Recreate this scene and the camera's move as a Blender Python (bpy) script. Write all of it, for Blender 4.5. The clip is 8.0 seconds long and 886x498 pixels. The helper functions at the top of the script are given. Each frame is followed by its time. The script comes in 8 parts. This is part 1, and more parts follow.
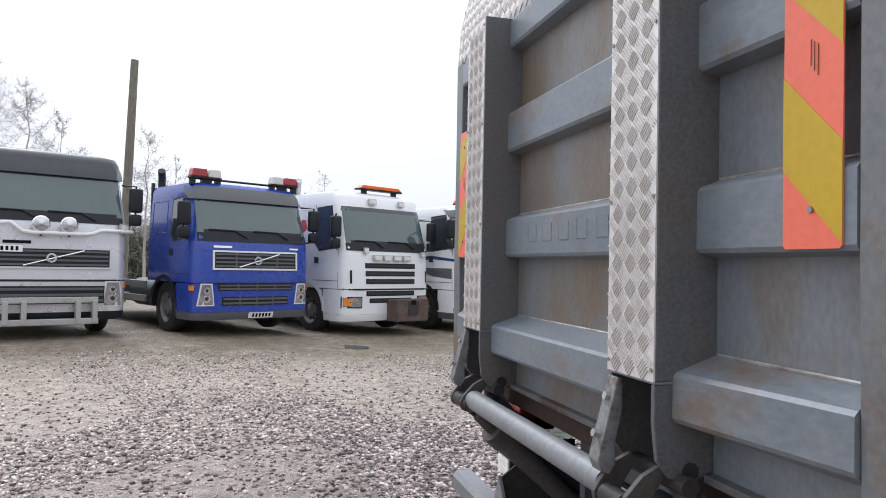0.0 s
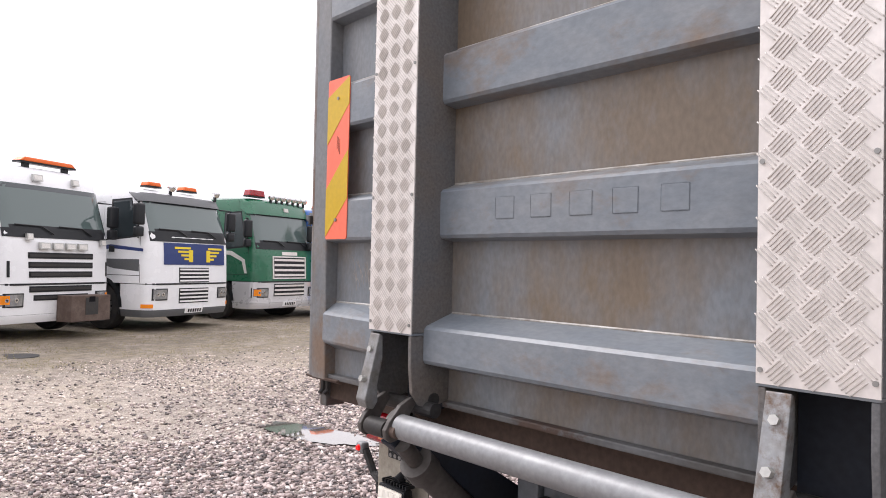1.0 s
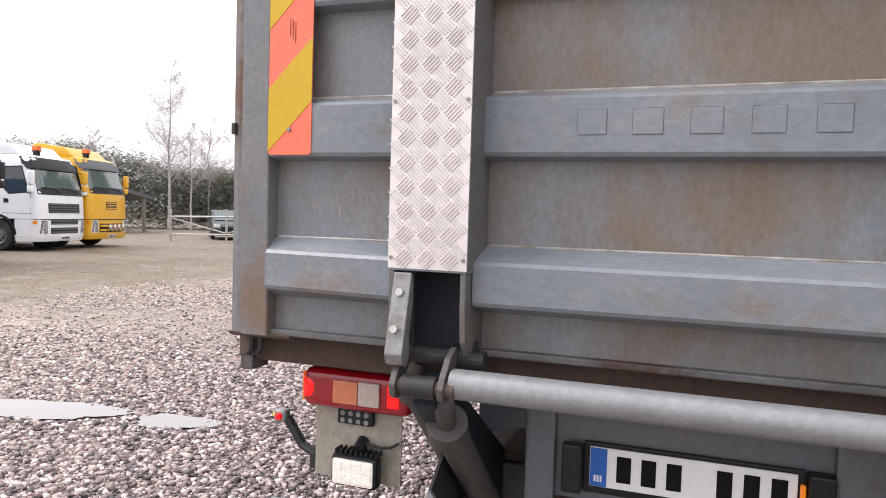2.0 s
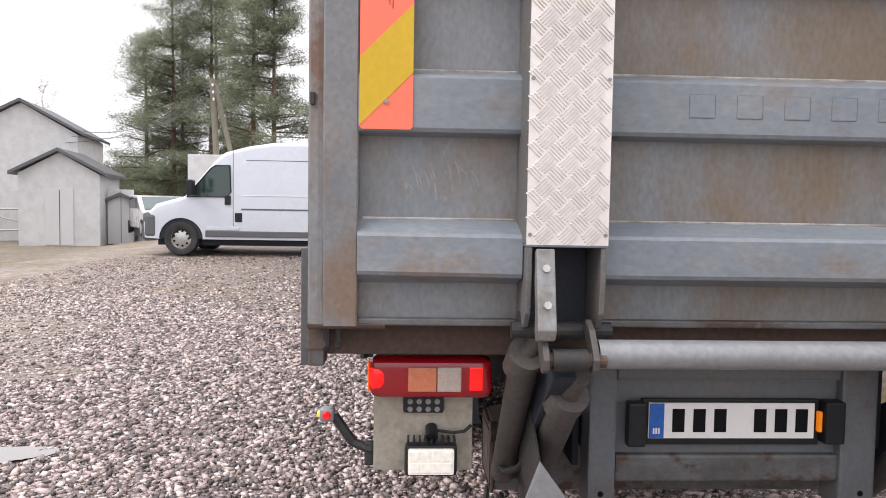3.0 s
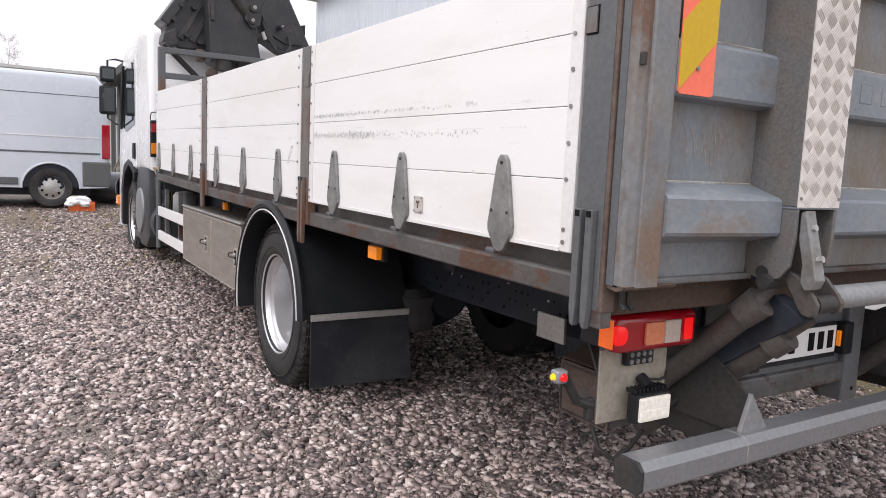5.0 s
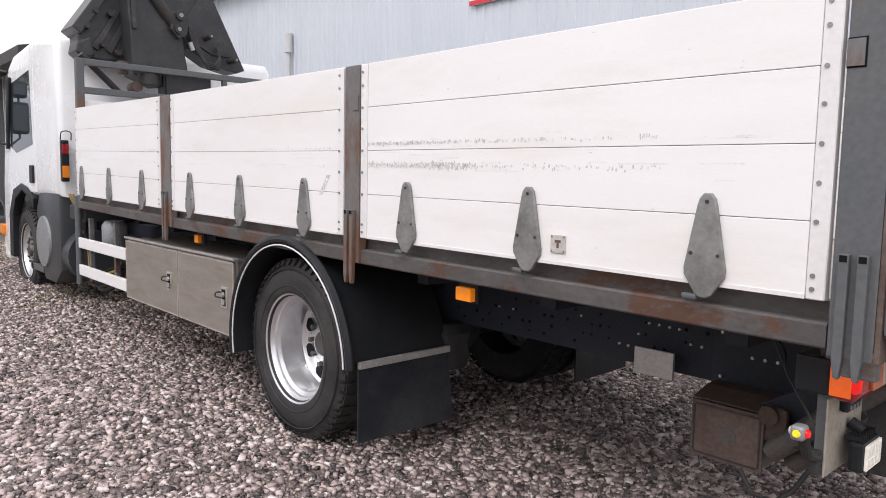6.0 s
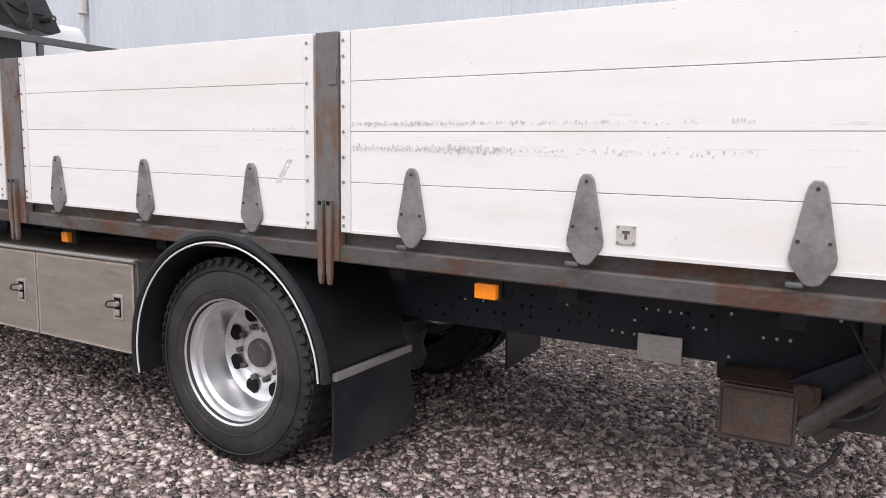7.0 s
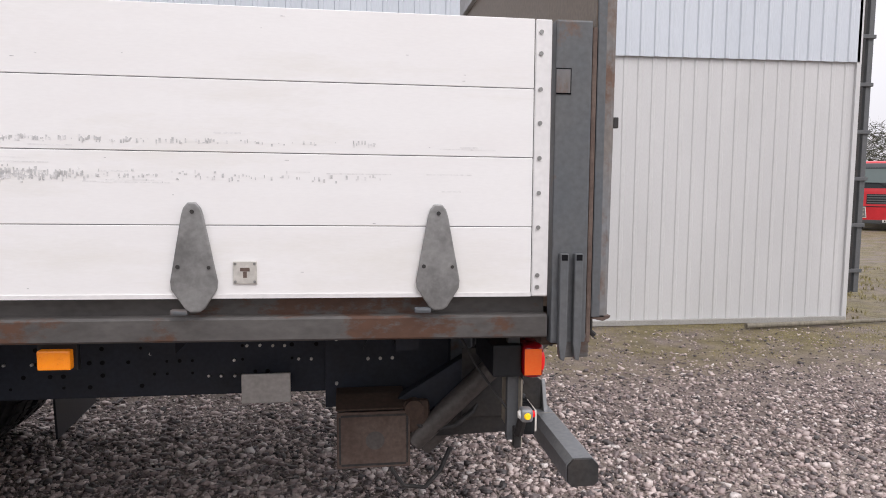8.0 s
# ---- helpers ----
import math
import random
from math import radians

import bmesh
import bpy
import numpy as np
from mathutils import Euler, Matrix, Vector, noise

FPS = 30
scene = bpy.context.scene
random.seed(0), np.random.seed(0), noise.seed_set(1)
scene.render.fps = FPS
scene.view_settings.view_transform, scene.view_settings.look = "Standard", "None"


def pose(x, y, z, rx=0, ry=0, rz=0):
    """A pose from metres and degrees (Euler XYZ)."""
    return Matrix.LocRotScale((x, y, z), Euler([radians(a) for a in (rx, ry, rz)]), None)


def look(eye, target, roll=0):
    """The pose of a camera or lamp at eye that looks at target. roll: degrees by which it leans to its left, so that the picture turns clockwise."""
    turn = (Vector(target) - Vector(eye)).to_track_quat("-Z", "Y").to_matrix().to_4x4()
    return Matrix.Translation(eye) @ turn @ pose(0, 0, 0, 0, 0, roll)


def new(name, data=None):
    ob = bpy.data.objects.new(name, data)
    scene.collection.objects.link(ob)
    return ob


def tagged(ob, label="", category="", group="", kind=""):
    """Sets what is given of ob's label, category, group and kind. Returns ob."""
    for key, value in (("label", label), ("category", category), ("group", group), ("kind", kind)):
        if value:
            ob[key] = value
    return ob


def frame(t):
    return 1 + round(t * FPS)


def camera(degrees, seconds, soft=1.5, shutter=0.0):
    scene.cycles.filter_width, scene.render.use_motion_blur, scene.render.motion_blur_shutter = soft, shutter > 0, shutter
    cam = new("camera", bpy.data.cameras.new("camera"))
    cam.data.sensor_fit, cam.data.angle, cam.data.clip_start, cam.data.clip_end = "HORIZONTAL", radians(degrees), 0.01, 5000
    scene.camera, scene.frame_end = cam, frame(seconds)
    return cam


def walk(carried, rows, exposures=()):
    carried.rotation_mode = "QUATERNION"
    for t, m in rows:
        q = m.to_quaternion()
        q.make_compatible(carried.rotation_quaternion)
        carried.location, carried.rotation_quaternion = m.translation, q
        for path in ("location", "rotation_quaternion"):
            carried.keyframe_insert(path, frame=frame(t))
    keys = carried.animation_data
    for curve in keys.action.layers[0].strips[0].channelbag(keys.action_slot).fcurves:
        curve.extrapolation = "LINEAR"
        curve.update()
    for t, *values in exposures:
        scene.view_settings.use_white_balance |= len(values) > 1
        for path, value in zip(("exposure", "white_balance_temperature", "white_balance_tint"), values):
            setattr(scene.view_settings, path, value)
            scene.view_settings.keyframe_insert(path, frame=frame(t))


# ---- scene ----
cam = camera(64.2, 8.0, soft=0.95)
PATH = [
    (0, (-0.331, 0.178, 1.565), (0.197, 2.107, 1.612), 1.2),
    (0.5, (-0.567, 0.639, 1.570), (0.341, 2.420, 1.637), 1.2),
    (1, (-0.771, 1.144, 1.525), (0.562, 2.634, 1.570), 1.3),
    (1.5, (-0.957, 1.644, 1.460), (0.711, 2.747, 1.443), 2.0),
    (2, (-1.058, 2.192, 1.451), (0.819, 2.875, 1.361), 1.8),
    (2.2, (-1.080, 2.428, 1.443), (0.849, 2.951, 1.345), 1.8),
    (3.3, (-1.207, 3.434, 1.388), (0.766, 3.132, 1.265), 0.5),
    (3.5, (-1.152, 3.6, 1.381), (0.797, 3.173, 1.237), 0.4),
    (4, (-1.111, 3.977, 1.369), (0.773, 3.336, 1.164), 1.4),
    (4.2, (-1.094, 4.162, 1.367), (0.763, 3.456, 1.14), 1.7),
    (5.3, (-0.422, 4.982, 1.42), (1.196, 3.823, 1.22), 2.4),
    (5.5, (-0.269, 5.128, 1.445), (1.302, 3.903, 1.262), 2.2),
    (6, (0.155, 5.39, 1.462), (1.623, 4.045, 1.27), 1.1),
    (6.5, (0.649, 5.571, 1.466), (1.977, 4.095, 1.233), 0.4),
    (7, (1.051, 5.716, 1.477), (2.047, 3.999, 1.234), 0.8),
    (7.2, (1.159, 5.695, 1.477), (1.905, 3.853, 1.257), 0.7),
    (7.5, (1.303, 5.569, 1.493), (1.638, 3.61, 1.267), -0.1),
    (8, (1.383, 5.455, 1.514), (1.129, 3.481, 1.317), 0.3),
]
walk(cam, [(t, look(eye, target, roll)) for t, eye, target, roll in PATH],
     exposures=[(0, 0.1, 6000, 10), (0.5, 0.32, 6550, 17), (1, 0.48, 6500, 16), (1.5, 0.52, 6500, 16), (2, 0.6, 6500, 15), (3.5, 0.5, 6500, 14), (4, 0.42, 6450, 14), (5.5, 0.28, 6450, 14), (6.5, 0.25, 6450, 14), (7, 0.27, 6450, 14), (8, 0.12, 6450, 14)])

# ---- world and sun: a bright overcast sky ----
SUN_EL, SUN_AZ = 48.0, 20.0      # degrees; azimuth from +y towards -x
world = bpy.data.worlds.new("overcast")
scene.world = world
world.use_nodes = True
wn = world.node_tree
wn.nodes.clear()
w_out = wn.nodes.new("ShaderNodeOutputWorld")
w_bg = wn.nodes.new("ShaderNodeBackground")
w_sky = wn.nodes.new("ShaderNodeTexSky")
w_sky.sky_type = "NISHITA"
w_sky.sun_disc = False
w_sky.sun_elevation = radians(SUN_EL)
w_sky.sun_rotation = radians(-SUN_AZ)
w_sky.air_density, w_sky.dust_density, w_sky.ozone_density = 1.0, 6.0, 0.5
w_hue = wn.nodes.new("ShaderNodeHueSaturation")
w_hue.inputs["Saturation"].default_value = 0.12
w_mix = wn.nodes.new("ShaderNodeMixRGB")
w_mix.inputs[0].default_value = 0.8
# the cloud layer, brighter overhead than at the horizon as overcast skies are
w_dir = wn.nodes.new("ShaderNodeTexCoord")
w_xyz = wn.nodes.new("ShaderNodeSeparateXYZ")
w_up = wn.nodes.new("ShaderNodeMapRange")
w_up.inputs[3].default_value, w_up.inputs[4].default_value = 9.4, 17.5
w_tint = wn.nodes.new("ShaderNodeVectorMath")
w_tint.operation = "MULTIPLY"
w_tint.inputs[1].default_value = (1.0, 1.0, 1.03)
wn.links.new(w_dir.outputs["Generated"], w_xyz.inputs[0])
wn.links.new(w_xyz.outputs[2], w_up.inputs[0])
wn.links.new(w_up.outputs[0], w_tint.inputs[0])
wn.links.new(w_tint.outputs[0], w_mix.inputs[2])
wn.links.new(w_sky.outputs[0], w_hue.inputs["Color"])
wn.links.new(w_hue.outputs[0], w_mix.inputs[1])
wn.links.new(w_mix.outputs[0], w_bg.inputs[0])
w_bg.inputs[1].default_value = 0.1
wn.links.new(w_bg.outputs[0], w_out.inputs[0])
sun = new("sun", bpy.data.lights.new("sun", "SUN"))
sun.data.energy, sun.data.angle, sun.data.color = 1.0, radians(25), (1.0, 0.97, 0.93)
sun.matrix_world = look((-math.sin(radians(SUN_AZ)) * 40 * math.cos(radians(SUN_EL)), math.cos(radians(SUN_AZ)) * 40 * math.cos(radians(SUN_EL)), 40 * math.sin(radians(SUN_EL))), (0, 0, 0))


# ---- materials ----
def mat(name, col, rough=0.5, metal=0.0, col2=None, amount=0.35, scale=3.0, grain=0.12, gscale=60.0,
        bump=0.15, bdist=0.002, emit=0.0, dirt=None, dscale=1.2, dcut=0.55, dwide=0.14, drough=0.7, stretch=(1, 1, 1), island=0.0, obvar=0.0, alpha_coat=0.0, spec=0.5):
    """Paint, metal, rubber or stone: two scales of noise, an optional dirt or rust layer, fine relief."""
    m = bpy.data.materials.new(name)
    m.use_nodes = True
    nt = m.node_tree
    b = nt.nodes["Principled BSDF"]
    tc = nt.nodes.new("ShaderNodeTexCoord")
    mp = nt.nodes.new("ShaderNodeMapping")
    mp.inputs["Scale"].default_value = stretch
    nt.links.new(tc.outputs["Object"], mp.inputs[0])
    n1 = nt.nodes.new("ShaderNodeTexNoise")
    n1.inputs["Scale"].default_value, n1.inputs["Detail"].default_value, n1.inputs["Roughness"].default_value = scale, 6, 0.65
    n2 = nt.nodes.new("ShaderNodeTexNoise")
    n2.inputs["Scale"].default_value, n2.inputs["Detail"].default_value = gscale, 4
    nt.links.new(mp.outputs[0], n1.inputs[0])
    nt.links.new(mp.outputs[0], n2.inputs[0])
    r1 = nt.nodes.new("ShaderNodeValToRGB")
    r1.color_ramp.elements[0].position, r1.color_ramp.elements[1].position = 0.4, 0.65
    c2 = col2 or tuple(c * 0.6 for c in col)
    mx = nt.nodes.new("ShaderNodeMixRGB")
    mx.inputs[1].default_value, mx.inputs[2].default_value = (*col, 1), (*c2, 1)
    mul = nt.nodes.new("ShaderNodeMath")
    mul.operation, mul.inputs[1].default_value = "MULTIPLY", amount
    nt.links.new(n1.outputs[0], r1.inputs[0])
    nt.links.new(r1.outputs[0], mul.inputs[0])
    nt.links.new(mul.outputs[0], mx.inputs[0])
    last = mx.outputs[0]
    if dirt:
        n3 = nt.nodes.new("ShaderNodeTexNoise")
        n3.inputs["Scale"].default_value, n3.inputs["Detail"].default_value, n3.inputs["Roughness"].default_value = dscale, 8, drough
        off = nt.nodes.new("ShaderNodeMapping")
        off.inputs["Location"].default_value = (3.7, 1.9, 5.3)
        nt.links.new(mp.outputs[0], off.inputs[0])
        nt.links.new(off.outputs[0], n3.inputs[0])
        r3 = nt.nodes.new("ShaderNodeValToRGB")
        r3.color_ramp.elements[0].position, r3.color_ramp.elements[1].position = dcut, dcut + dwide
        m3 = nt.nodes.new("ShaderNodeMixRGB")
        m3.inputs[2].default_value = (*dirt, 1)
        nt.links.new(n3.outputs[0], r3.inputs[0])
        nt.links.new(r3.outputs[0], m3.inputs[0])
        nt.links.new(last, m3.inputs[1])
        last = m3.outputs[0]
    hv = nt.nodes.new("ShaderNodeHueSaturation")
    mr = nt.nodes.new("ShaderNodeMapRange")
    mr.inputs[1].default_value, mr.inputs[2].default_value = 0.3, 0.7
    mr.inputs[3].default_value, mr.inputs[4].default_value = 1 - grain, 1 + grain
    nt.links.new(n2.outputs[0], mr.inputs[0])
    val = mr.outputs[0]
    if island or obvar:
        src = nt.nodes.new("ShaderNodeNewGeometry").outputs["Random Per Island"] if island else nt.nodes.new("ShaderNodeObjectInfo").outputs["Random"]
        k = island or obvar
        m4 = nt.nodes.new("ShaderNodeMapRange")
        m4.inputs[3].default_value, m4.inputs[4].default_value = 1 - k, 1 + k
        nt.links.new(src, m4.inputs[0])
        m5 = nt.nodes.new("ShaderNodeMath")
        m5.operation = "MULTIPLY"
        nt.links.new(val, m5.inputs[0])
        nt.links.new(m4.outputs[0], m5.inputs[1])
        val = m5.outputs[0]
    nt.links.new(val, hv.inputs["Value"])
    nt.links.new(last, hv.inputs["Color"])
    nt.links.new(hv.outputs[0], b.inputs["Base Color"])
    rr = nt.nodes.new("ShaderNodeMapRange")
    rr.inputs[3].default_value, rr.inputs[4].default_value = max(0.02, rough - 0.12), min(1, rough + 0.15)
    nt.links.new(n1.outputs[0], rr.inputs[0])
    nt.links.new(rr.outputs[0], b.inputs["Roughness"])
    b.inputs["Metallic"].default_value = metal
    b.inputs["Coat Weight"].default_value = alpha_coat
    b.inputs["Specular IOR Level"].default_value = spec
    if bump:
        bp = nt.nodes.new("ShaderNodeBump")
        bp.inputs["Strength"].default_value, bp.inputs["Distance"].default_value = bump, bdist
        nt.links.new(n2.outputs[0], bp.inputs["Height"])
        nt.links.new(bp.outputs[0], b.inputs["Normal"])
    if emit:
        b.inputs["Emission Color"].default_value = (*col, 1)
        b.inputs["Emission Strength"].default_value = emit
    return m


def glass_mat(name, tint=(0.03, 0.04, 0.045), coat=0.6):
    """Glazing with a dark cab behind it: a smooth, dark, reflecting pane."""
    m = bpy.data.materials.new(name)
    m.use_nodes = True
    b = m.node_tree.nodes["Principled BSDF"]
    b.inputs["Base Color"].default_value = (*tint, 1)
    b.inputs["Roughness"].default_value = 0.04
    b.inputs["IOR"].default_value = 1.52
    b.inputs["Coat Weight"].default_value = coat
    b.inputs["Coat Roughness"].default_value = 0.02
    return m


M = {}
M["lift_grey"] = mat("lift_grey", (0.185, 0.213, 0.243), 0.34, col2=(0.26, 0.275, 0.29), amount=0.8, scale=4.5, dirt=(0.2, 0.145, 0.105), dscale=2.6, dcut=0.53, dwide=0.14, drough=0.7, grain=0.1, gscale=75, bump=0.25, stretch=(1, 0.6, 1))
M["lift_frame"] = mat("lift_frame", (0.16, 0.175, 0.19), 0.4, col2=(0.21, 0.205, 0.2), amount=0.8, scale=4, dirt=(0.19, 0.135, 0.1), dscale=2.6, dcut=0.53, dwide=0.13, drough=0.74, grain=0.12, gscale=70, bump=0.25, stretch=(1, 1, 0.9))
M["edge_rust"] = mat("edge_rust", (0.18, 0.187, 0.195), 0.5, col2=(0.17, 0.14, 0.115), amount=0.8, scale=5, dirt=(0.13, 0.075, 0.05), dscale=3.5, dcut=0.53, dwide=0.1, drough=0.72, grain=0.15, stretch=(1, 1, 0.8))
M["lift_panel"] = mat("lift_panel", (0.19, 0.212, 0.235), 0.36, col2=(0.25, 0.25, 0.25), amount=0.6, scale=3.5, dirt=(0.178, 0.138, 0.1), dscale=2.2, dcut=0.43, dwide=0.2, drough=0.66, grain=0.12, gscale=80, bump=0.25, stretch=(1, 1, 0.55))
M["lift_side"] = mat("lift_side", (0.13, 0.133, 0.138), 0.48, col2=(0.155, 0.128, 0.105), amount=0.7, scale=5, grain=0.2, gscale=120, bump=0.5)
M["scratch"] = mat("scratch", (0.29, 0.265, 0.245), 0.6, amount=0.4, scale=20, grain=0.2)
M["lift_edge"] = mat("lift_edge", (0.5, 0.49, 0.47), 0.4, metal=0.3, col2=(0.2, 0.15, 0.11), amount=0.7, scale=14)
M["lift_inner"] = mat("lift_inner", (0.16, 0.125, 0.095), 0.55, col2=(0.2, 0.18, 0.16), scale=3, grain=0.15)
M["post_grey"] = mat("post_grey", (0.095, 0.105, 0.115), 0.45, col2=(0.13, 0.12, 0.11), scale=3, dirt=(0.13, 0.075, 0.05), dscale=3.2, dcut=0.57, dwide=0.08)
M["panel_grey"] = mat("panel_grey", (0.14, 0.155, 0.172), 0.42, col2=(0.17, 0.165, 0.16), amount=0.7, scale=4, dirt=(0.14, 0.09, 0.062), dscale=3.5, dcut=0.56, dwide=0.1, grain=0.1)
M["rusty_grey"] = mat("rusty_grey", (0.14, 0.142, 0.145), 0.48, col2=(0.075, 0.068, 0.062), amount=0.8, scale=5, dirt=(0.075, 0.045, 0.034), dscale=4.5, dcut=0.53, dwide=0.06, drough=0.66, stretch=(0.6, 1, 1.5))
M["post_rust"] = mat("post_rust", (0.145, 0.145, 0.15), 0.6, col2=(0.15, 0.125, 0.105), amount=0.8, scale=5, dirt=(0.135, 0.075, 0.05), dscale=4.0, dcut=0.45, dwide=0.09, stretch=(1, 1, 0.45))
M["sill_rust"] = mat("sill_rust", (0.06, 0.038, 0.028), 0.8, col2=(0.09, 0.06, 0.045), amount=0.7, scale=7, grain=0.2)
M["rail_grey"] = mat("rail_grey", (0.1, 0.094, 0.09), 0.5, col2=(0.055, 0.05, 0.047), amount=0.8, scale=3.5, grain=0.15, dirt=(0.085, 0.042, 0.026), dscale=5.0, dcut=0.535, dwide=0.05, drough=0.7, stretch=(0.5, 1, 1), bump=0.3)
M["rust"] = mat("rust", (0.088, 0.058, 0.046), 0.75, col2=(0.15, 0.112, 0.092), amount=0.7, scale=7, grain=0.2)
# the tread metal darkened, so the raised bars carry their shade as colour
M["tread_bar_shade"] = mat("tread_bar_shade", (0.64, 0.605, 0.575), 0.36, metal=0.25, col2=(0.38, 0.35, 0.32), scale=5, grain=0.1)
M["tread_dull"] = mat("tread_dull", (0.36, 0.355, 0.35), 0.4, metal=0.3, col2=(0.25, 0.235, 0.22), amount=0.6, scale=5, grain=0.12)
M["tread"] = mat("tread", (0.8, 0.76, 0.73), 0.36, metal=0.25, col2=(0.6, 0.56, 0.52), scale=5, grain=0.06)
M["board"] = mat("board", (0.83, 0.825, 0.82), 0.32, col2=(0.76, 0.74, 0.73), amount=0.6, scale=1.6, grain=0.015, gscale=120, dirt=(0.75, 0.735, 0.7), dscale=2.4, dcut=0.53, dwide=0.2, stretch=(0.35, 1, 1.6), bump=0.03)
M["board_trim"] = mat("board_trim", (0.8, 0.79, 0.785), 0.3, metal=0.1, amount=0.2, grain=0.04, bump=0.03)
M["scuff_faint"] = mat("scuff_faint", (0.72, 0.715, 0.71), 0.45, col2=(0.81, 0.805, 0.8), amount=0.9, scale=12, grain=0.1, gscale=150)
M["scuff"] = mat("scuff", (0.5, 0.5, 0.5), 0.5, col2=(0.74, 0.73, 0.73), amount=0.9, scale=50, grain=0.3)
M["hinge"] = mat("hinge", (0.29, 0.29, 0.285), 0.42, metal=0.45, col2=(0.15, 0.148, 0.145), amount=0.8, scale=9, grain=0.12)
M["zinc"] = mat("zinc", (0.5, 0.5, 0.48), 0.38, metal=0.6, col2=(0.4, 0.39, 0.36), scale=10, dirt=(0.33, 0.29, 0.23), dcut=0.6)
M["lug_steel"] = mat("lug_steel", (0.3, 0.31, 0.32), 0.42, metal=0.4, col2=(0.2, 0.185, 0.165), amount=0.8, scale=14, grain=0.15, dirt=(0.15, 0.1, 0.07), dscale=9, dcut=0.54, dwide=0.1)
M["bracket"] = mat("bracket", (0.4, 0.37, 0.31), 0.6, metal=0.2, col2=(0.28, 0.25, 0.2), amount=0.7, scale=9, grain=0.15, dirt=(0.17, 0.14, 0.1), dcut=0.6)
M["bolt"] = mat("bolt", (0.32, 0.32, 0.31), 0.4, metal=0.6)
M["pipe_grey"] = mat("pipe_grey", (0.28, 0.29, 0.3), 0.4, metal=0.25, col2=(0.2, 0.2, 0.2), scale=9, dirt=(0.2, 0.15, 0.11), dcut=0.62)
M["beam"] = mat("beam", (0.26, 0.27, 0.285), 0.36, metal=0.5, col2=(0.3, 0.3, 0.3), scale=6, grain=0.1, dirt=(0.24, 0.21, 0.18), dcut=0.6)
# dark paint, its lift standing in for bluish haze under the truck
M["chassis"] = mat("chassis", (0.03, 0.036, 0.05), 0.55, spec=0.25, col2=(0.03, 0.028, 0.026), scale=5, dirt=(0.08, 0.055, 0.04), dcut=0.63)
M["dark_steel"] = mat("dark_steel", (0.04, 0.04, 0.041), 0.5, metal=0.1, spec=0.3, col2=(0.075, 0.062, 0.05), scale=8, grain=0.2)
M["cyl_steel"] = mat("cyl_steel", (0.095, 0.086, 0.08), 0.5, metal=0.15, col2=(0.07, 0.06, 0.055), scale=8, grain=0.2)
M["rubber"] = mat("rubber", (0.024, 0.024, 0.025), 0.62, spec=0.4, col2=(0.06, 0.056, 0.053), amount=0.6, scale=7, grain=0.15)
M["flap"] = mat("flap", (0.016, 0.019, 0.025), 0.38, spec=0.3, col2=(0.045, 0.048, 0.052), amount=0.8, scale=3.5, grain=0.12)
M["plastic"] = mat("plastic", (0.014, 0.016, 0.019), 0.4, spec=0.3, col2=(0.03, 0.03, 0.03), scale=6)
M["plastic_grey"] = mat("plastic_grey", (0.1, 0.105, 0.11), 0.5, col2=(0.13, 0.13, 0.13), scale=5)
M["headlamp"] = mat("headlamp", (0.42, 0.44, 0.46), 0.1, metal=0.7, col2=(0.18, 0.2, 0.22), amount=0.7, scale=7, bump=0.0, alpha_coat=0.5)
M["rim"] = mat("rim", (0.72, 0.72, 0.735), 0.3, metal=0.8, col2=(0.6, 0.6, 0.6), scale=7, grain=0.03, bump=0.05, dirt=(0.36, 0.34, 0.31), dscale=5, dcut=0.62, dwide=0.2)
M["hub"] = mat("hub", (0.1, 0.097, 0.094), 0.45, metal=0.4, col2=(0.09, 0.085, 0.08), amount=0.6, scale=16, grain=0.2)
M["box_edge"] = mat("box_edge", (0.66, 0.62, 0.56), 0.3, metal=0.7, col2=(0.42, 0.37, 0.31), amount=0.6, scale=9, grain=0.1)
M["steel_box"] = mat("steel_box", (0.46, 0.43, 0.39), 0.33, metal=0.7, col2=(0.33, 0.3, 0.26), amount=0.6, scale=3, grain=0.12, gscale=60, dirt=(0.3, 0.24, 0.17), dscale=2.2, dcut=0.58, dwide=0.2, stretch=(1, 1, 5))
M["chrome"] = mat("chrome", (0.75, 0.75, 0.75), 0.15, metal=1.0, amount=0.1, bump=0.0)
M["white_paint"] = mat("white_paint", (0.83, 0.84, 0.85), 0.25, amount=0.12, scale=1.5, grain=0.02, bump=0.0, alpha_coat=0.3)
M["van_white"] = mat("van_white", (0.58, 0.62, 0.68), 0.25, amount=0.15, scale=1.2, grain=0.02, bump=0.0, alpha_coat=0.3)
M["silver_paint"] = mat("silver_paint", (0.66, 0.66, 0.68), 0.28, metal=0.3, amount=0.12, grain=0.02, bump=0.0, alpha_coat=0.3)
M["blue_paint"] = mat("blue_paint", (0.022, 0.058, 0.36), 0.26, col2=(0.018, 0.046, 0.29), grain=0.03, bump=0.0, alpha_coat=0.4)
M["azure_paint"] = mat("azure_paint", (0.012, 0.09, 0.33), 0.28, grain=0.03, bump=0.0, alpha_coat=0.4)
M["green_paint"] = mat("green_paint", (0.014, 0.13, 0.065), 0.28, grain=0.03, bump=0.0, alpha_coat=0.4)
M["yellow_paint"] = mat("yellow_paint", (0.75, 0.4, 0.015), 0.3, amount=0.15, grain=0.03, bump=0.0, alpha_coat=0.3)
M["red_paint"] = mat("red_paint", (0.6, 0.02, 0.03), 0.3, grain=0.03, bump=0.0, alpha_coat=0.3)
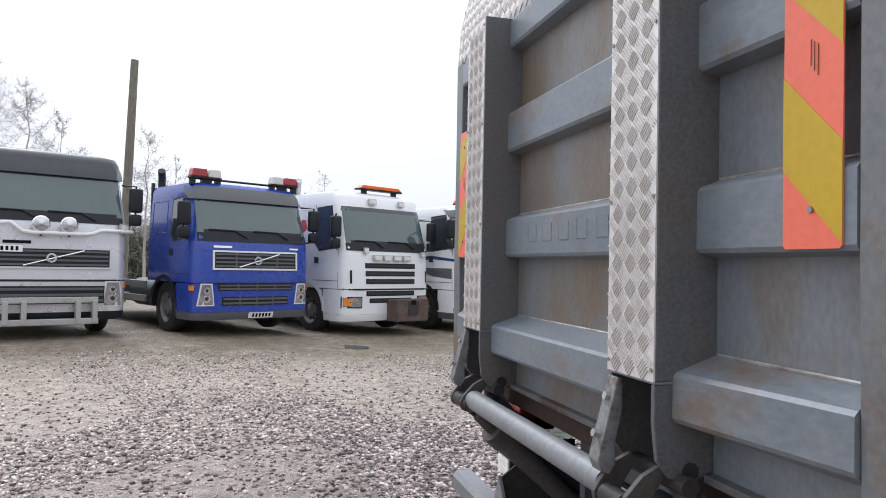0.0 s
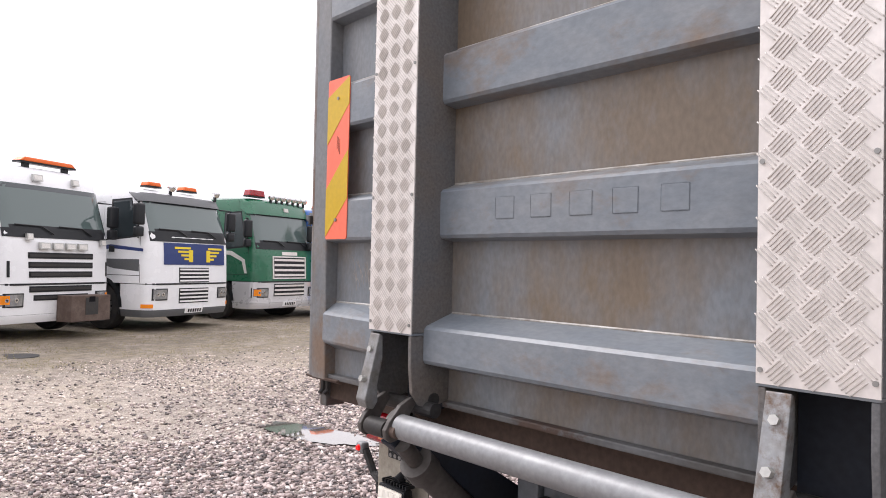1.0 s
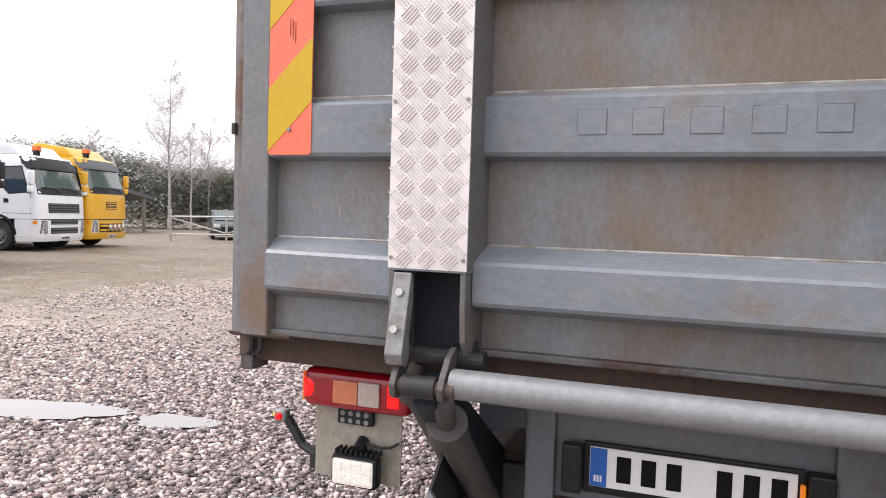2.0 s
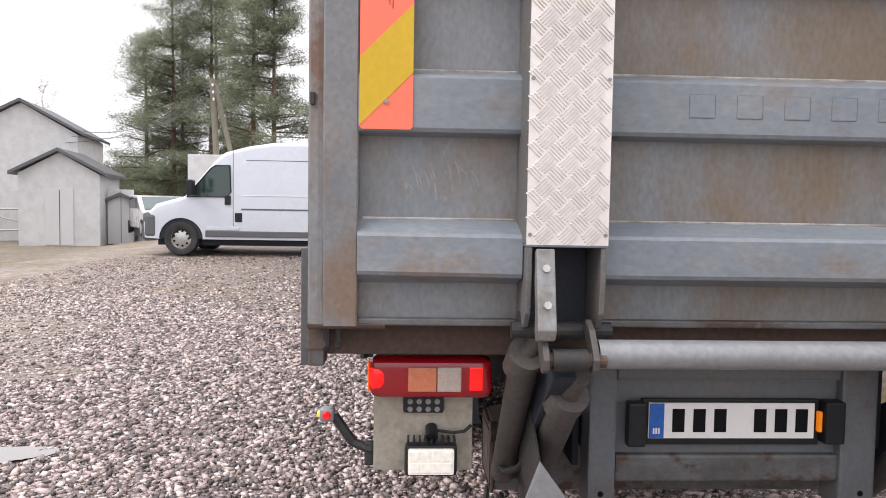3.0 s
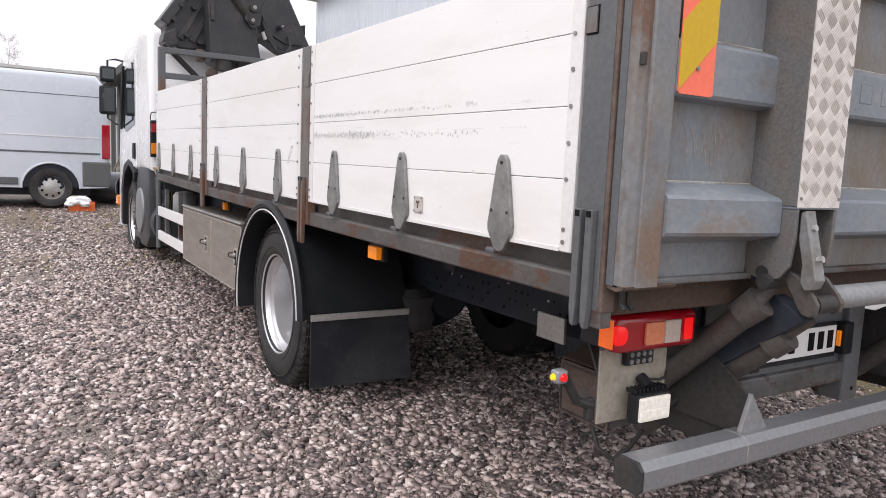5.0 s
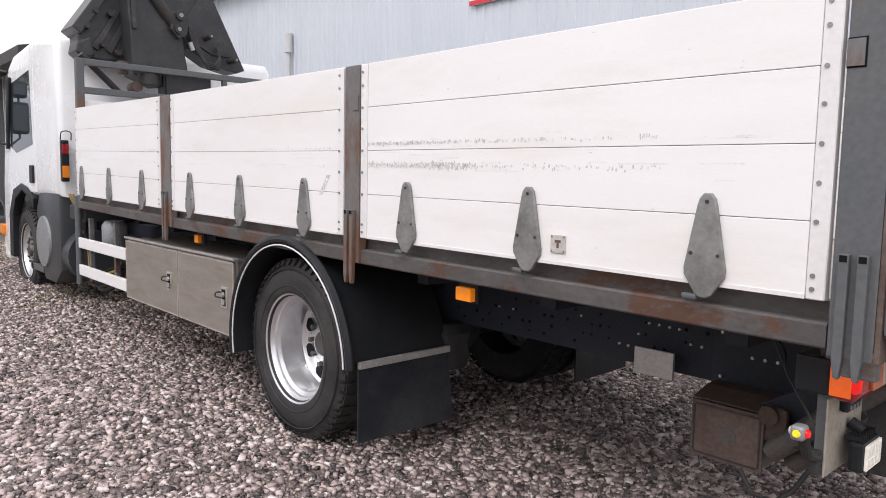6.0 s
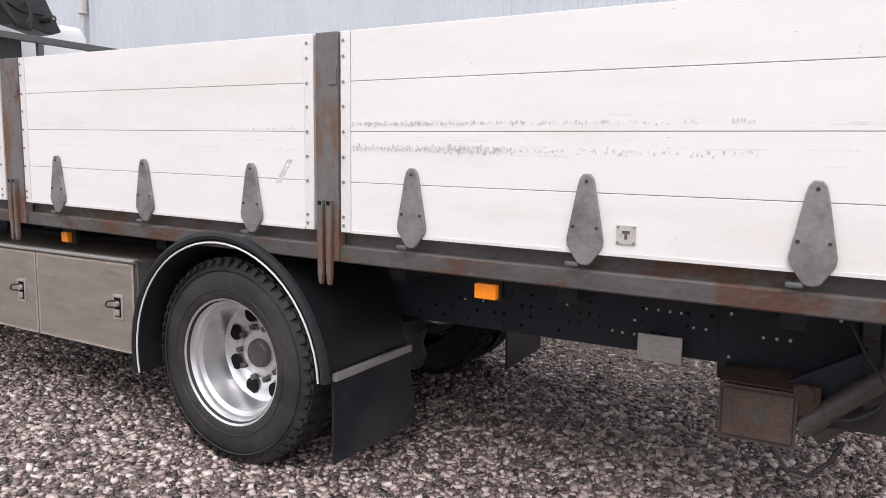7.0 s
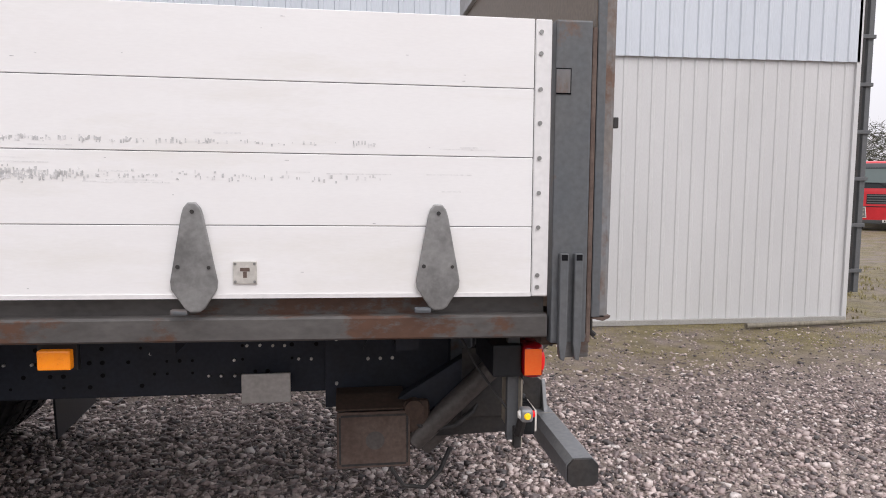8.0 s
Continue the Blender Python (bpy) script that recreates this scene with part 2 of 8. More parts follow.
M["dark_paint"] = mat("dark_paint", (0.05, 0.055, 0.06), 0.35, grain=0.05, bump=0.0)
M["crane"] = mat("crane", (0.026, 0.027, 0.031), 0.4, col2=(0.07, 0.068, 0.066), scale=5, grain=0.15, dirt=(0.1, 0.085, 0.07), dscale=3, dcut=0.58, dwide=0.2)
M["tape_red"] = mat("tape_red", (0.95, 0.19, 0.11), 0.4, amount=0.1, grain=0.04, bump=0.02)
M["tape_yellow"] = mat("tape_yellow", (0.62, 0.4, 0.01), 0.4, amount=0.12, grain=0.05, bump=0.02)
M["lens_red"] = mat("lens_red", (0.34, 0.004, 0.012), 0.1, amount=0.2, grain=0.08, gscale=200, bump=0.1, alpha_coat=0.6)
M["lens_red_lit"] = mat("lens_red_lit", (0.9, 0.012, 0.012), 0.12, amount=0.1, bump=0.1, gscale=200, emit=0.3)
M["lens_amber"] = mat("lens_amber", (0.85, 0.25, 0.01), 0.15, amount=0.15, bump=0.2, gscale=200)
M["lens_amber_lit"] = mat("lens_amber_lit", (0.95, 0.27, 0.01), 0.15, amount=0.3, scale=30, bump=0.2, gscale=200, emit=0.18)
M["lens_orange_lit"] = mat("lens_orange_lit", (0.95, 0.15, 0.02), 0.15, amount=0.2, scale=30, bump=0.2, gscale=200, emit=0.22)
M["lens_peach"] = mat("lens_peach", (0.62, 0.2, 0.1), 0.15, col2=(0.7, 0.3, 0.18), amount=0.6, scale=30, bump=0.3, gscale=200)
M["lens_grey"] = mat("lens_grey", (0.52, 0.43, 0.38), 0.15, amount=0.3, scale=30, bump=0.3, gscale=200)
M["lens_yellow_lit"] = mat("lens_yellow_lit", (0.95, 0.6, 0.02), 0.2, emit=0.35, amount=0.1)
M["lens_clear"] = mat("lens_clear", (0.72, 0.7, 0.66), 0.12, amount=0.3, scale=40, bump=0.2, gscale=200)
M["lamp_white"] = mat("lamp_white", (0.95, 0.91, 0.82), 0.2, amount=0.1, scale=60, emit=0.05)
M["plate_white"] = mat("plate_white", (0.92, 0.91, 0.9), 0.3, amount=0.08, grain=0.02, bump=0.0)
M["plate_blue"] = mat("plate_blue", (0.02, 0.13, 0.5), 0.35, amount=0.1, bump=0.0)
M["ink"] = mat("ink", (0.008, 0.008, 0.01), 0.6, bump=0.0, spec=0.12)
M["glass"] = glass_mat("glass")
# tint lifted to stand in for pale sky reflected in the screens
M["glass_pale"] = glass_mat("glass_pale", (0.08, 0.112, 0.108))
M["van_glass"] = glass_mat("van_glass", (0.03, 0.055, 0.05))
M["orange"] = mat("orange", (0.85, 0.16, 0.03), 0.45, amount=0.2)
M["shed_upper"] = mat("shed_upper", (0.6, 0.64, 0.69), 0.4, metal=0.1, col2=(0.52, 0.56, 0.61), amount=0.5, scale=0.8, grain=0.04, stretch=(2, 1, 0.3))
M["shed_lower"] = mat("shed_lower", (0.6, 0.6, 0.6), 0.5, col2=(0.5, 0.5, 0.5), amount=0.5, scale=0.7, grain=0.04, dirt=(0.45, 0.43, 0.4), dscale=1.0, dcut=0.66, stretch=(2, 1, 0.5))
M["plywood"] = mat("plywood", (0.22, 0.16, 0.12), 0.12, col2=(0.3, 0.25, 0.21), amount=0.6, scale=2, grain=0.12, stretch=(0.4, 3, 1))
M["wood_pole"] = mat("wood_pole", (0.2, 0.18, 0.14), 0.8, grain=0.25, gscale=40, stretch=(1, 1, 0.1))
M["bark_pine"] = mat("bark_pine", (0.13, 0.085, 0.06), 0.9, col2=(0.07, 0.055, 0.045), grain=0.3, gscale=20, bump=0.5, bdist=0.02)
M["bark_birch"] = mat("bark_birch", (0.5, 0.48, 0.45), 0.8, col2=(0.12, 0.11, 0.1), amount=0.8, scale=5, stretch=(1, 1, 2))
# colour made paler to stand for haze over the far bare trees
M["twig_hazed"] = mat("twig_hazed", (0.42, 0.385, 0.37), 0.9, col2=(0.42, 0.39, 0.38), grain=0.2)
# green brightened likewise, with fog mixed into the pines' colour
M["needle"] = mat("needle", (0.155, 0.178, 0.105), 0.8, col2=(0.1, 0.122, 0.072), island=0.35, bump=0.0)
M["brush"] = mat("brush", (0.15, 0.15, 0.11), 0.9, col2=(0.1, 0.107, 0.075), island=0.35, bump=0.0)
M["grass_dry"] = mat("grass_dry", (0.36, 0.31, 0.15), 0.9, col2=(0.14, 0.15, 0.06), island=0.4, bump=0.0)
M["concrete"] = mat("concrete", (0.36, 0.35, 0.33), 0.8, grain=0.12)
M["wall_pale"] = mat("wall_pale", (0.6, 0.6, 0.6), 0.7, grain=0.06)
M["sign_white"] = mat("sign_white", (0.8, 0.8, 0.8), 0.5, amount=0.1)
M["sign_red"] = mat("sign_red", (0.6, 0.04, 0.06), 0.5, amount=0.1)
M["logo_yellow"] = mat("logo_yellow", (0.8, 0.6, 0.03), 0.5, amount=0.1)
M["navy"] = mat("navy", (0.02, 0.04, 0.16), 0.4, amount=0.1, bump=0.0)


def gravel_mat():
    """Packed gravel: stones of two sizes, dark wet joints, brown and mossy patches, shade painted round the trucks."""
    m = bpy.data.materials.new("gravel")
    m.use_nodes = True
    nt = m.node_tree
    b = nt.nodes["Principled BSDF"]
    tc = nt.nodes.new("ShaderNodeTexCoord")
    vo = nt.nodes.new("ShaderNodeTexVoronoi")
    vo.inputs["Scale"].default_value = 52
    ve = nt.nodes.new("ShaderNodeTexVoronoi")
    ve.feature = "DISTANCE_TO_EDGE"
    ve.inputs["Scale"].default_value = 52
    big = nt.nodes.new("ShaderNodeTexNoise")
    big.inputs["Scale"].default_value, big.inputs["Detail"].default_value, big.inputs["Roughness"].default_value = 0.35, 8, 0.65
    mid = nt.nodes.new("ShaderNodeTexNoise")
    mid.inputs["Scale"].default_value, mid.inputs["Detail"].default_value = 1.6, 7
    for n in (vo, ve, big, mid):
        nt.links.new(tc.outputs["Object"], n.inputs["Vector"])
    sep = nt.nodes.new("ShaderNodeSeparateColor")
    nt.links.new(vo.outputs["Color"], sep.inputs[0])
    stone = nt.nodes.new("ShaderNodeValToRGB")
    el = stone.color_ramp.elements
    el[0].color, el[1].color = (0.2, 0.18, 0.17, 1), (0.74, 0.69, 0.64, 1)
    for p, c in ((0.3, (0.31, 0.27, 0.25, 1)), (0.55, (0.42, 0.365, 0.335, 1)), (0.8, (0.53, 0.48, 0.44, 1))):
        e = el.new(p)
        e.color = c
    nt.links.new(sep.outputs[0], stone.inputs[0])
    edge = nt.nodes.new("ShaderNodeMapRange")
    edge.inputs[1].default_value, edge.inputs[2].default_value = 0.0, 0.08
    nt.links.new(ve.outputs["Distance"], edge.inputs[0])
    joint = nt.nodes.new("ShaderNodeMixRGB")
    joint.inputs[1].default_value = (0.23, 0.2, 0.175, 1)
    nt.links.new(edge.outputs[0], joint.inputs[0])
    nt.links.new(stone.outputs[0], joint.inputs[2])
    pr = nt.nodes.new("ShaderNodeValToRGB")
    pr.color_ramp.elements[0].position, pr.color_ramp.elements[1].position = 0.5, 0.68
    nt.links.new(big.outputs[0], pr.inputs[0])
    dirt = nt.nodes.new("ShaderNodeMixRGB")
    dirt.inputs[2].default_value = (0.46, 0.39, 0.325, 1)
    k = nt.nodes.new("ShaderNodeMath")
    k.operation, k.inputs[1].default_value = "MULTIPLY", 0.75
    nt.links.new(pr.outputs[0], k.inputs[0])
    nt.links.new(k.outputs[0], dirt.inputs[0])
    nt.links.new(joint.outputs[0], dirt.inputs[1])
    mr = nt.nodes.new("ShaderNodeValToRGB")
    mr.color_ramp.elements[0].position, mr.color_ramp.elements[1].position = 0.58, 0.72
    nt.links.new(mid.outputs[0], mr.inputs[0])
    moss = nt.nodes.new("ShaderNodeMixRGB")
    moss.inputs[2].default_value = (0.17, 0.145, 0.08, 1)
    k2 = nt.nodes.new("ShaderNodeMath")
    k2.operation, k2.inputs[1].default_value = "MULTIPLY", 0.6
    nt.links.new(mr.outputs[0], k2.inputs[0])
    nt.links.new(k2.outputs[0], moss.inputs[0])
    nt.links.new(dirt.outputs[0], moss.inputs[1])
    # the trodden yard towards the trucks is tan and fine, mossy and painted with shade at its edges
    xyz = nt.nodes.new("ShaderNodeSeparateXYZ")
    nt.links.new(tc.outputs["Object"], xyz.inputs[0])
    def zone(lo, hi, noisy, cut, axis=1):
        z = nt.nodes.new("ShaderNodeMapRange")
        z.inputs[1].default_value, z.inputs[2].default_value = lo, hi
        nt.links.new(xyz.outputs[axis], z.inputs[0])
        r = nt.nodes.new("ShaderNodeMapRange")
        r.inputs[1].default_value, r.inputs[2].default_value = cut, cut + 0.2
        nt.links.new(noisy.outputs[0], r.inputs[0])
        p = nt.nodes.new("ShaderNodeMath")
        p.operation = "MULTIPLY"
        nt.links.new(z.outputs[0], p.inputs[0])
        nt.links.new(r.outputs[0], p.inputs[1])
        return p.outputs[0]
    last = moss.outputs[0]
    # dark soil under the loose stones round the truck, damp plus painted shade; pale dust further out
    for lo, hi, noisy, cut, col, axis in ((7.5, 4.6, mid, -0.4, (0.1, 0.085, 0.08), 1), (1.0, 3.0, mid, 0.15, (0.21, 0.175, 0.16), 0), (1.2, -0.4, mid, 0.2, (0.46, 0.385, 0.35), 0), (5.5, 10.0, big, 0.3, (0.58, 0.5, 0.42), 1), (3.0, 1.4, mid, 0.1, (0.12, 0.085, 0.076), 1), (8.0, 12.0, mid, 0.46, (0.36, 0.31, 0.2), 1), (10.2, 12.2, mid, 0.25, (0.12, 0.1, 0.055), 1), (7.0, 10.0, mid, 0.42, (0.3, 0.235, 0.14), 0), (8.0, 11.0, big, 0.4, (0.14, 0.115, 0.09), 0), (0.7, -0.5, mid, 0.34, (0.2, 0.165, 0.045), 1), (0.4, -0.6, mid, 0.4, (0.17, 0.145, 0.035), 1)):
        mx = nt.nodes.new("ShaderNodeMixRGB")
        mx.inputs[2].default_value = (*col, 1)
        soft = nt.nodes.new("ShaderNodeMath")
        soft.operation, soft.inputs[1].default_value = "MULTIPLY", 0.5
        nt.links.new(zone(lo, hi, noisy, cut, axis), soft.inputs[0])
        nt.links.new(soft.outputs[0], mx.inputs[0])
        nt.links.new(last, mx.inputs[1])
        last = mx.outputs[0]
    # blotches of damp and dust
    blot = nt.nodes.new("ShaderNodeTexNoise")
    blot.inputs["Scale"].default_value, blot.inputs["Detail"].default_value, blot.inputs["Roughness"].default_value = 5.0, 9, 0.75
    nt.links.new(tc.outputs["Object"], blot.inputs["Vector"])
    br = nt.nodes.new("ShaderNodeValToRGB")
    br.color_ramp.elements[0].position, br.color_ramp.elements[1].position = 0.36, 0.64
    br.color_ramp.elements[0].color, br.color_ramp.elements[1].color = (0.6, 0.57, 0.54, 1), (1.3, 1.27, 1.22, 1)
    nt.links.new(blot.outputs[0], br.inputs[0])
    mul = nt.nodes.new("ShaderNodeMixRGB")
    mul.blend_type, mul.inputs[0].default_value = "MULTIPLY", 1.0
    nt.links.new(last, mul.inputs[1])
    nt.links.new(br.outputs[0], mul.inputs[2])
    nt.links.new(mul.outputs[0], b.inputs["Base Color"])
    b.inputs["Roughness"].default_value = 0.62
    bp = nt.nodes.new("ShaderNodeBump")
    bp.inputs["Strength"].default_value, bp.inputs["Distance"].default_value = 0.9, 0.01
    nt.links.new(edge.outputs[0], bp.inputs["Height"])
    nt.links.new(bp.outputs[0], b.inputs["Normal"])
    return m


def pebble_mat(name="pebble", lift=1.07, tint=(1.03, 0.99, 0.975)):
    m = bpy.data.materials.new(name)
    m.use_nodes = True
    nt = m.node_tree
    b = nt.nodes["Principled BSDF"]
    geo = nt.nodes.new("ShaderNodeNewGeometry")
    ramp = nt.nodes.new("ShaderNodeValToRGB")
    el = ramp.color_ramp.elements
    el[0].color, el[1].color = (0.05, 0.044, 0.044, 1), (0.7, 0.64, 0.61, 1)
    for p, c in ((0.25, (0.13, 0.107, 0.106, 1)), (0.5, (0.28, 0.226, 0.217, 1)), (0.74, (0.45, 0.378, 0.357, 1)), (0.92, (0.57, 0.495, 0.47, 1))):
        e = el.new(p)
        e.color = (c[0] * lift * tint[0], c[1] * lift * tint[1], c[2] * lift * tint[2], 1)
    nt.links.new(geo.outputs["Random Per Island"], ramp.inputs[0])
    tc = nt.nodes.new("ShaderNodeTexCoord")
    n = nt.nodes.new("ShaderNodeTexNoise")
    n.inputs["Scale"].default_value, n.inputs["Detail"].default_value = 70, 4
    nt.links.new(tc.outputs["Object"], n.inputs[0])
    mx = nt.nodes.new("ShaderNodeMixRGB")
    mx.blend_type, mx.inputs[0].default_value = "OVERLAY", 0.35
    nt.links.new(ramp.outputs[0], mx.inputs[1])
    nt.links.new(n.outputs[0], mx.inputs[2])
    nt.links.new(mx.outputs[0], b.inputs["Base Color"])
    b.inputs["Roughness"].default_value = 0.42
    bp = nt.nodes.new("ShaderNodeBump")
    bp.inputs["Strength"].default_value, bp.inputs["Distance"].default_value = 0.3, 0.004
    nt.links.new(n.outputs[0], bp.inputs["Height"])
    nt.links.new(bp.outputs[0], b.inputs["Normal"])
    return m


M["gravel"], M["pebble"], M["pebble_pale"] = gravel_mat(), pebble_mat(), pebble_mat("pebble_pale", 1.5, (0.99, 1.0, 0.94))
M["plate_zinc"] = mat("plate_zinc", (0.56, 0.54, 0.5), 0.5, metal=0.2, col2=(0.42, 0.4, 0.36), scale=14)
M["water"] = glass_mat("water", (0.13, 0.115, 0.1), 1.0)


# ---- mesh helpers ----
def box(bm, x0, x1, y0, y1, z0, z1, bev=0.0, seg=2, f=None):
    """A box, its edges rounded by bev; f maps its corners."""
    ps = [Vector((x, y, z)) for x in (x0, x1) for y in (y0, y1) for z in (z0, z1)]
    vs = [bm.verts.new(f(p) if f else p) for p in ps]
    fs = [bm.faces.new([vs[i] for i in q]) for q in ((0, 1, 3, 2), (4, 6, 7, 5), (0, 4, 5, 1), (2, 3, 7, 6), (0, 2, 6, 4), (1, 5, 7, 3))]
    if bev:
        es = {e for q in fs for e in q.edges}
        bmesh.ops.bevel(bm, geom=list(es), offset=bev, segments=seg, affect="EDGES", profile=0.6)
    return bm


def tube(bm, a, b, r, r2=None, seg=14):
    """A round bar from a to b."""
    a, b = Vector(a), Vector(b)
    d = (b - a).normalized()
    u = d.orthogonal().normalized()
    v = d.cross(u)
    r2 = r if r2 is None else r2
    rings = []
    for c, q in ((a, r), (b, r2)):
        rings.append([bm.verts.new(c + (u * math.cos(i * math.tau / seg) + v * math.sin(i * math.tau / seg)) * q) for i in range(seg)])
    for i in range(seg):
        bm.faces.new((rings[0][i], rings[0][(i + 1) % seg], rings[1][(i + 1) % seg], rings[1][i]))
    bm.faces.new(rings[0][::-1])
    bm.faces.new(rings[1])
    return bm


def pipe(bm, pts, r, seg=10):
    """A round bar bent through the points, in one piece."""
    pts = [Vector(p) for p in pts]
    u, rings = None, []
    for i, p in enumerate(pts):
        d = (pts[min(i + 1, len(pts) - 1)] - pts[max(i - 1, 0)]).normalized()
        u = d.orthogonal().normalized() if u is None else (u - d * u.dot(d)).normalized()
        v = d.cross(u)
        rings.append([bm.verts.new(p + (u * math.cos(k * math.tau / seg) + v * math.sin(k * math.tau / seg)) * r) for k in range(seg)])
    for a, b in zip(rings, rings[1:]):
        for k in range(seg):
            bm.faces.new((a[k], a[(k + 1) % seg], b[(k + 1) % seg], b[k]))
    bm.faces.new(rings[0][::-1])
    bm.faces.new(rings[-1])
    return bm


def curved(pts, n=5):
    """Points of a smooth line through the given ones."""
    q = [Vector(p) for p in pts]
    q = [q[0] * 2 - q[1]] + q + [q[-1] * 2 - q[-2]]
    res = []
    for i in range(1, len(q) - 2):
        a, b, c, d = q[i - 1:i + 3]
        for k in range(n):
            t = k / n
            res.append(0.5 * (2 * b + (c - a) * t + (2 * a - 5 * b + 4 * c - d) * t * t + (3 * b - a - 3 * c + d) * t ** 3))
    return res + [q[-2]]


def prism(bm, pts, axis, a, b, bev=0.0, f=None):
    """A polygon of two coordinates drawn out along the third ('x', 'y' or 'z') from a to b."""
    k = "xyz".index(axis)
    def at(p, c):
        q = list(p)
        q.insert(k, c)
        q = Vector(q)
        return f(q) if f else q
    lo = [bm.verts.new(at(p, a)) for p in pts]
    hi = [bm.verts.new(at(p, b)) for p in pts]
    fs = [bm.faces.new(lo[::-1]), bm.faces.new(hi)]
    n = len(pts)
    for i in range(n):
        fs.append(bm.faces.new((lo[i], lo[(i + 1) % n], hi[(i + 1) % n], hi[i])))
    bmesh.ops.recalc_face_normals(bm, faces=fs)
    if bev:
        bmesh.ops.bevel(bm, geom=list({e for q in fs for e in q.edges}), offset=bev, segments=2, affect="EDGES", profile=0.6)
    return bm


def lathe(bm, prof, centre, axis, seg=32):
    """A profile of (radius, offset) pairs turned round an axis through centre."""
    c, ax = Vector(centre), Vector(axis).normalized()
    u = ax.orthogonal().normalized()
    v = ax.cross(u)
    rings = []
    for r, h in prof:
        rings.append([bm.verts.new(c + ax * h + (u * math.cos(i * math.tau / seg) + v * math.sin(i * math.tau / seg)) * max(r, 1e-4)) for i in range(seg)])
    for a, b in zip(rings, rings[1:]):
        for i in range(seg):
            bm.faces.new((a[i], a[(i + 1) % seg], b[(i + 1) % seg], b[i]))
    return bm


def chain(ob):
    m = ob.matrix_basis.copy()
    while ob.parent:
        m = ob.parent.matrix_basis @ ob.matrix_parent_inverse @ m
        ob = ob.parent
    return m


def part(name, bm, material, parent=None, label="", smooth=False):
    """Links a bmesh as one mesh object, under a thing or a part if one is given."""
    me = bpy.data.meshes.new(name)
    bmesh.ops.recalc_face_normals(bm, faces=bm.faces)
    bm.to_mesh(me)
    bm.free()
    me.materials.append(M[material])
    if smooth:
        me.shade_smooth()
        me.set_sharp_from_angle(angle=radians(40))
    ob = new(name, me)
    if parent:
        ob.parent = parent
        ob.matrix_parent_inverse = chain(parent).inverted()
    return tagged(ob, label)


def thing(name, at, label, category, group=""):
    ob = new(name)
    ob.location = at
    return tagged(ob, label, category, group)


def B():
    return bmesh.new()


def gz(x, y):
    """Height of the yard: level round the truck, rising a little further off."""
    a = 0.045 * max(0.0, x - 6.0) * min(1.0, max(0.0, (14.0 - y) / 5.0))
    u, w = min(1.0, max(0.0, (y - 9.5) / 3.5)), min(1.0, max(0.0, (3.0 - x) / 6.0))
    rise = 0.19 * u * u * (3 - 2 * u) * w * w * (3 - 2 * w)      # a low bank under the lorries' end of the row
    d = min(1.0, max(0.0, (-y - 5.0) / 9.0))
    dip = 0.5 * d * d * (3 - 2 * d)      # the land falls away behind the shed
    return 0.6 * math.tanh(a / 0.6) + rise - dip


# ---- ground ----
def build_ground():
    bm = B()
    def ticks(lo, hi, n, far):
        inner = [lo + (hi - lo) * i / n for i in range(n + 1)]
        return [lo - d for d in far[::-1]] + inner + [hi + d for d in far]
    xs = ticks(-14, 34, 96, (8, 25, 70, 200, 600))
    ys = ticks(-14, 34, 96, (8, 25, 70, 200, 600))
    g = [[bm.verts.new((x, y, gz(x, y) + (0.018 * noise.noise((x * 0.5, y * 0.5, 3.1)) if abs(x) < 40 and abs(y) < 40 else 0))) for y in ys] for x in xs]
    for i in range(len(xs) - 1):
        for j in range(len(ys) - 1):
            bm.faces.new((g[i][j], g[i + 1][j], g[i + 1][j + 1], g[i][j + 1]))
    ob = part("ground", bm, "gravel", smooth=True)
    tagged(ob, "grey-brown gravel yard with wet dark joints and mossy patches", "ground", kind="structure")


def ground_z(x, y):
    return gz(x, y) + 0.018 * noise.noise((x * 0.5, y * 0.5, 3.1))


build_ground()

# ---- the flatbed truck ----
HX, HZ = 0.62, 1.105      # outer face and lower edge of the closed tail lift
YC, YL, YR = 2.205, 3.45, 0.96
SLOPE = 0.0059


def bed(p):
    """The load bed climbs slightly towards the cab."""
    d = p[0] - 0.8
    return Vector((p[0], p[1], p[2] + SLOPE * d + 0.0014 * d * abs(d)))


def lift(p):
    """Platform coordinates (n out to the rear, y, s up) to the world."""
    n, y, s = p
    return Vector((HX - n, y, HZ + s))


truck = thing("flatbed_truck", (5.0, YC, 0), "white flatbed truck with grey tail lift and dark crane", "truck")

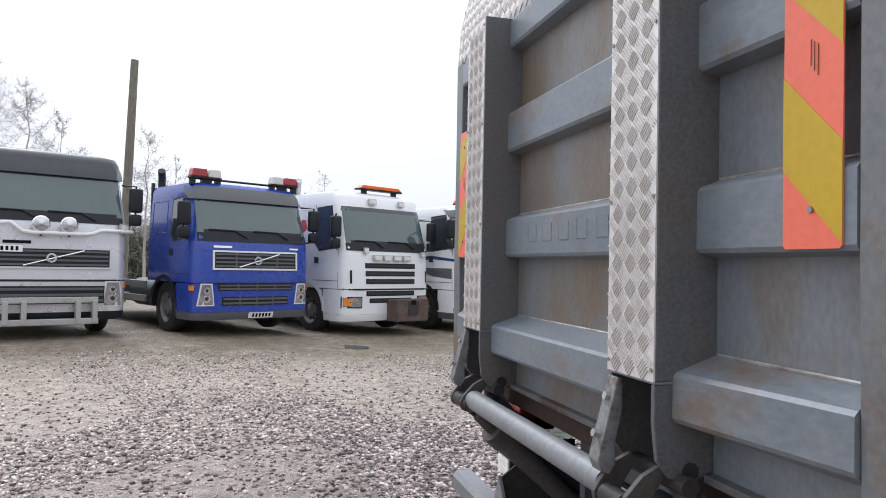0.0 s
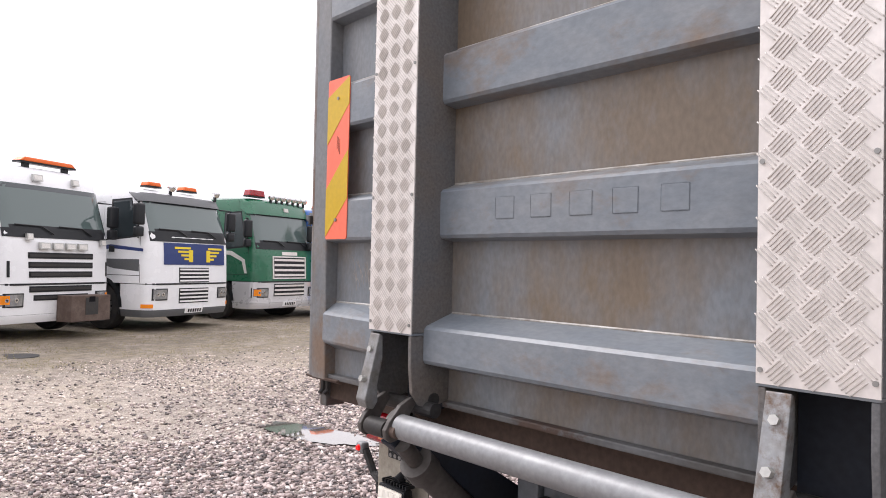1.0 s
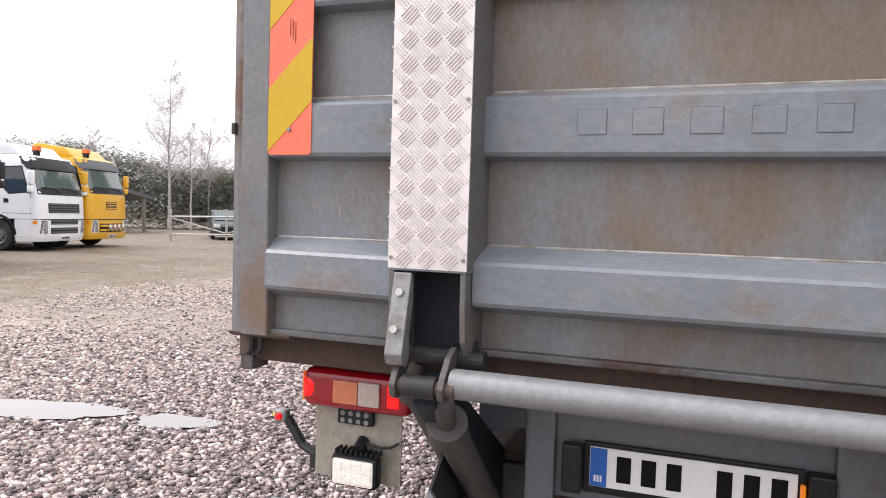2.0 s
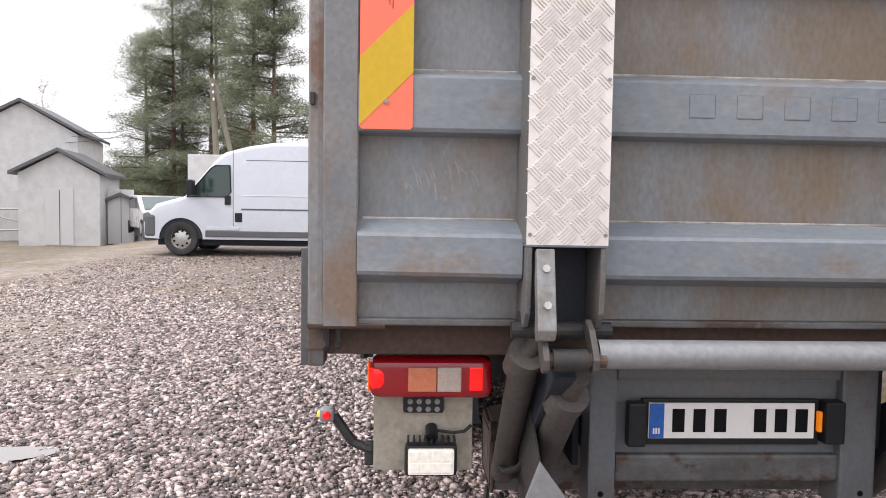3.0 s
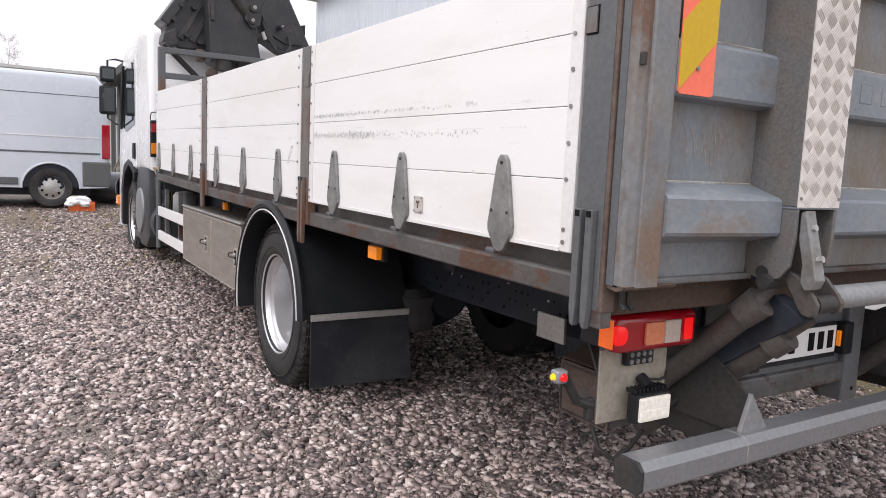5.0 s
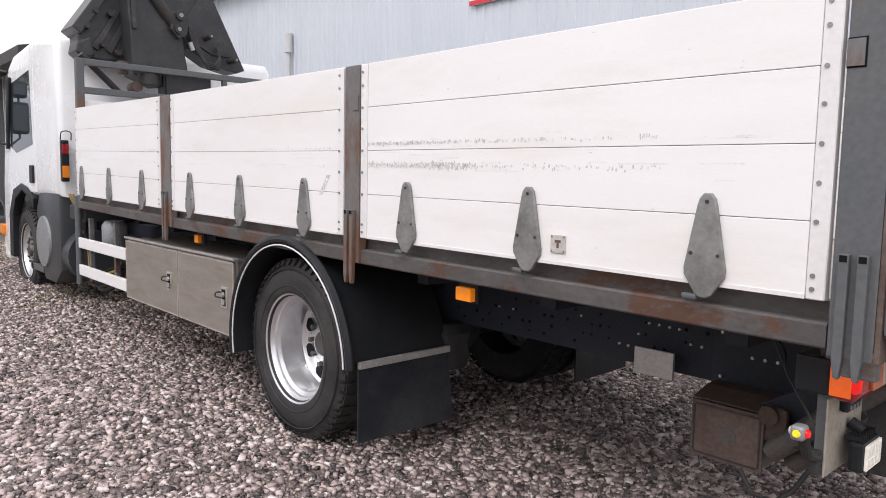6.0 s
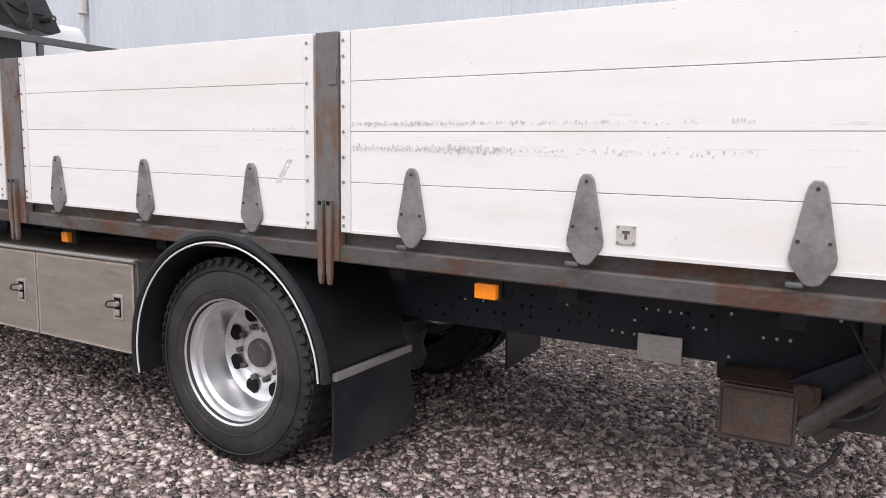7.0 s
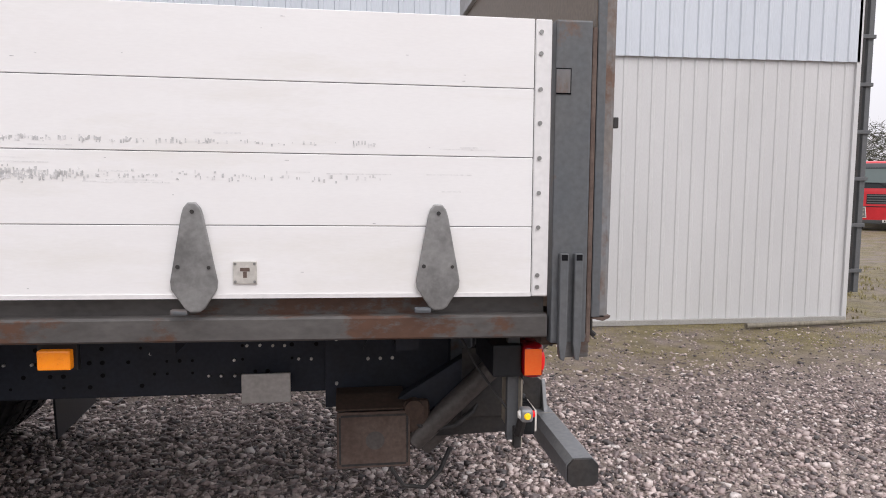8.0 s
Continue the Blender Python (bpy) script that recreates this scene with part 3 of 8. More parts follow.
# tail lift platform, closed upright against the rear posts
plat = part("tail_lift_platform", box(B(), -0.052, -0.04, YR + 0.01, YL - 0.008, 0.01, 1.41, f=lift), "lift_panel", truck, "worn grey steel platform with rust-brown stains")
part("inner_face", box(B(), -0.062, -0.053, YR + 0.012, YL - 0.01, 0.012, 1.7, f=lift), "lift_inner", plat, "brown worn loading surface")
for e, w in ((YL - 0.004, 1), (YR + 0.004, -1)):
    def slim(p):
        """The side channels thin out a little towards the lower edge."""
        return lift((p.x - 0.008 * max(0.0, 1 - p.z / 0.5) if p.x > -0.03 else p.x, p.y, p.z))
    bm = B()
    for a, b in ((0.0, 0.25), (0.25, 0.5), (0.5, 1.41)):
        prism(bm, [(-0.0395, e - w * 0.03), (-0.0395, e - w * 0.128), (0.009, e - w * 0.128), (0.012, e - w * 0.124), (0.012, e - w * 0.044), (0.009, e - w * 0.04), (-0.012, e - w * 0.034), (-0.026, e - w * 0.034)], "z", a, b, f=slim)
    bmesh.ops.remove_doubles(bm, verts=bm.verts, dist=0.0004)
    inner = [q for q in bm.faces if len(q.edges) == 8 and 1.2 < q.calc_center_median().z < HZ + 1.0]
    bmesh.ops.delete(bm, geom=inner, context="FACES_ONLY")
    part("side_channel", bm, "lift_frame", plat)
    bm = B()
    prism(bm, [(-0.0295, e - w * 0.033), (0.0085, e - w * 0.039), (0.009, e - w * 0.026), (0.002, e - w * 0.006), (-0.008, e - w * 0.0), (-0.0295, e - w * 0.0)], "z", 0.0, 1.41, f=slim)
    part("outer_edge", bm, "edge_rust", plat, "rust-stained outer edge")
    part("edge_strip", box(B(), -0.058, -0.031, *sorted((e - w * 0.008, e + w * 0.003)), 0.0, 1.7, 0.004, f=lift), "post_grey", plat, "bare steel edge strip")
    bm = B()
    prism(bm, [(-0.058, -0.004), (-0.02, -0.012), (0.0, -0.004), (0.004, 0.004), (-0.03, 0.006)], "y", *sorted((e, e - w * 0.2)), 0.001, f=lift)
    part("corner_lip", bm, "rust", plat, "rust-stained lower corner")
tip = B()
prism(tip, [(-0.085, 1.41), (0.0, 1.41), (-0.012, 1.60), (-0.05, 1.76), (-0.085, 1.76)], "y", YR, YL, f=lambda p: lift((p[0], p[1], p[2])))
tip_ob = part("platform_tip", tip, "tread_dull", plat, "bare chequer-plate tip")
bm = B()
for j in range(11):
    for i in range(43):
        cy, cs, sg = YR + 0.05 + 0.058 * (i + 0.5 * (j % 2)), 1.44 + 0.029 * j, 1 if j % 2 else -1
        if cy > YL - 0.03:
            continue
        for k in (-1.5, -0.5, 0.5, 1.5):
            oy, os, e, g = cy - 0.707 * sg * k * 0.0085, cs + 0.707 * k * 0.0085, 0.0155, 0.0016
            q = [(oy + e * a - g * sg * b, os + sg * e * a + g * b) for a, b in ((-1, -1), (1, -1), (1, 1), (-1, 1))]
            face = lambda s, d: (d - 0.012 * (s - 1.41) / 0.19 if s < 1.6 else d - 0.012 - 0.038 * (s - 1.6) / 0.16)
            lo = [bm.verts.new(lift((face(s, 0.0), y, s))) for y, s in q]
            hi = [bm.verts.new(lift((face(s, 0.003), oy + (y - oy) * 0.8, s))) for y, s in q]
            bm.faces.new(hi)
            for t in range(4):
                bm.faces.new((lo[t], lo[(t + 1) % 4], hi[(t + 1) % 4], hi[t]))
tagged(part("tip_pattern", bm, "tread", plat), kind="stuff")
NS = 0.109     # the members stand this far out of the frame
MEMBERS = ((2.70, 2.905), (1.515, 1.72))
BAYS = ((2.904, 3.319, 0.0), (1.719, 2.701, 0.02), (1.093, 1.516, 0.0))
for y0, y1, d in BAYS:
    for s0, s1, n in ((0.138, 0.245, 0.016), (0.502, 0.645, 0.014), (0.9, 1.05, 0.014), (1.3, 1.41, 0.012)):
        low = s0 < 0.3
        def face(p):
            """The lowest rib swells out towards the members."""
            grow = 0.0
            if low and p.x > -0.03:
                grow = 0.05 if d else 0.05 * abs(p.y - (y1 if y0 > 2.7 else y0)) / 0.415
            return lift((p.x + grow, p.y, p.z))
        bm = B()
        prism(bm, [(-0.042, s0 - 0.03 if low else s0 - 0.012), (n - 0.006, s0 - 0.004), (n, s0 + 0.006), (n, s1 - 0.012), (n - 0.008, s1 - 0.003), (-0.042, s1 + 0.033 if low else s1 + 0.016)], "y", y0, y1, f=face)
        part("cross_rib", bm, "lift_grey", plat)
        # pale weld line whose colour also paints the thin highlight along the rib
        bm = pipe(B(), [lift((-0.038, y0 + 0.01, s1 + (0.032 if low else 0.015))), lift((-0.038, y1 - 0.01, s1 + (0.032 if low else 0.015)))], 0.0045, 6)
        part("weld_bead", bm, "lift_edge", plat)
    part("bottom_lip", box(B(), -0.05, -0.012, y0, y1, 0.0, 0.018, 0.004, f=lift), "rusty_grey", plat)
for y0, y1 in MEMBERS:
    bm = B()
    prism(bm, [(-0.041, y0 - 0.002), (NS, y0), (NS, y1), (-0.041, y1 + 0.002)], "z", 0.222, 1.41, 0.003, f=lift)
    part("main_member", bm, "lift_side", plat)
    ya, yb = y0 + 0.002, y1 - 0.002
    part("tread_strip", box(B(), NS + 0.0002, NS + 0.004, ya, yb, 0.22, 1.405, f=lift), "tread", plat, "pale chequer-plate strip")
    bm = B()
    D = 0.058
    for j in range(int(1.17 / D * 2)):
        sgn = 1 if j % 2 else -1
        cs = 0.243 + j * D / 2
        for i in range(5):
            cy = ya + D * (i - 0.25 + 0.5 * (j % 2))
            for k in range(-2, 3):
                h = 0.0225 - 0.0016 * abs(k)
                ex, ey = 0.70711, 0.70711 * sgn
                oy, os = cy - ey * k * 0.0076, cs + ex * k * 0.0076
                if not ya + 0.012 < oy < yb - 0.012:
                    continue
                q = [(oy + ex * a * h - ey * b * 0.0012, os + ey * a * h + ex * b * 0.0012) for a, b in ((-1, -1), (1, -1), (1, 1), (-1, 1))]
                lo = [bm.verts.new(lift((NS + 0.004, *p))) for p in q]
                hi = [bm.verts.new(lift((NS + 0.0066, oy + (p[0] - oy) * 0.82, os + (p[1] - os) * 0.82))) for p in q]
                bm.faces.new(hi)
                for t in range(4):
                    bm.faces.new((lo[t], lo[(t + 1) % 4], hi[(t + 1) % 4], hi[t]))
    tagged(part("tread_pattern", bm, "tread_bar_shade", plat), kind="stuff")
    for s in (0.245, 0.62, 1.0, 1.38):
        for y in (ya + 0.008, yb - 0.008):
            part("rivet", tube(B(), lift((NS + 0.003, y, s)), lift((NS + 0.007, y, s)), 0.005, seg=8), "bolt", plat)
    # hinge bracket under the member
    for yy in (y0 + 0.004, y1 - 0.018):
        bm = B()
        prism(bm, [(-0.04, 0.214), (NS, 0.214), (NS, 0.13), (0.1, 0.05), (0.07, 0.012), (0.02, 0.0), (-0.04, 0.02)], "y", yy, yy + 0.014, 0.003, f=lift)
        br = part("hinge_bracket", bm, "lift_side", plat, "grimy bracket plate")
        side = yy + (0.014 if yy > (y0 + y1) / 2 else 0.0)
        part("bracket_bolt", tube(B(), lift((0.02, side - 0.004, 0.025)), lift((0.02, side + 0.004, 0.025)), 0.02, seg=14), "dark_steel", br)
    bm = B()
    prism(bm, [(NS, 0.205), (NS + 0.015, 0.212), (NS + 0.02, 0.19), (0.162, 0.06), (0.172, 0.02), (0.162, -0.005), (0.14, -0.012), (0.124, 0.01), (0.126, 0.06), (NS, 0.13)], "y", y1 - 0.07, y1 - 0.024, 0.004, f=lift)
    lug = part("hinge_lug", bm, "lug_steel", plat, "worn grey hinge lug")
    for s, n in ((0.16, 0.135), (0.075, 0.163)):
        part("bolt_head", tube(B(), lift((n - 0.012, y1 - 0.047, s)), lift((n + 0.01, y1 - 0.047, s + 0.006)), 0.01, seg=6), "zinc", lug)
    part("hinge_pin", tube(B(), lift((0.04, y0 - 0.03, 0.0)), lift((0.04, y1 + 0.02, 0.0)), 0.022), "dark_steel", plat)
    # dark plate added to stand for the shade inside the bracket
    part("recess_shade", box(B(), -0.039, -0.03, y0 + 0.02, y1 - 0.02, -0.01, 0.21, f=lift), "chassis", plat)
    part("bracket_plate", box(B(), -0.041, NS + 0.002, y0 + 0.002, y1 - 0.002, 0.2145, 0.2215, 0.002, f=lift), "lift_grey", plat)
rnd = random.Random(7)
bm = B()
for k in range(16):
    c, h = 3.2 - rnd.uniform(0.0, 0.2), rnd.uniform(0.04, 0.11)
    s0, bend = 0.32 + rnd.uniform(0, 0.05), rnd.uniform(0.01, 0.05)
    for i in range(5):
        y_a, y_b = c + bend * (i / 5) ** 2, c + bend * ((i + 1) / 5) ** 2
        q = [lift((-0.0393 + 0.00001 * k, y, s)) for y, s in ((y_a, s0 + h * i / 5), (y_b, s0 + h * (i + 1) / 5), (y_b + 0.0035, s0 + h * (i + 1) / 5), (y_a + 0.0035, s0 + h * i / 5))]
        bm.faces.new([bm.verts.new(v) for v in q])
tagged(part("scratch_mark", bm, "scratch", plat, "pale wiped scratches"), kind="stuff")
# hazard markers
for y0 in (3.182, 1.118):
    red = B()
    prism(red, [(y0 + 0.006, 0.502), (y0 + 0.128, 0.502), (y0 + 0.134, 0.508), (y0 + 0.134, 1.066), (y0 + 0.128, 1.072), (y0 + 0.006, 1.072), (y0, 1.066), (y0, 0.508)], "x", 0.0145, 0.0175, f=lift)
    tape = part("hazard_marker", red, "tape_red", plat, "red and yellow striped hazard board")
    for k in range(3):
        s0 = 0.51 + (k - 1) * 0.33
        pts = [(y0 + 0.134, s0), (y0 + 0.134, s0 + 0.17), (y0, s0 + 0.304), (y0, s0 + 0.134)]
        if y0 < 2:
            pts = [(2 * y0 + 0.134 - y, s) for y, s in pts]
        pts = [(y, min(max(s, 0.506), 1.069)) for y, s in pts]
        if max(s for _, s in pts) < 0.52:
            continue
        bm = B()
        prism(bm, [(y, s) for y, s in pts], "x", 0.0176, 0.0187, f=lift)
        part("yellow_stripe", bm, "tape_yellow", tape)
    for s in (0.57, 1.0):
        part("rivet", tube(B(), lift((0.0175, y0 + 0.067, s)), lift((0.022, y0 + 0.067, s)), 0.006, seg=8), "bolt", tape)
    for k in range(3):
        part("print_bar", box(B(), 0.0188, 0.0191, y0 + 0.052 + k * 0.008, y0 + 0.0535 + k * 0.008, 0.80 + 0.01 * k, 0.855 + k * 0.006, f=lift), "ink", tape)
# raised maker's mark on the middle rib, as plain blocks
for k in range(5):
    y = 2.44 - k * 0.125
    part("raised_mark", box(B(), 0.0125, 0.0152, y - 0.034, y + 0.034, 0.547, 0.607, 0.0026, 3, f=lift), "lift_grey", plat)
# latch lugs and catches on the edges
for y in (YL - 0.022, YR + 0.01):
    part("edge_catch", box(B(), -0.002, 0.014, y, y + 0.012, 0.56, 0.592, 0.003, f=lift), "dark_steel", plat)
part("platform_hook", pipe(B(), [lift((-0.045, 3.40, 0.01)), lift((-0.045, 3.40, -0.05)), lift((-0.03, 3.40, -0.065))], 0.009, 6), "dark_steel", plat)
part("platform_hook", pipe(B(), [lift((-0.045, 3.37, 0.01)), lift((-0.045, 3.37, -0.05)), lift((-0.03, 3.37, -0.065))], 0.009, 6), "dark_steel", plat)

# tail lift arms, torsion tube, cylinders
arms = part("tail_lift_frame", box(B(), 1.18, 1.44, 1.47, 2.887, 0.446, 0.648, 0.012), "rusty_grey", truck, "dark rusted square mounting tube")
part("end_plate", box(B(), 1.174, 1.446, 2.887, 2.899, 0.44, 0.654, 0.004), "rust", arms, "rusted end plate")
part("worn_patch", tube(B(), (1.305, 2.8985, 0.545), (1.305, 2.9005, 0.545), 0.035, seg=18), "cyl_steel", arms)
bm = B()
prism(bm, [(2.70, 0.655), (2.886, 0.655), (2.886, 0.662), (2.78, 0.69), (2.70, 0.692)], "x", 1.19, 1.45, 0.004)
part("box_lid", bm, "sill_rust", arms)
part("link_boss", tube(B(), (1.16, 2.86, 0.66), (1.16, 2.905, 0.66), 0.034, seg=18), "sill_rust", arms, smooth=True)
part("link_cheek", box(B(), 1.1, 1.2, 2.86, 2.886, 0.56, 0.69, 0.02), "sill_rust", arms)
bm = B()
for q in ((1.19, 0.45, 1.43, 0.457), (1.19, 0.637, 1.43, 0.644), (1.182, 0.457, 1.189, 0.637), (1.431, 0.457, 1.438, 0.637)):
    box(bm, q[0], q[2], 2.899, 2.902, q[1], q[3])
part("weld_bead", bm, "dark_steel", arms)
part("torsion_tube", tube(B(), (0.5, 1.69, 1.06), (0.5, 2.725, 1.06), 0.036, seg=24), "pipe_grey", arms, "worn grey round tube", smooth=True)
for y in (2.80, 1.61):
    for dy in (-0.07, 0.05):
        bm = B()
        prism(bm, [(0.45, 1.03), (0.446, 1.055), (0.46, 1.078), (0.5, 1.12), (0.54, 1.14), (0.556, 1.12), (0.525, 1.075), (0.505, 1.04), (0.49, 1.022), (0.468, 1.018)], "y", y + dy, y + dy + 0.016, 0.003)
        part("link_plate", bm, "cyl_steel", arms)
    part("pivot_pin", tube(B(), (0.475, y - 0.09, 1.05), (0.475, y + 0.06, 1.05), 0.018), "rust", arms)
    part("bush", tube(B(), (0.475, y - 0.045, 1.05), (0.475, y + 0.04, 1.05), 0.027), "dark_steel", arms, smooth=True)
    bm = B()
    prism(bm, [(0.50, 1.0), (0.60, 1.06), (1.28, 0.64), (1.24, 0.52), (1.15, 0.50)], "y", y - 0.03, y + 0.03, 0.008)
    part("lift_arm", bm, "chassis", arms)
    w = 1 if y > 2 else -1
    part("lift_cylinder", tube(B(), (0.60, y - 0.03 * w, 0.93), (1.12, y - 0.03 * w, 0.47), 0.043, seg=20), "cyl_steel", arms, smooth=True)
    part("cylinder_rod", tube(B(), (0.53, y - 0.045 * w, 1.0), (0.61, y - 0.027 * w, 0.922), 0.026, seg=16), "cyl_steel", arms, smooth=True)
    part("cylinder_collar", tube(B(), (0.59, y - 0.033 * w, 0.939), (0.64, y - 0.022 * w, 0.895), 0.053, seg=20), "cyl_steel", arms, smooth=True)
    part("tilt_cylinder", tube(B(), (0.62, y + 0.08 * w, 1.03), (1.16, y + 0.06 * w, 0.52), 0.04, seg=20), "cyl_steel", arms, smooth=True)
    part("cylinder_rod", tube(B(), (0.60, y + 0.05 * w, 1.09), (0.63, y + 0.082 * w, 1.02), 0.024, seg=16), "cyl_steel", arms, smooth=True)
    part("cylinder_boot", tube(B(), (0.61, y + 0.077 * w, 1.04), (0.665, y + 0.089 * w, 0.988), 0.05, 0.046, seg=20), "cyl_steel", arms, smooth=True)
    part("hydraulic_hose", pipe(B(), [(1.2, y + 0.06 * w, 0.62), (1.1, y + 0.09 * w, 0.57), (1.0, y + 0.07 * w, 0.58), (0.93, y + 0.04 * w, 0.62), (0.9, y + 0.02 * w, 0.66)], 0.011, 8), "rubber", arms, smooth=True)
    # gusset that carries the guard beam
    bm = B()
    prism(bm, [(0.66, 0.59), (0.72, 0.62), (1.2, 0.66), (1.2, 0.52), (0.75, 0.53)], "y", y - 0.04 + 0.05 * w, y - 0.03 + 0.05 * w, 0.002)
    part("beam_bracket", bm, "dark_steel", arms)
    bm = B()
    prism(bm, [(y + 0.03, 0.74), (y - 0.06, 0.618), (y + 0.075, 0.618)], "x", 0.64, 0.655, 0.002)
    gs = part("gusset", bm, "pipe_grey", arms, "grey triangular gusset")
    bm = B()
    prism(bm, [(0.656, 0.624), (0.656, 0.735), (0.84, 0.87), (0.97, 0.87), (0.97, 0.6), (0.72, 0.6)], "y", y + 0.026, y + 0.036, 0.002)
    part("gusset_web", bm, "dark_steel", gs)
# underride guard beam
prof = [(0.60, 0.545), (0.615, 0.53), (0.69, 0.53), (0.705, 0.545), (0.705, 0.60), (0.685, 0.622), (0.62, 0.622), (0.60, 0.60)]
bm = B()
prism(bm, prof, "y", 1.03, 3.33)
guard = part("underride_beam", bm, "beam", truck, "worn grey steel underride beam")
for y in (3.33, 1.018):
    bm = B()
    prism(bm, [(0.652 + (x - 0.652) * 0.96, 0.576 + (z - 0.576) * 0.96) for x, z in prof], "y", y, y + 0.012)
    part("end_cap", bm, "dark_steel", guard)
for y in (2.885, 1.48):
    bm = B()
    prism(bm, [(0.652 + (x - 0.652) * 1.02, 0.576 + (z - 0.576) * 1.02) for x, z in prof], "y", y, y + 0.004)
    part("joint_band", bm, "lift_edge", guard)
# number plate panel
panel = part("plate_panel", box(B(), 0.925, 0.94, 1.85, 2.55, 0.585, 0.94), "panel_grey", truck, "dark grey recessed panel")
for y0, y1 in ((2.55, 2.635), (1.735, 1.85)):
    part("upright", box(B(), 0.895, 1.0, y0, y1, 0.50, 0.965, 0.01), "panel_grey", panel)
    part("bolt_hole", tube(B(), (0.893, y0 + 0.045, 0.55), (0.90, y0 + 0.045, 0.55), 0.009, seg=10), "ink", panel)
part("lower_rail", box(B(), 0.90, 0.96, 1.85, 2.55, 0.585, 0.67, 0.01), "rusty_grey", panel)
part("upper_rail", box(B(), 0.90, 0.98, 1.85, 2.55, 0.90, 0.955, 0.01), "panel_grey", panel)
plate = part("number_plate", box(B(), 0.897, 0.903, 1.934, 2.452, 0.722, 0.832, 0.002), "plate_white", truck, "white number plate with blue end band")
part("plate_holder", box(B(), 0.904, 0.922, 1.915, 2.47, 0.70, 0.842, 0.004), "plastic", plate, "black plate holder")
part("blue_band", box(B(), 0.8945, 0.8968, 2.405, 2.45, 0.724, 0.83), "plate_blue", plate)
bm = B()
for k in range(3):
    box(bm, 0.8935, 0.8944, 2.418 + k * 0.008, 2.423 + k * 0.008, 0.737, 0.755)
part("band_print", bm, "plate_white", plate)
for y in (2.36, 2.295, 2.23, 2.105, 2.04, 1.975):
    part("character_bar", box(B(), 0.8945, 0.8968, y - 0.019, y + 0.019, 0.742, 0.814, 0.001), "ink", plate)
part("lamp_block", box(B(), 0.86, 0.90, 2.47, 2.525, 0.705, 0.84, 0.008), "plastic", plate)
part("lamp_block", box(B(), 0.87, 0.92, 1.85, 1.912, 0.71, 0.842, 0.008), "plastic", plate)
part("plate_lamp", box(B(), 0.882, 0.9, 1.916, 1.929, 0.745, 0.81, 0.005), "lens_amber_lit", plate, "glowing amber plate lamp")


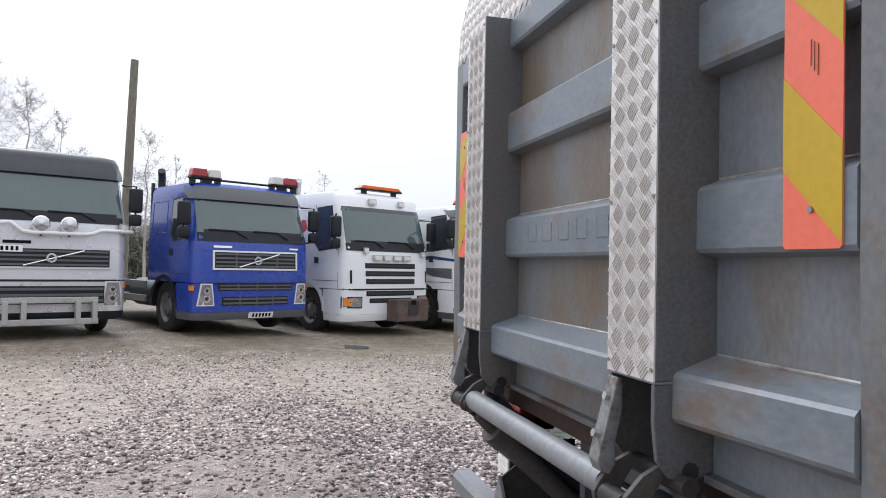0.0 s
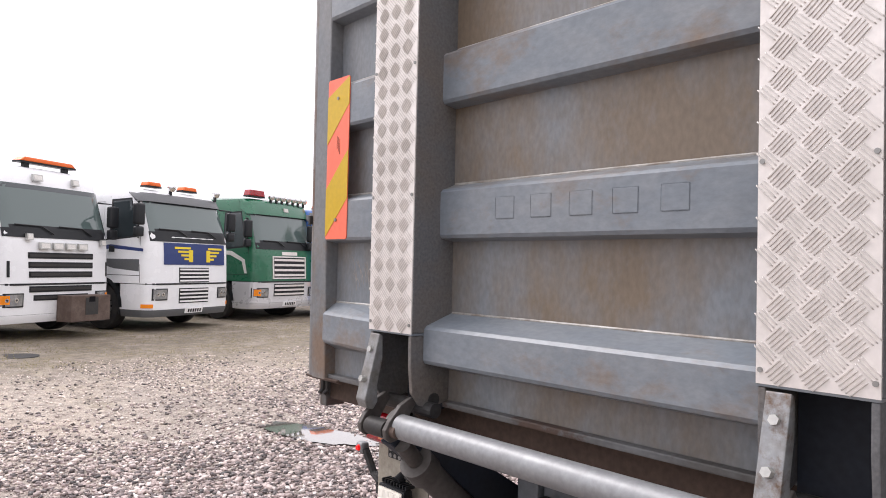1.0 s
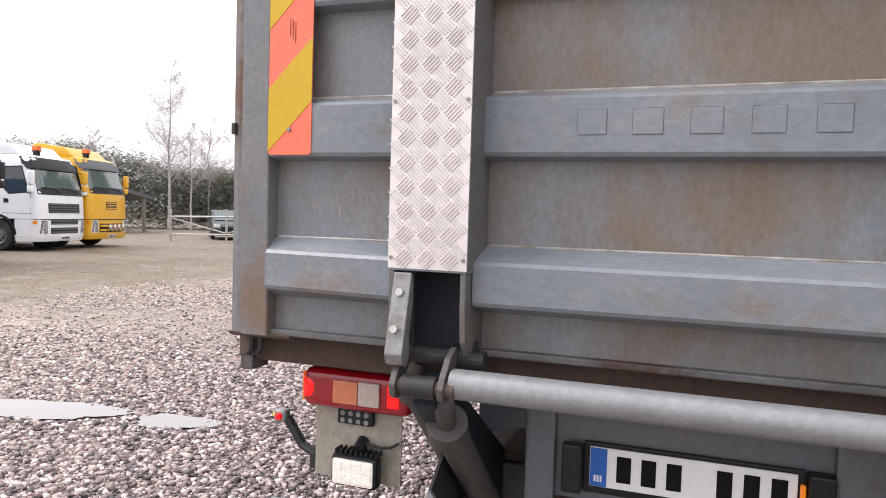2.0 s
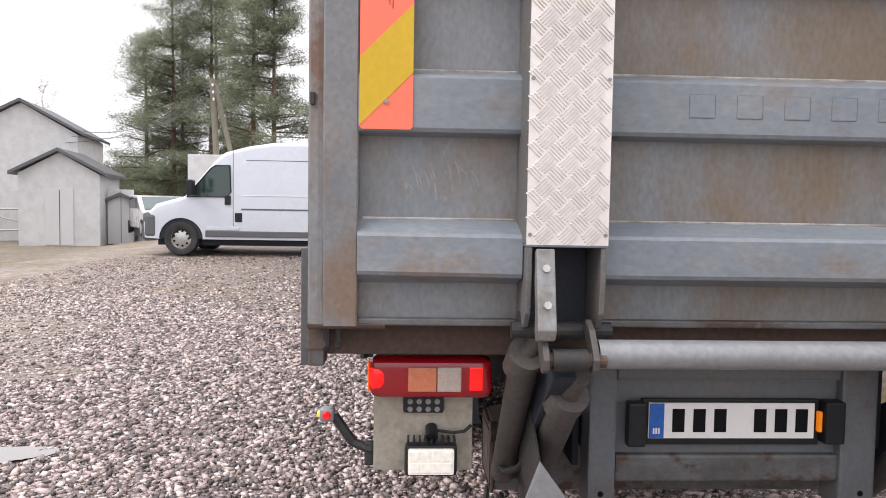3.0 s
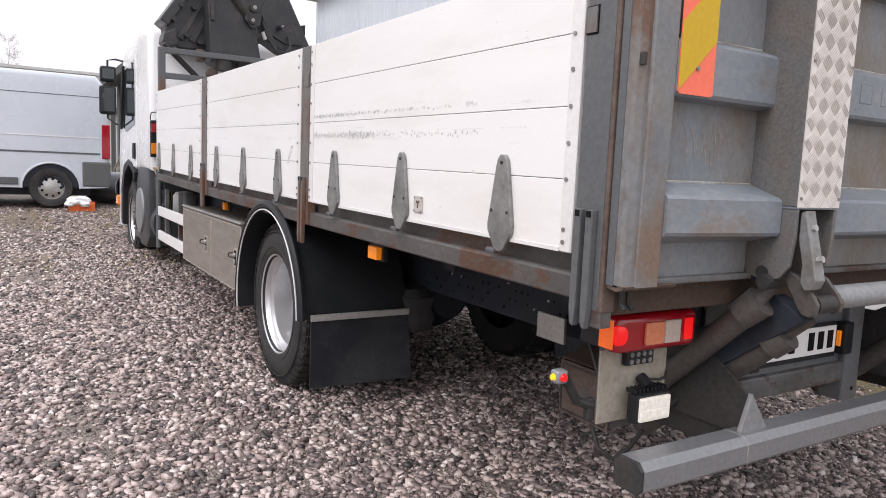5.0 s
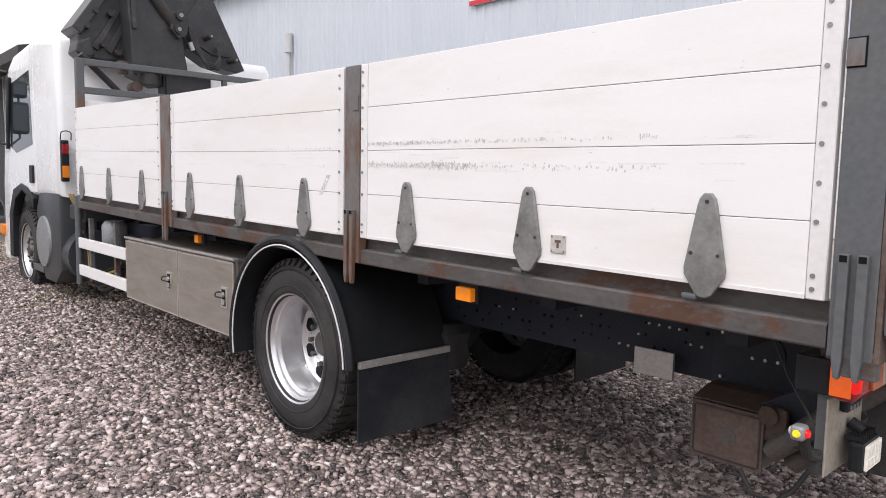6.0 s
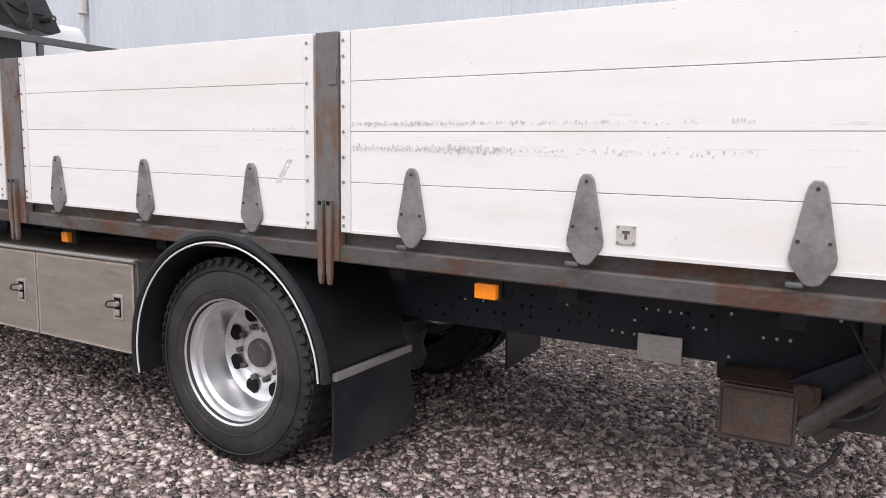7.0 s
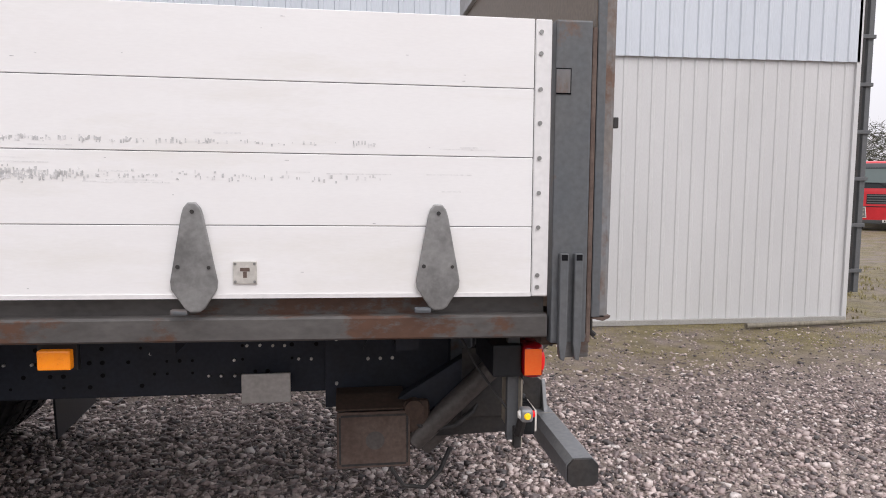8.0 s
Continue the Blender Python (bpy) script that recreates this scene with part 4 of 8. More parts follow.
def tail_light(y0, y1, lit):
    flip = y0 < 2
    def fx(a, b):
        return (a, b) if not flip else (2 * YC - b, 2 * YC - a)
    tl = part("tail_light", box(B(), 0.77, 0.845, *fx(2.944, 3.294), 0.873, 0.993, 0.034, 6), "lens_red", truck, "red rear lamp cluster with amber and clear fields", smooth=True)
    part("housing", box(B(), 0.846, 0.94, *fx(2.96, 3.28), 0.88, 0.986, 0.008), "plastic", tl)
    part("amber_field", box(B(), 0.761, 0.771, *fx(3.105, 3.185), 0.897, 0.965, 0.004), "lens_peach", tl)
    part("clear_field", box(B(), 0.761, 0.771, *fx(3.035, 3.103), 0.897, 0.967, 0.004), "lens_grey", tl)
    part("lit_field", box(B(), 0.7675, 0.835, *fx(3.238, 3.2955), 0.892, 0.972, 0.03, 6), "lens_red_lit", tl, "glowing red field", smooth=True)
    part("lit_field", box(B(), 0.766, 0.771, *fx(2.975, 3.012), 0.9, 0.966, 0.004), "lens_red_lit", tl, "glowing red field")
    part("side_field", box(B(), 0.785, 0.84, *fx(3.2945, 3.2985), 0.89, 0.975, 0.001), "lens_orange_lit", tl, "glowing amber side field")
    br = part("lamp_bracket", box(B(), 0.842, 0.848, *fx(2.995, 3.283), 0.645, 0.872, 0.002), "bracket", truck, "grimy beige mounting plate")
    part("led_module", box(B(), 0.818, 0.841, *fx(3.08, 3.198), 0.82, 0.868, 0.008), "plastic", br)
    for i in range(4):
        for j in range(2):
            c = 3.1 + i * 0.026
            if flip:
                c = 2 * YC - c
            part("led_lens", tube(B(), (0.8185, c, 0.833 + j * 0.022), (0.815, c, 0.833 + j * 0.022), 0.008, seg=8), "hinge", br)
    wl = part("work_lamp", box(B(), 0.772, 0.815, *fx(3.042, 3.192), 0.65, 0.742, 0.014), "plastic", truck, "black work lamp with pale lit face")
    part("face", box(B(), 0.766, 0.7725, *fx(3.052, 3.182), 0.659, 0.733, 0.006), "lamp_white", wl)
    for i in range(4):
        for j in range(2):
            c = 3.07 + i * 0.031
            if flip:
                c = 2 * YC - c
            part("led_cup", box(B(), 0.7645, 0.7665, c - 0.012, c + 0.012, 0.665 + j * 0.033, 0.692 + j * 0.033, 0.001), "lamp_white", wl)
    for i in range(9):
        c = 3.05 + i * 0.0165
        if flip:
            c = 2 * YC - c
        part("cooling_fin", box(B(), 0.785, 0.825, c - 0.003, c + 0.003, 0.7425, 0.755), "plastic", wl)
    part("mount", tube(B(), (0.80, fx(3.115, 3.12)[0], 0.755), (0.835, fx(3.115, 3.12)[0], 0.775), 0.018), "plastic", wl)
    s = -1 if flip else 1
    part("cable", pipe(B(), [(0.82, YC + s * (3.1 - YC), 0.77), (0.815, YC + s * (3.05 - YC), 0.765), (0.82, YC + s * (3.02 - YC), 0.768), (0.835, YC + s * (3.0 - YC), 0.78)], 0.005, 6), "rubber", wl)
    ol = part("outline_lamp", pipe(B(), [(0.86, YC + s * (3.29 - YC), 0.70), (0.868, YC + s * (3.345 - YC), 0.72), (0.866, YC + s * (3.40 - YC), 0.80)], 0.015, 8), "rubber", truck, "rubber stalk with red and amber marker lamp")
    yh = YC + s * (3.42 - YC)
    part("lamp_head", box(B(), 0.846, 0.884, yh - 0.022, yh + 0.022, 0.784, 0.826, 0.012, 3), "pipe_grey", ol, smooth=True)
    part("red_lens", tube(B(), (0.847, yh, 0.805), (0.838, yh, 0.805), 0.013, 0.009, seg=14), "lens_red_lit", ol, smooth=True)
    part("side_lens", tube(B(), (0.865, yh + s * 0.021, 0.805), (0.865, yh + s * 0.029, 0.805), 0.011, 0.008, seg=14), "lens_yellow_lit", ol, "small glowing yellow lens", smooth=True)
    part("clear_lens", tube(B(), (0.883, yh, 0.805), (0.89, yh, 0.805), 0.015, 0.01, seg=14), "lens_clear", ol, smooth=True)
    part("stalk_foot", box(B(), 0.85, 0.875, *fx(3.283, 3.31), 0.655, 0.725, 0.006), "rubber", ol)


tail_light(2.944, 3.294, True)
tail_light(1.116, 1.466, True)
# rear body sill and chassis
sill = part("rear_sill", box(B(), 0.70, 0.82, YR + 0.03, YL - 0.04, 1.015, 1.11, 0.006), "sill_rust", truck, "dark rusted rear cross sill")
for y in (2.60, 1.70):
    part("chassis_rail", box(B(), 0.98, 10.0, y - 0.035, y + 0.035, 0.66, 0.93, 0.006), "chassis", truck, "dark drilled chassis rail")
holes = B()
rnd = random.Random(21)
for k in range(46):
    x = 1.05 + 0.048 * k
    for z in (0.705, 0.75, 0.80, 0.855):
        if rnd.random() < 0.3:
            tube(holes, (x, 2.634, z), (x, 2.6375, z), rnd.choice((0.006, 0.008, 0.009)), seg=8)
tagged(part("rail_hole", holes, "ink", truck), kind="stuff")
for x, z in ((2.165, 0.832), (1.85, 0.798), (1.948, 0.738), (1.901, 0.736), (1.849, 0.735), (1.6, 0.796), (1.55, 0.795), (1.8, 0.855), (1.75, 0.855), (1.7, 0.853), (1.654, 0.852), (2.6, 0.8), (2.7, 0.8)):
    part("frame_bolt", tube(B(), (x, 2.635, z), (x, 2.645, z), 0.006, seg=6), "zinc", truck)
for x in (1.2, 2.0, 2.8, 3.6, 4.4, 5.2, 6.0, 6.8):
    part("cross_bearer", box(B(), x - 0.04, x + 0.04, YR + 0.35, YL - 0.35, 0.93, 1.045, f=bed), "chassis", truck)
part("hanging_plate", box(B(), 1.625, 1.81, 2.72, 2.735, 0.65, 0.765, 0.003), "zinc", truck, "small galvanised plate")
mp = part("mounting_plate", box(B(), 1.0, 1.495, 2.64, 2.66, 0.6, 0.95, 0.004), "chassis", truck, "dark mounting plate of the tail lift")
part("plate_boss", tube(B(), (1.275, 2.658, 0.823), (1.275, 2.668, 0.823), 0.07, seg=22), "chassis", mp)
for x, z in ((1.325, 0.798), (1.276, 0.798), (1.228, 0.799), (1.45, 0.88), (1.45, 0.7), (1.06, 0.9)):
    part("plate_bolt", tube(B(), (x, 2.66, z), (x, 2.676, z), 0.007, seg=6), "zinc", mp)
part("support_strut", box(B(), 0.845, 0.885, 3.22, 3.25, 0.66, 1.02, 0.004), "post_grey", truck)
part("cable_stay", pipe(B(), [(1.05, 3.2, 1.03), (0.98, 3.22, 0.9), (0.88, 3.24, 0.76)], 0.0045, 6), "rubber", truck)
part("hanging_cable", pipe(B(), [(1.25, 2.9, 0.44), (1.2, 2.91, 0.37), (1.12, 2.91, 0.36), (1.06, 2.9, 0.42), (1.02, 2.88, 0.5)], 0.009, 6), "rubber", truck)
# load bed floor
part("bed_floor", box(B(), 0.75, 7.35, YR + 0.06, YL - 0.062, 1.13, 1.16, f=bed), "plywood", truck, "wet brown plywood load floor")
for x in (2.0, 3.25, 4.5, 5.75):
    part("floor_seam", box(B(), x, x + 0.012, YR + 0.07, YL - 0.07, 1.1602, 1.162, f=bed), "chassis", truck)


def side_rail(y0, y1):
    if y1 > 2:
        prof = [(y0, 1.045), (y1 - 0.006, 1.045), (y1, 1.051), (y1, 1.108), (y1 - 0.008, 1.114), (y1 - 0.046, 1.116), (y1 - 0.046, 1.166), (y0, 1.166)]
    else:
        prof = [(y1, 1.045), (y0 + 0.006, 1.045), (y0, 1.051), (y0, 1.108), (y0 + 0.03, 1.114), (y0 + 0.03, 1.166), (y1, 1.166)]
    rail = None
    for a, b in ((0.81, 2.9149), (2.915, 5.1849), (5.185, 7.36)):
        bm = B()
        prism(bm, prof, "x", a, b, f=bed)
        if rail is None:
            rail = part("side_rail", bm, "rail_grey", truck, "dark grey side rail with rust patches")
        else:
            part("rail_length", bm, "rail_grey", rail)
    return rail


side_rail(3.36, 3.44)
side_rail(YR + 0.01, YR + 0.09)
PANELS = ((0.815, 2.845), (2.985, 5.085), (5.285, 7.335))
HINGES = ((1.14, 1.815, 2.50), (3.333, 4.05, 4.765), (5.65, 6.41, 7.167))
ZP = (1.172, 1.376, 1.576, 1.772, 1.968)


def dropside(x0, x1, hx, out):
    """One hinged side of four aluminium planks; out is the outer face, w the way out."""
    w = 1 if out > 2 else -1
    ya, yb = sorted((out, out - w * 0.025))
    ds = part("dropside", box(B(), x0 + 0.012, x1 - 0.012, *sorted((out - w * 0.003, out - w * 0.022)), ZP[0] + 0.004, ZP[4] - 0.004, f=bed), "post_grey", truck, "white scuffed aluminium plank dropside")
    for a, b in zip(ZP, ZP[1:]):
        bm = box(B(), x0 + 0.05, x1 - 0.05, ya, yb, a + 0.001, b - 0.001, 0.0014, 1, f=bed)
        part("plank", bm, "board", ds)
    for a, b in ((x0, x0 + 0.048), (x1 - 0.048, x1)):
        part("end_trim", box(B(), a, b, *sorted((out + w * 0.004, out - w * 0.029)), ZP[0], ZP[4] - 0.002, 0.003, 1, f=bed), "board_trim", ds)
        for z in (1.2, 1.235, 1.375, 1.475, 1.575, 1.675, 1.77, 1.87, 1.93):
            part("rivet", tube(B(), bed(((a + b) / 2 + 0.008, out + w * 0.003, z)), bed(((a + b) / 2 + 0.008, out + w * 0.008, z)), 0.0065, seg=8), "bolt", ds)
    part("bottom_trim", box(B(), x0 + 0.05, x1 - 0.05, *sorted((out + w * 0.003, out - w * 0.001)), ZP[0], ZP[0] + 0.012, f=bed), "board_trim", ds)
    for h in hx:
        prof = [(h + dx, z) for dx, z in ((-0.022, 1.425), (-0.028, 1.405), (-0.062, 1.222), (-0.06, 1.2), (-0.026, 1.146), (-0.012, 1.137), (0.012, 1.137), (0.026, 1.146), (0.062, 1.2), (0.064, 1.222), (0.03, 1.405), (0.024, 1.425), (0.012, 1.44), (-0.01, 1.44))]
        bm = B()
        prism(bm, [(x, z) for x, z in prof], "y", *sorted((out + w * 0.001, out + w * 0.016)), 0.004, f=bed)
        hg = part("strap_hinge", bm, "hinge", ds, "worn grey cast strap hinge")
        for dx, z, r in ((0, 1.415, 0.007), (-0.04, 1.262, 0.006), (0.042, 1.264, 0.007)):
            part("hinge_bolt", tube(B(), bed((h + dx, out + w * 0.015, z)), bed((h + dx, out + w * 0.019, z)), r * 0.85, seg=8), "dark_steel", hg)
        part("hinge_foot", box(B(), h + 0.02, h + 0.068, *sorted((out - w * 0.005, out + w * 0.016)), 1.128, 1.144, 0.006, 2, f=bed), "post_grey", hg)
    return ds


for (x0, x1), hx in zip(PANELS, HINGES):
    for out in (YL, YR):
        ds = dropside(x0, x1, hx, out)
        if out == YL:
            rnd = random.Random(int(x0 * 100))
            if x0 < 1:
                # scuffs along the second and third planks, and the recessed lock
                bm = B()
                for k in range(900):
                    low = rnd.random() < 0.55
                    z = (1.512 if low else 1.606) + rnd.gauss(0, 0.007 if low else 0.003)
                    x = 2.79 - (abs(rnd.gauss(0, 0.4)) if rnd.random() < 0.7 else rnd.uniform(0, 1.5))
                    if low and rnd.random() < 0.4:
                        x = rnd.gauss(2.28, 0.1)
                    L, h = rnd.uniform(0.0008, 0.003), rnd.uniform(0.001, 0.006)
                    if 1.2 < x < 2.79:
                        box(bm, x - L, x + L, out + 0.0003, out + 0.0006 + k * 0.000001, z - h, z + h, f=bed)
                tagged(part("scuff_mark", bm, "scuff", ds, "grey scrape marks"), kind="stuff")
                lk = part("lock_plate", box(B(), 1.648, 1.712, out + 0.0005, out + 0.006, 1.215, 1.277, 0.001, f=bed), "plate_zinc", ds, "small square galvanised lock plate")
                part("lock_recess", box(B(), 1.667, 1.693, out + 0.0062, out + 0.0068, 1.25, 1.26, 0.0002, f=bed), "rust", lk)
                for dx in (-0.026, 0.026):
                    for dz in (-0.025, 0.025):
                        part("rivet", tube(B(), bed((1.68 + dx, out + 0.005, 1.246 + dz)), bed((1.68 + dx, out + 0.008, 1.246 + dz)), 0.004, seg=8), "bolt", lk)
                part("lock_bolt", box(B(), 1.675, 1.685, out + 0.0062, out + 0.0069, 1.232, 1.2495, f=bed), "rust", lk)
            if x0 > 1:
                bm = B()
                for k in range(90):
                    x, z = x0 + 0.06 + abs(rnd.gauss(0, 0.3)), (1.588 if rnd.random() < 0.7 else 1.5) + rnd.gauss(0, 0.004)
                    if x < x1 - 0.06:
                        box(bm, x - 0.0012, x + 0.0012, out + 0.0003, out + 0.0005 + k * 0.000002, z - rnd.uniform(0.001, 0.004), z + rnd.uniform(0.001, 0.004), f=bed)
                tagged(part("scuff_mark", bm, "scuff", ds), kind="stuff")
            # long faint rubs where loads have slid along the planks
            bm = B()
            for k in range(26):
                z = rnd.choice((1.50, 1.52, 1.585, 1.608)) + rnd.gauss(0, 0.012)
                L, x = rnd.uniform(0.02, 0.11), (x1 - 0.2 - abs(rnd.gauss(0, 0.35)) if rnd.random() < 0.6 else rnd.uniform(x0 + 0.2, x1 - 0.2))
                if x - L > x0 + 0.06 and x + L < x1 - 0.06 and min(abs(z - q) for q in ZP) > 0.008:
                    h = rnd.uniform(0.0008, 0.0025)
                    box(bm, x - L, x + L, out + 0.0002, out + 0.0003 + k * 0.000002, z - h, z + h, f=bed)
            tagged(part("rub_mark", bm, "scuff_faint", ds), kind="stuff")
            bm = B()
            for k in range(26):
                x, z, L = rnd.uniform(x0 + 0.1, x1 - 0.1), rnd.uniform(1.2, 1.95), rnd.uniform(0.0012, 0.006)
                box(bm, x - L, x + L, out + 0.0003, out + 0.0008, z - 0.001, z + 0.001, f=bed)
            tagged(part("nick_mark", bm, "scuff", ds), kind="stuff")
            if 2.9 < x0 < 3.0:
                part("scuff_mark", box(B(), 3.10, 3.13, out + 0.0003, out + 0.0009, 1.36, 1.46, f=lambda p: bed((p[0] + (1.46 - p[2]) * 0.7, p[1], p[2]))), "scuff", ds)


def side_post(x0, x1, out, rear=False):
    w = 1 if out > 2 else -1
    ya, yb = sorted((out - w * 0.045, out + w * 0.004))
    po = part("rear_post" if rear else "side_post", box(B(), x0, x1, ya, yb, 1.05 if not rear else 1.03, 1.968, 0.006, f=bed), "post_grey" if rear else "post_rust", truck, "grey steel stake post with rusty edges")
    for dx in (-0.022, 0.022):
        xm = (x0 + x1) / 2 + dx
        low = 0.985 if rear else 0.955
        prof = [(xm - 0.013, 1.30), (xm + 0.013, 1.30), (xm + 0.013, low + 0.045), (xm + 0.007, low), (xm - 0.006, low - 0.005), (xm - 0.012, low + 0.045)]
        bm = B()
        prism(bm, prof, "y", *sorted((out + w * 0.004, out + w * 0.026)), 0.004, f=bed)
        st = part("post_strap", bm, "post_grey" if rear else "post_rust", po)
        part("strap_slot", box(B(), xm - 0.009, xm + 0.009, *sorted((out + w * 0.0262, out + w * 0.027)), 1.28, 1.297, f=bed), "ink", st)
    if rear:
        for a, b, mt in ((0.0, 0.004, "ink"), (0.004, 0.008, "post_rust")):
            part("latch_plate", box(B(), x1 - 0.046 + a, x1 - 0.001, *sorted((out + w * 0.0042, out + w * (0.006 + a))), 1.758 + a, 1.832 - a, f=bed), mt, po)
    else:
        part("latch_plate", box(B(), x0 + 0.004, x0 + 0.045, *sorted((out + w * 0.004, out + w * 0.009)), 1.76, 1.83, 0.003, f=bed), "post_rust", po)
    part("keyhole", box(B(), (x0 + x1) / 2 - 0.012, (x0 + x1) / 2 + 0.012, *sorted((out - w * 0.046, out - w * 0.049)), 1.73, 1.745, f=bed), "ink", po)
    part("keyhole", tube(B(), bed(((x0 + x1) / 2, out - w * 0.046, 1.79)), bed(((x0 + x1) / 2, out - w * 0.049, 1.79)), 0.011, seg=10), "ink", po)
    if rear:
        part("rust_edge", box(B(), x0 - 0.014, x0, ya, yb, 1.03, 1.95, 0.004, f=bed), "rust", po, "rusted edge strip")
        part("post_foot", box(B(), x0 - 0.01, x0 + 0.075, *sorted((out - w * 0.04, out + w * 0.003)), 0.985, 1.06, 0.006), "rusty_grey", po)
    return po


for out in (YL, YR):
    side_post(0.695, 0.803, out, True)
    side_post(2.857, 2.972, out)
    side_post(5.10, 5.27, out)
    w = 1 if out > 2 else -1
    for x, z in ((2.223, 0.985), (4.86, 0.985)):
        big = x < 3
        ml = part("side_marker", box(B(), x - (0.045 if big else 0.03), x + (0.045 if big else 0.03), *sorted((out - w * 0.1, out - w * 0.07)), z - 0.027, z + 0.03, 0.006, f=bed), "lens_amber_lit" if big else "lens_amber", truck, "amber side marker lamp")
        part("marker_base", box(B(), x - 0.055, x + 0.055, *sorted((out - w * 0.125, out - w * 0.101)), z - 0.035, z + 0.06, 0.004, f=bed), "plastic", ml)


def wheel(x, y, w, r, thing_, dish, lab):
    """A tyre and pressed-steel rim; w is the outer side, dish how deep the disc sits."""
    c = (x, y, r)
    tw = 0.14
    ty = part("tyre", lathe(B(), [(r * 0.575, w * -tw), (r * 0.62, -w * (tw + 0.005)), (r * 0.92, -w * (tw - 0.01)), (r * 0.985, -w * (tw - 0.05)), (r, -w * 0.05), (r, w * 0.05), (r * 0.985, w * (tw - 0.05)), (r * 0.94, w * (tw - 0.015)), (r * 0.8, w * (tw + 0.008)), (r * 0.66, w * (tw + 0.004)), (r * 0.62, w * (tw - 0.005)), (r * 0.58, w * (tw - 0.03))], c, (0, 1, 0), 48), "rubber", thing_, lab, smooth=True)
    bm = B()
    for k in range(44):
        a = k * math.tau / 44
        for s in (-1, 1):
            m = Matrix.Translation(c) @ Matrix.Rotation(a + s * 0.035, 4, "Y") @ Matrix.Translation((0, s * 0.07, r * 0.995))
            for v in bmesh.ops.create_cube(bm, size=1)["verts"]:
                v.co = m @ Vector((v.co.x * 0.05 * r / 0.5, v.co.y * 0.085, v.co.z * 0.014))
    # shoulder lugs down the edge of the tread
    for k in range(52):
        m = Matrix.Translation(c) @ Matrix.Rotation(k * math.tau / 52, 4, "Y") @ Matrix.Translation((0, w * (tw - 0.02), r * 0.968))
        for v in bmesh.ops.create_cube(bm, size=1)["verts"]:
            v.co = m @ Vector((v.co.x * 0.03, v.co.y * 0.024 - w * v.co.z * 0.018, v.co.z * r * 0.055))
    tagged(part("tread_block", bm, "rubber", ty), kind="stuff")
    rm = part("rim", lathe(B(), [(r * 0.60, w * (tw - 0.01)), (r * 0.62, w * (tw - 0.004)), (r * 0.6, w * (tw - 0.02)), (r * 0.565, w * (tw - 0.035)), (r * 0.555, w * (tw - 0.06)), (r * 0.515, w * (tw - 0.075)), (r * 0.50, w * (tw - dish + 0.02)), (r * 0.46, w * (tw - dish)), (r * 0.33, w * (tw - dish - 0.01)), (r * 0.24, w * (tw - dish + 0.015)), (r * 0.235, w * (tw - dish + 0.02)), (r * 0.001, w * (tw - dish + 0.02))], c, (0, 1, 0), 48), "rim", ty, "silver steel rim", smooth=True)
    hub = B()
    lathe(hub, [(r * 0.15, w * (tw - dish + 0.018)), (r * 0.14, w * (tw - dish + 0.04)), (r * 0.12, w * (tw - dish + 0.05)), (r * 0.001, w * (tw - dish + 0.05))], c, (0, 1, 0), 24)
    for k in range(10):
        a = k * math.tau / 10
        p = Vector((x + math.cos(a) * r * 0.27, y + w * (tw - dish + 0.005), r + math.sin(a) * r * 0.27))
        part("wheel_nut", tube(B(), p, p + Vector((0, w * 0.035, 0)), 0.016, seg=6), "hub", ty)
    part("hub", hub, "hub", ty, "grimy dark wheel hub", smooth=True)
    vent = B()
    for k in range(8):
        a = (k + 0.5) * math.tau / 8
        p = Vector((x + math.cos(a) * r * 0.405, y + w * (tw - dish + 0.001), r + math.sin(a) * r * 0.405))
        tube(vent, p, p + Vector((0, w * 0.004, 0)), r * 0.082, seg=18)
    tagged(part("vent_hole", vent, "ink", ty), kind="stuff")
    marks = B()
    for k in list(range(7)) + list(range(22, 30)) + list(range(44, 50)):
        m = Matrix.Translation((x, y + w * (tw + 0.0055), r)) @ Matrix.Rotation(k * 0.115 + 0.6, 4, "Y") @ Matrix.Translation((0, 0, r * 0.785))
        for v in bmesh.ops.create_cube(marks, size=1)["verts"]:
            v.co = m @ Vector((v.co.x * 0.02, v.co.y * 0.003, v.co.z * 0.028))
    tagged(part("sidewall_mark", marks, "rubber", ty), kind="stuff")
    part("sidewall_ring", lathe(B(), [(r * 0.715, w * (tw + 0.003)), (r * 0.705, w * (tw + 0.009)), (r * 0.695, w * (tw + 0.003))], c, (0, 1, 0), 48), "rubber", ty, smooth=True)
    part("sidewall_ring", lathe(B(), [(r * 0.9, w * (tw - 0.004)), (r * 0.893, w * (tw + 0.004)), (r * 0.885, w * (tw + 0.001))], c, (0, 1, 0), 48), "rubber", ty, smooth=True)
    return ty


AX, WR = 3.60, 0.505
wheel(AX, 3.23, 1, WR, truck, 0.235, "worn black truck tyre")
wheel(AX, 2.90, 1, WR, truck, 0.02, "worn black truck tyre")
wheel(AX, 2 * YC - 3.23, -1, WR, truck, 0.235, "worn black truck tyre")
wheel(AX, 2 * YC - 2.90, -1, WR, truck, 0.02, "worn black truck tyre")
FX = 9.82
wheel(FX, 3.22, 1, WR * 1.05, truck, 0.07, "black front tyre")
wheel(FX, 2 * YC - 3.22, -1, WR * 1.05, truck, 0.07, "black front tyre")
part("axle", tube(B(), (AX, 1.32, WR), (AX, 3.04, WR), 0.11), "chassis", truck, smooth=True)
part("differential", lathe(B(), [(0.01, -0.22), (0.14, -0.2), (0.24, 0.0), (0.14, 0.2), (0.01, 0.22)], (AX, YC, WR), (1, 0, 0), 20), "chassis", truck, smooth=True)
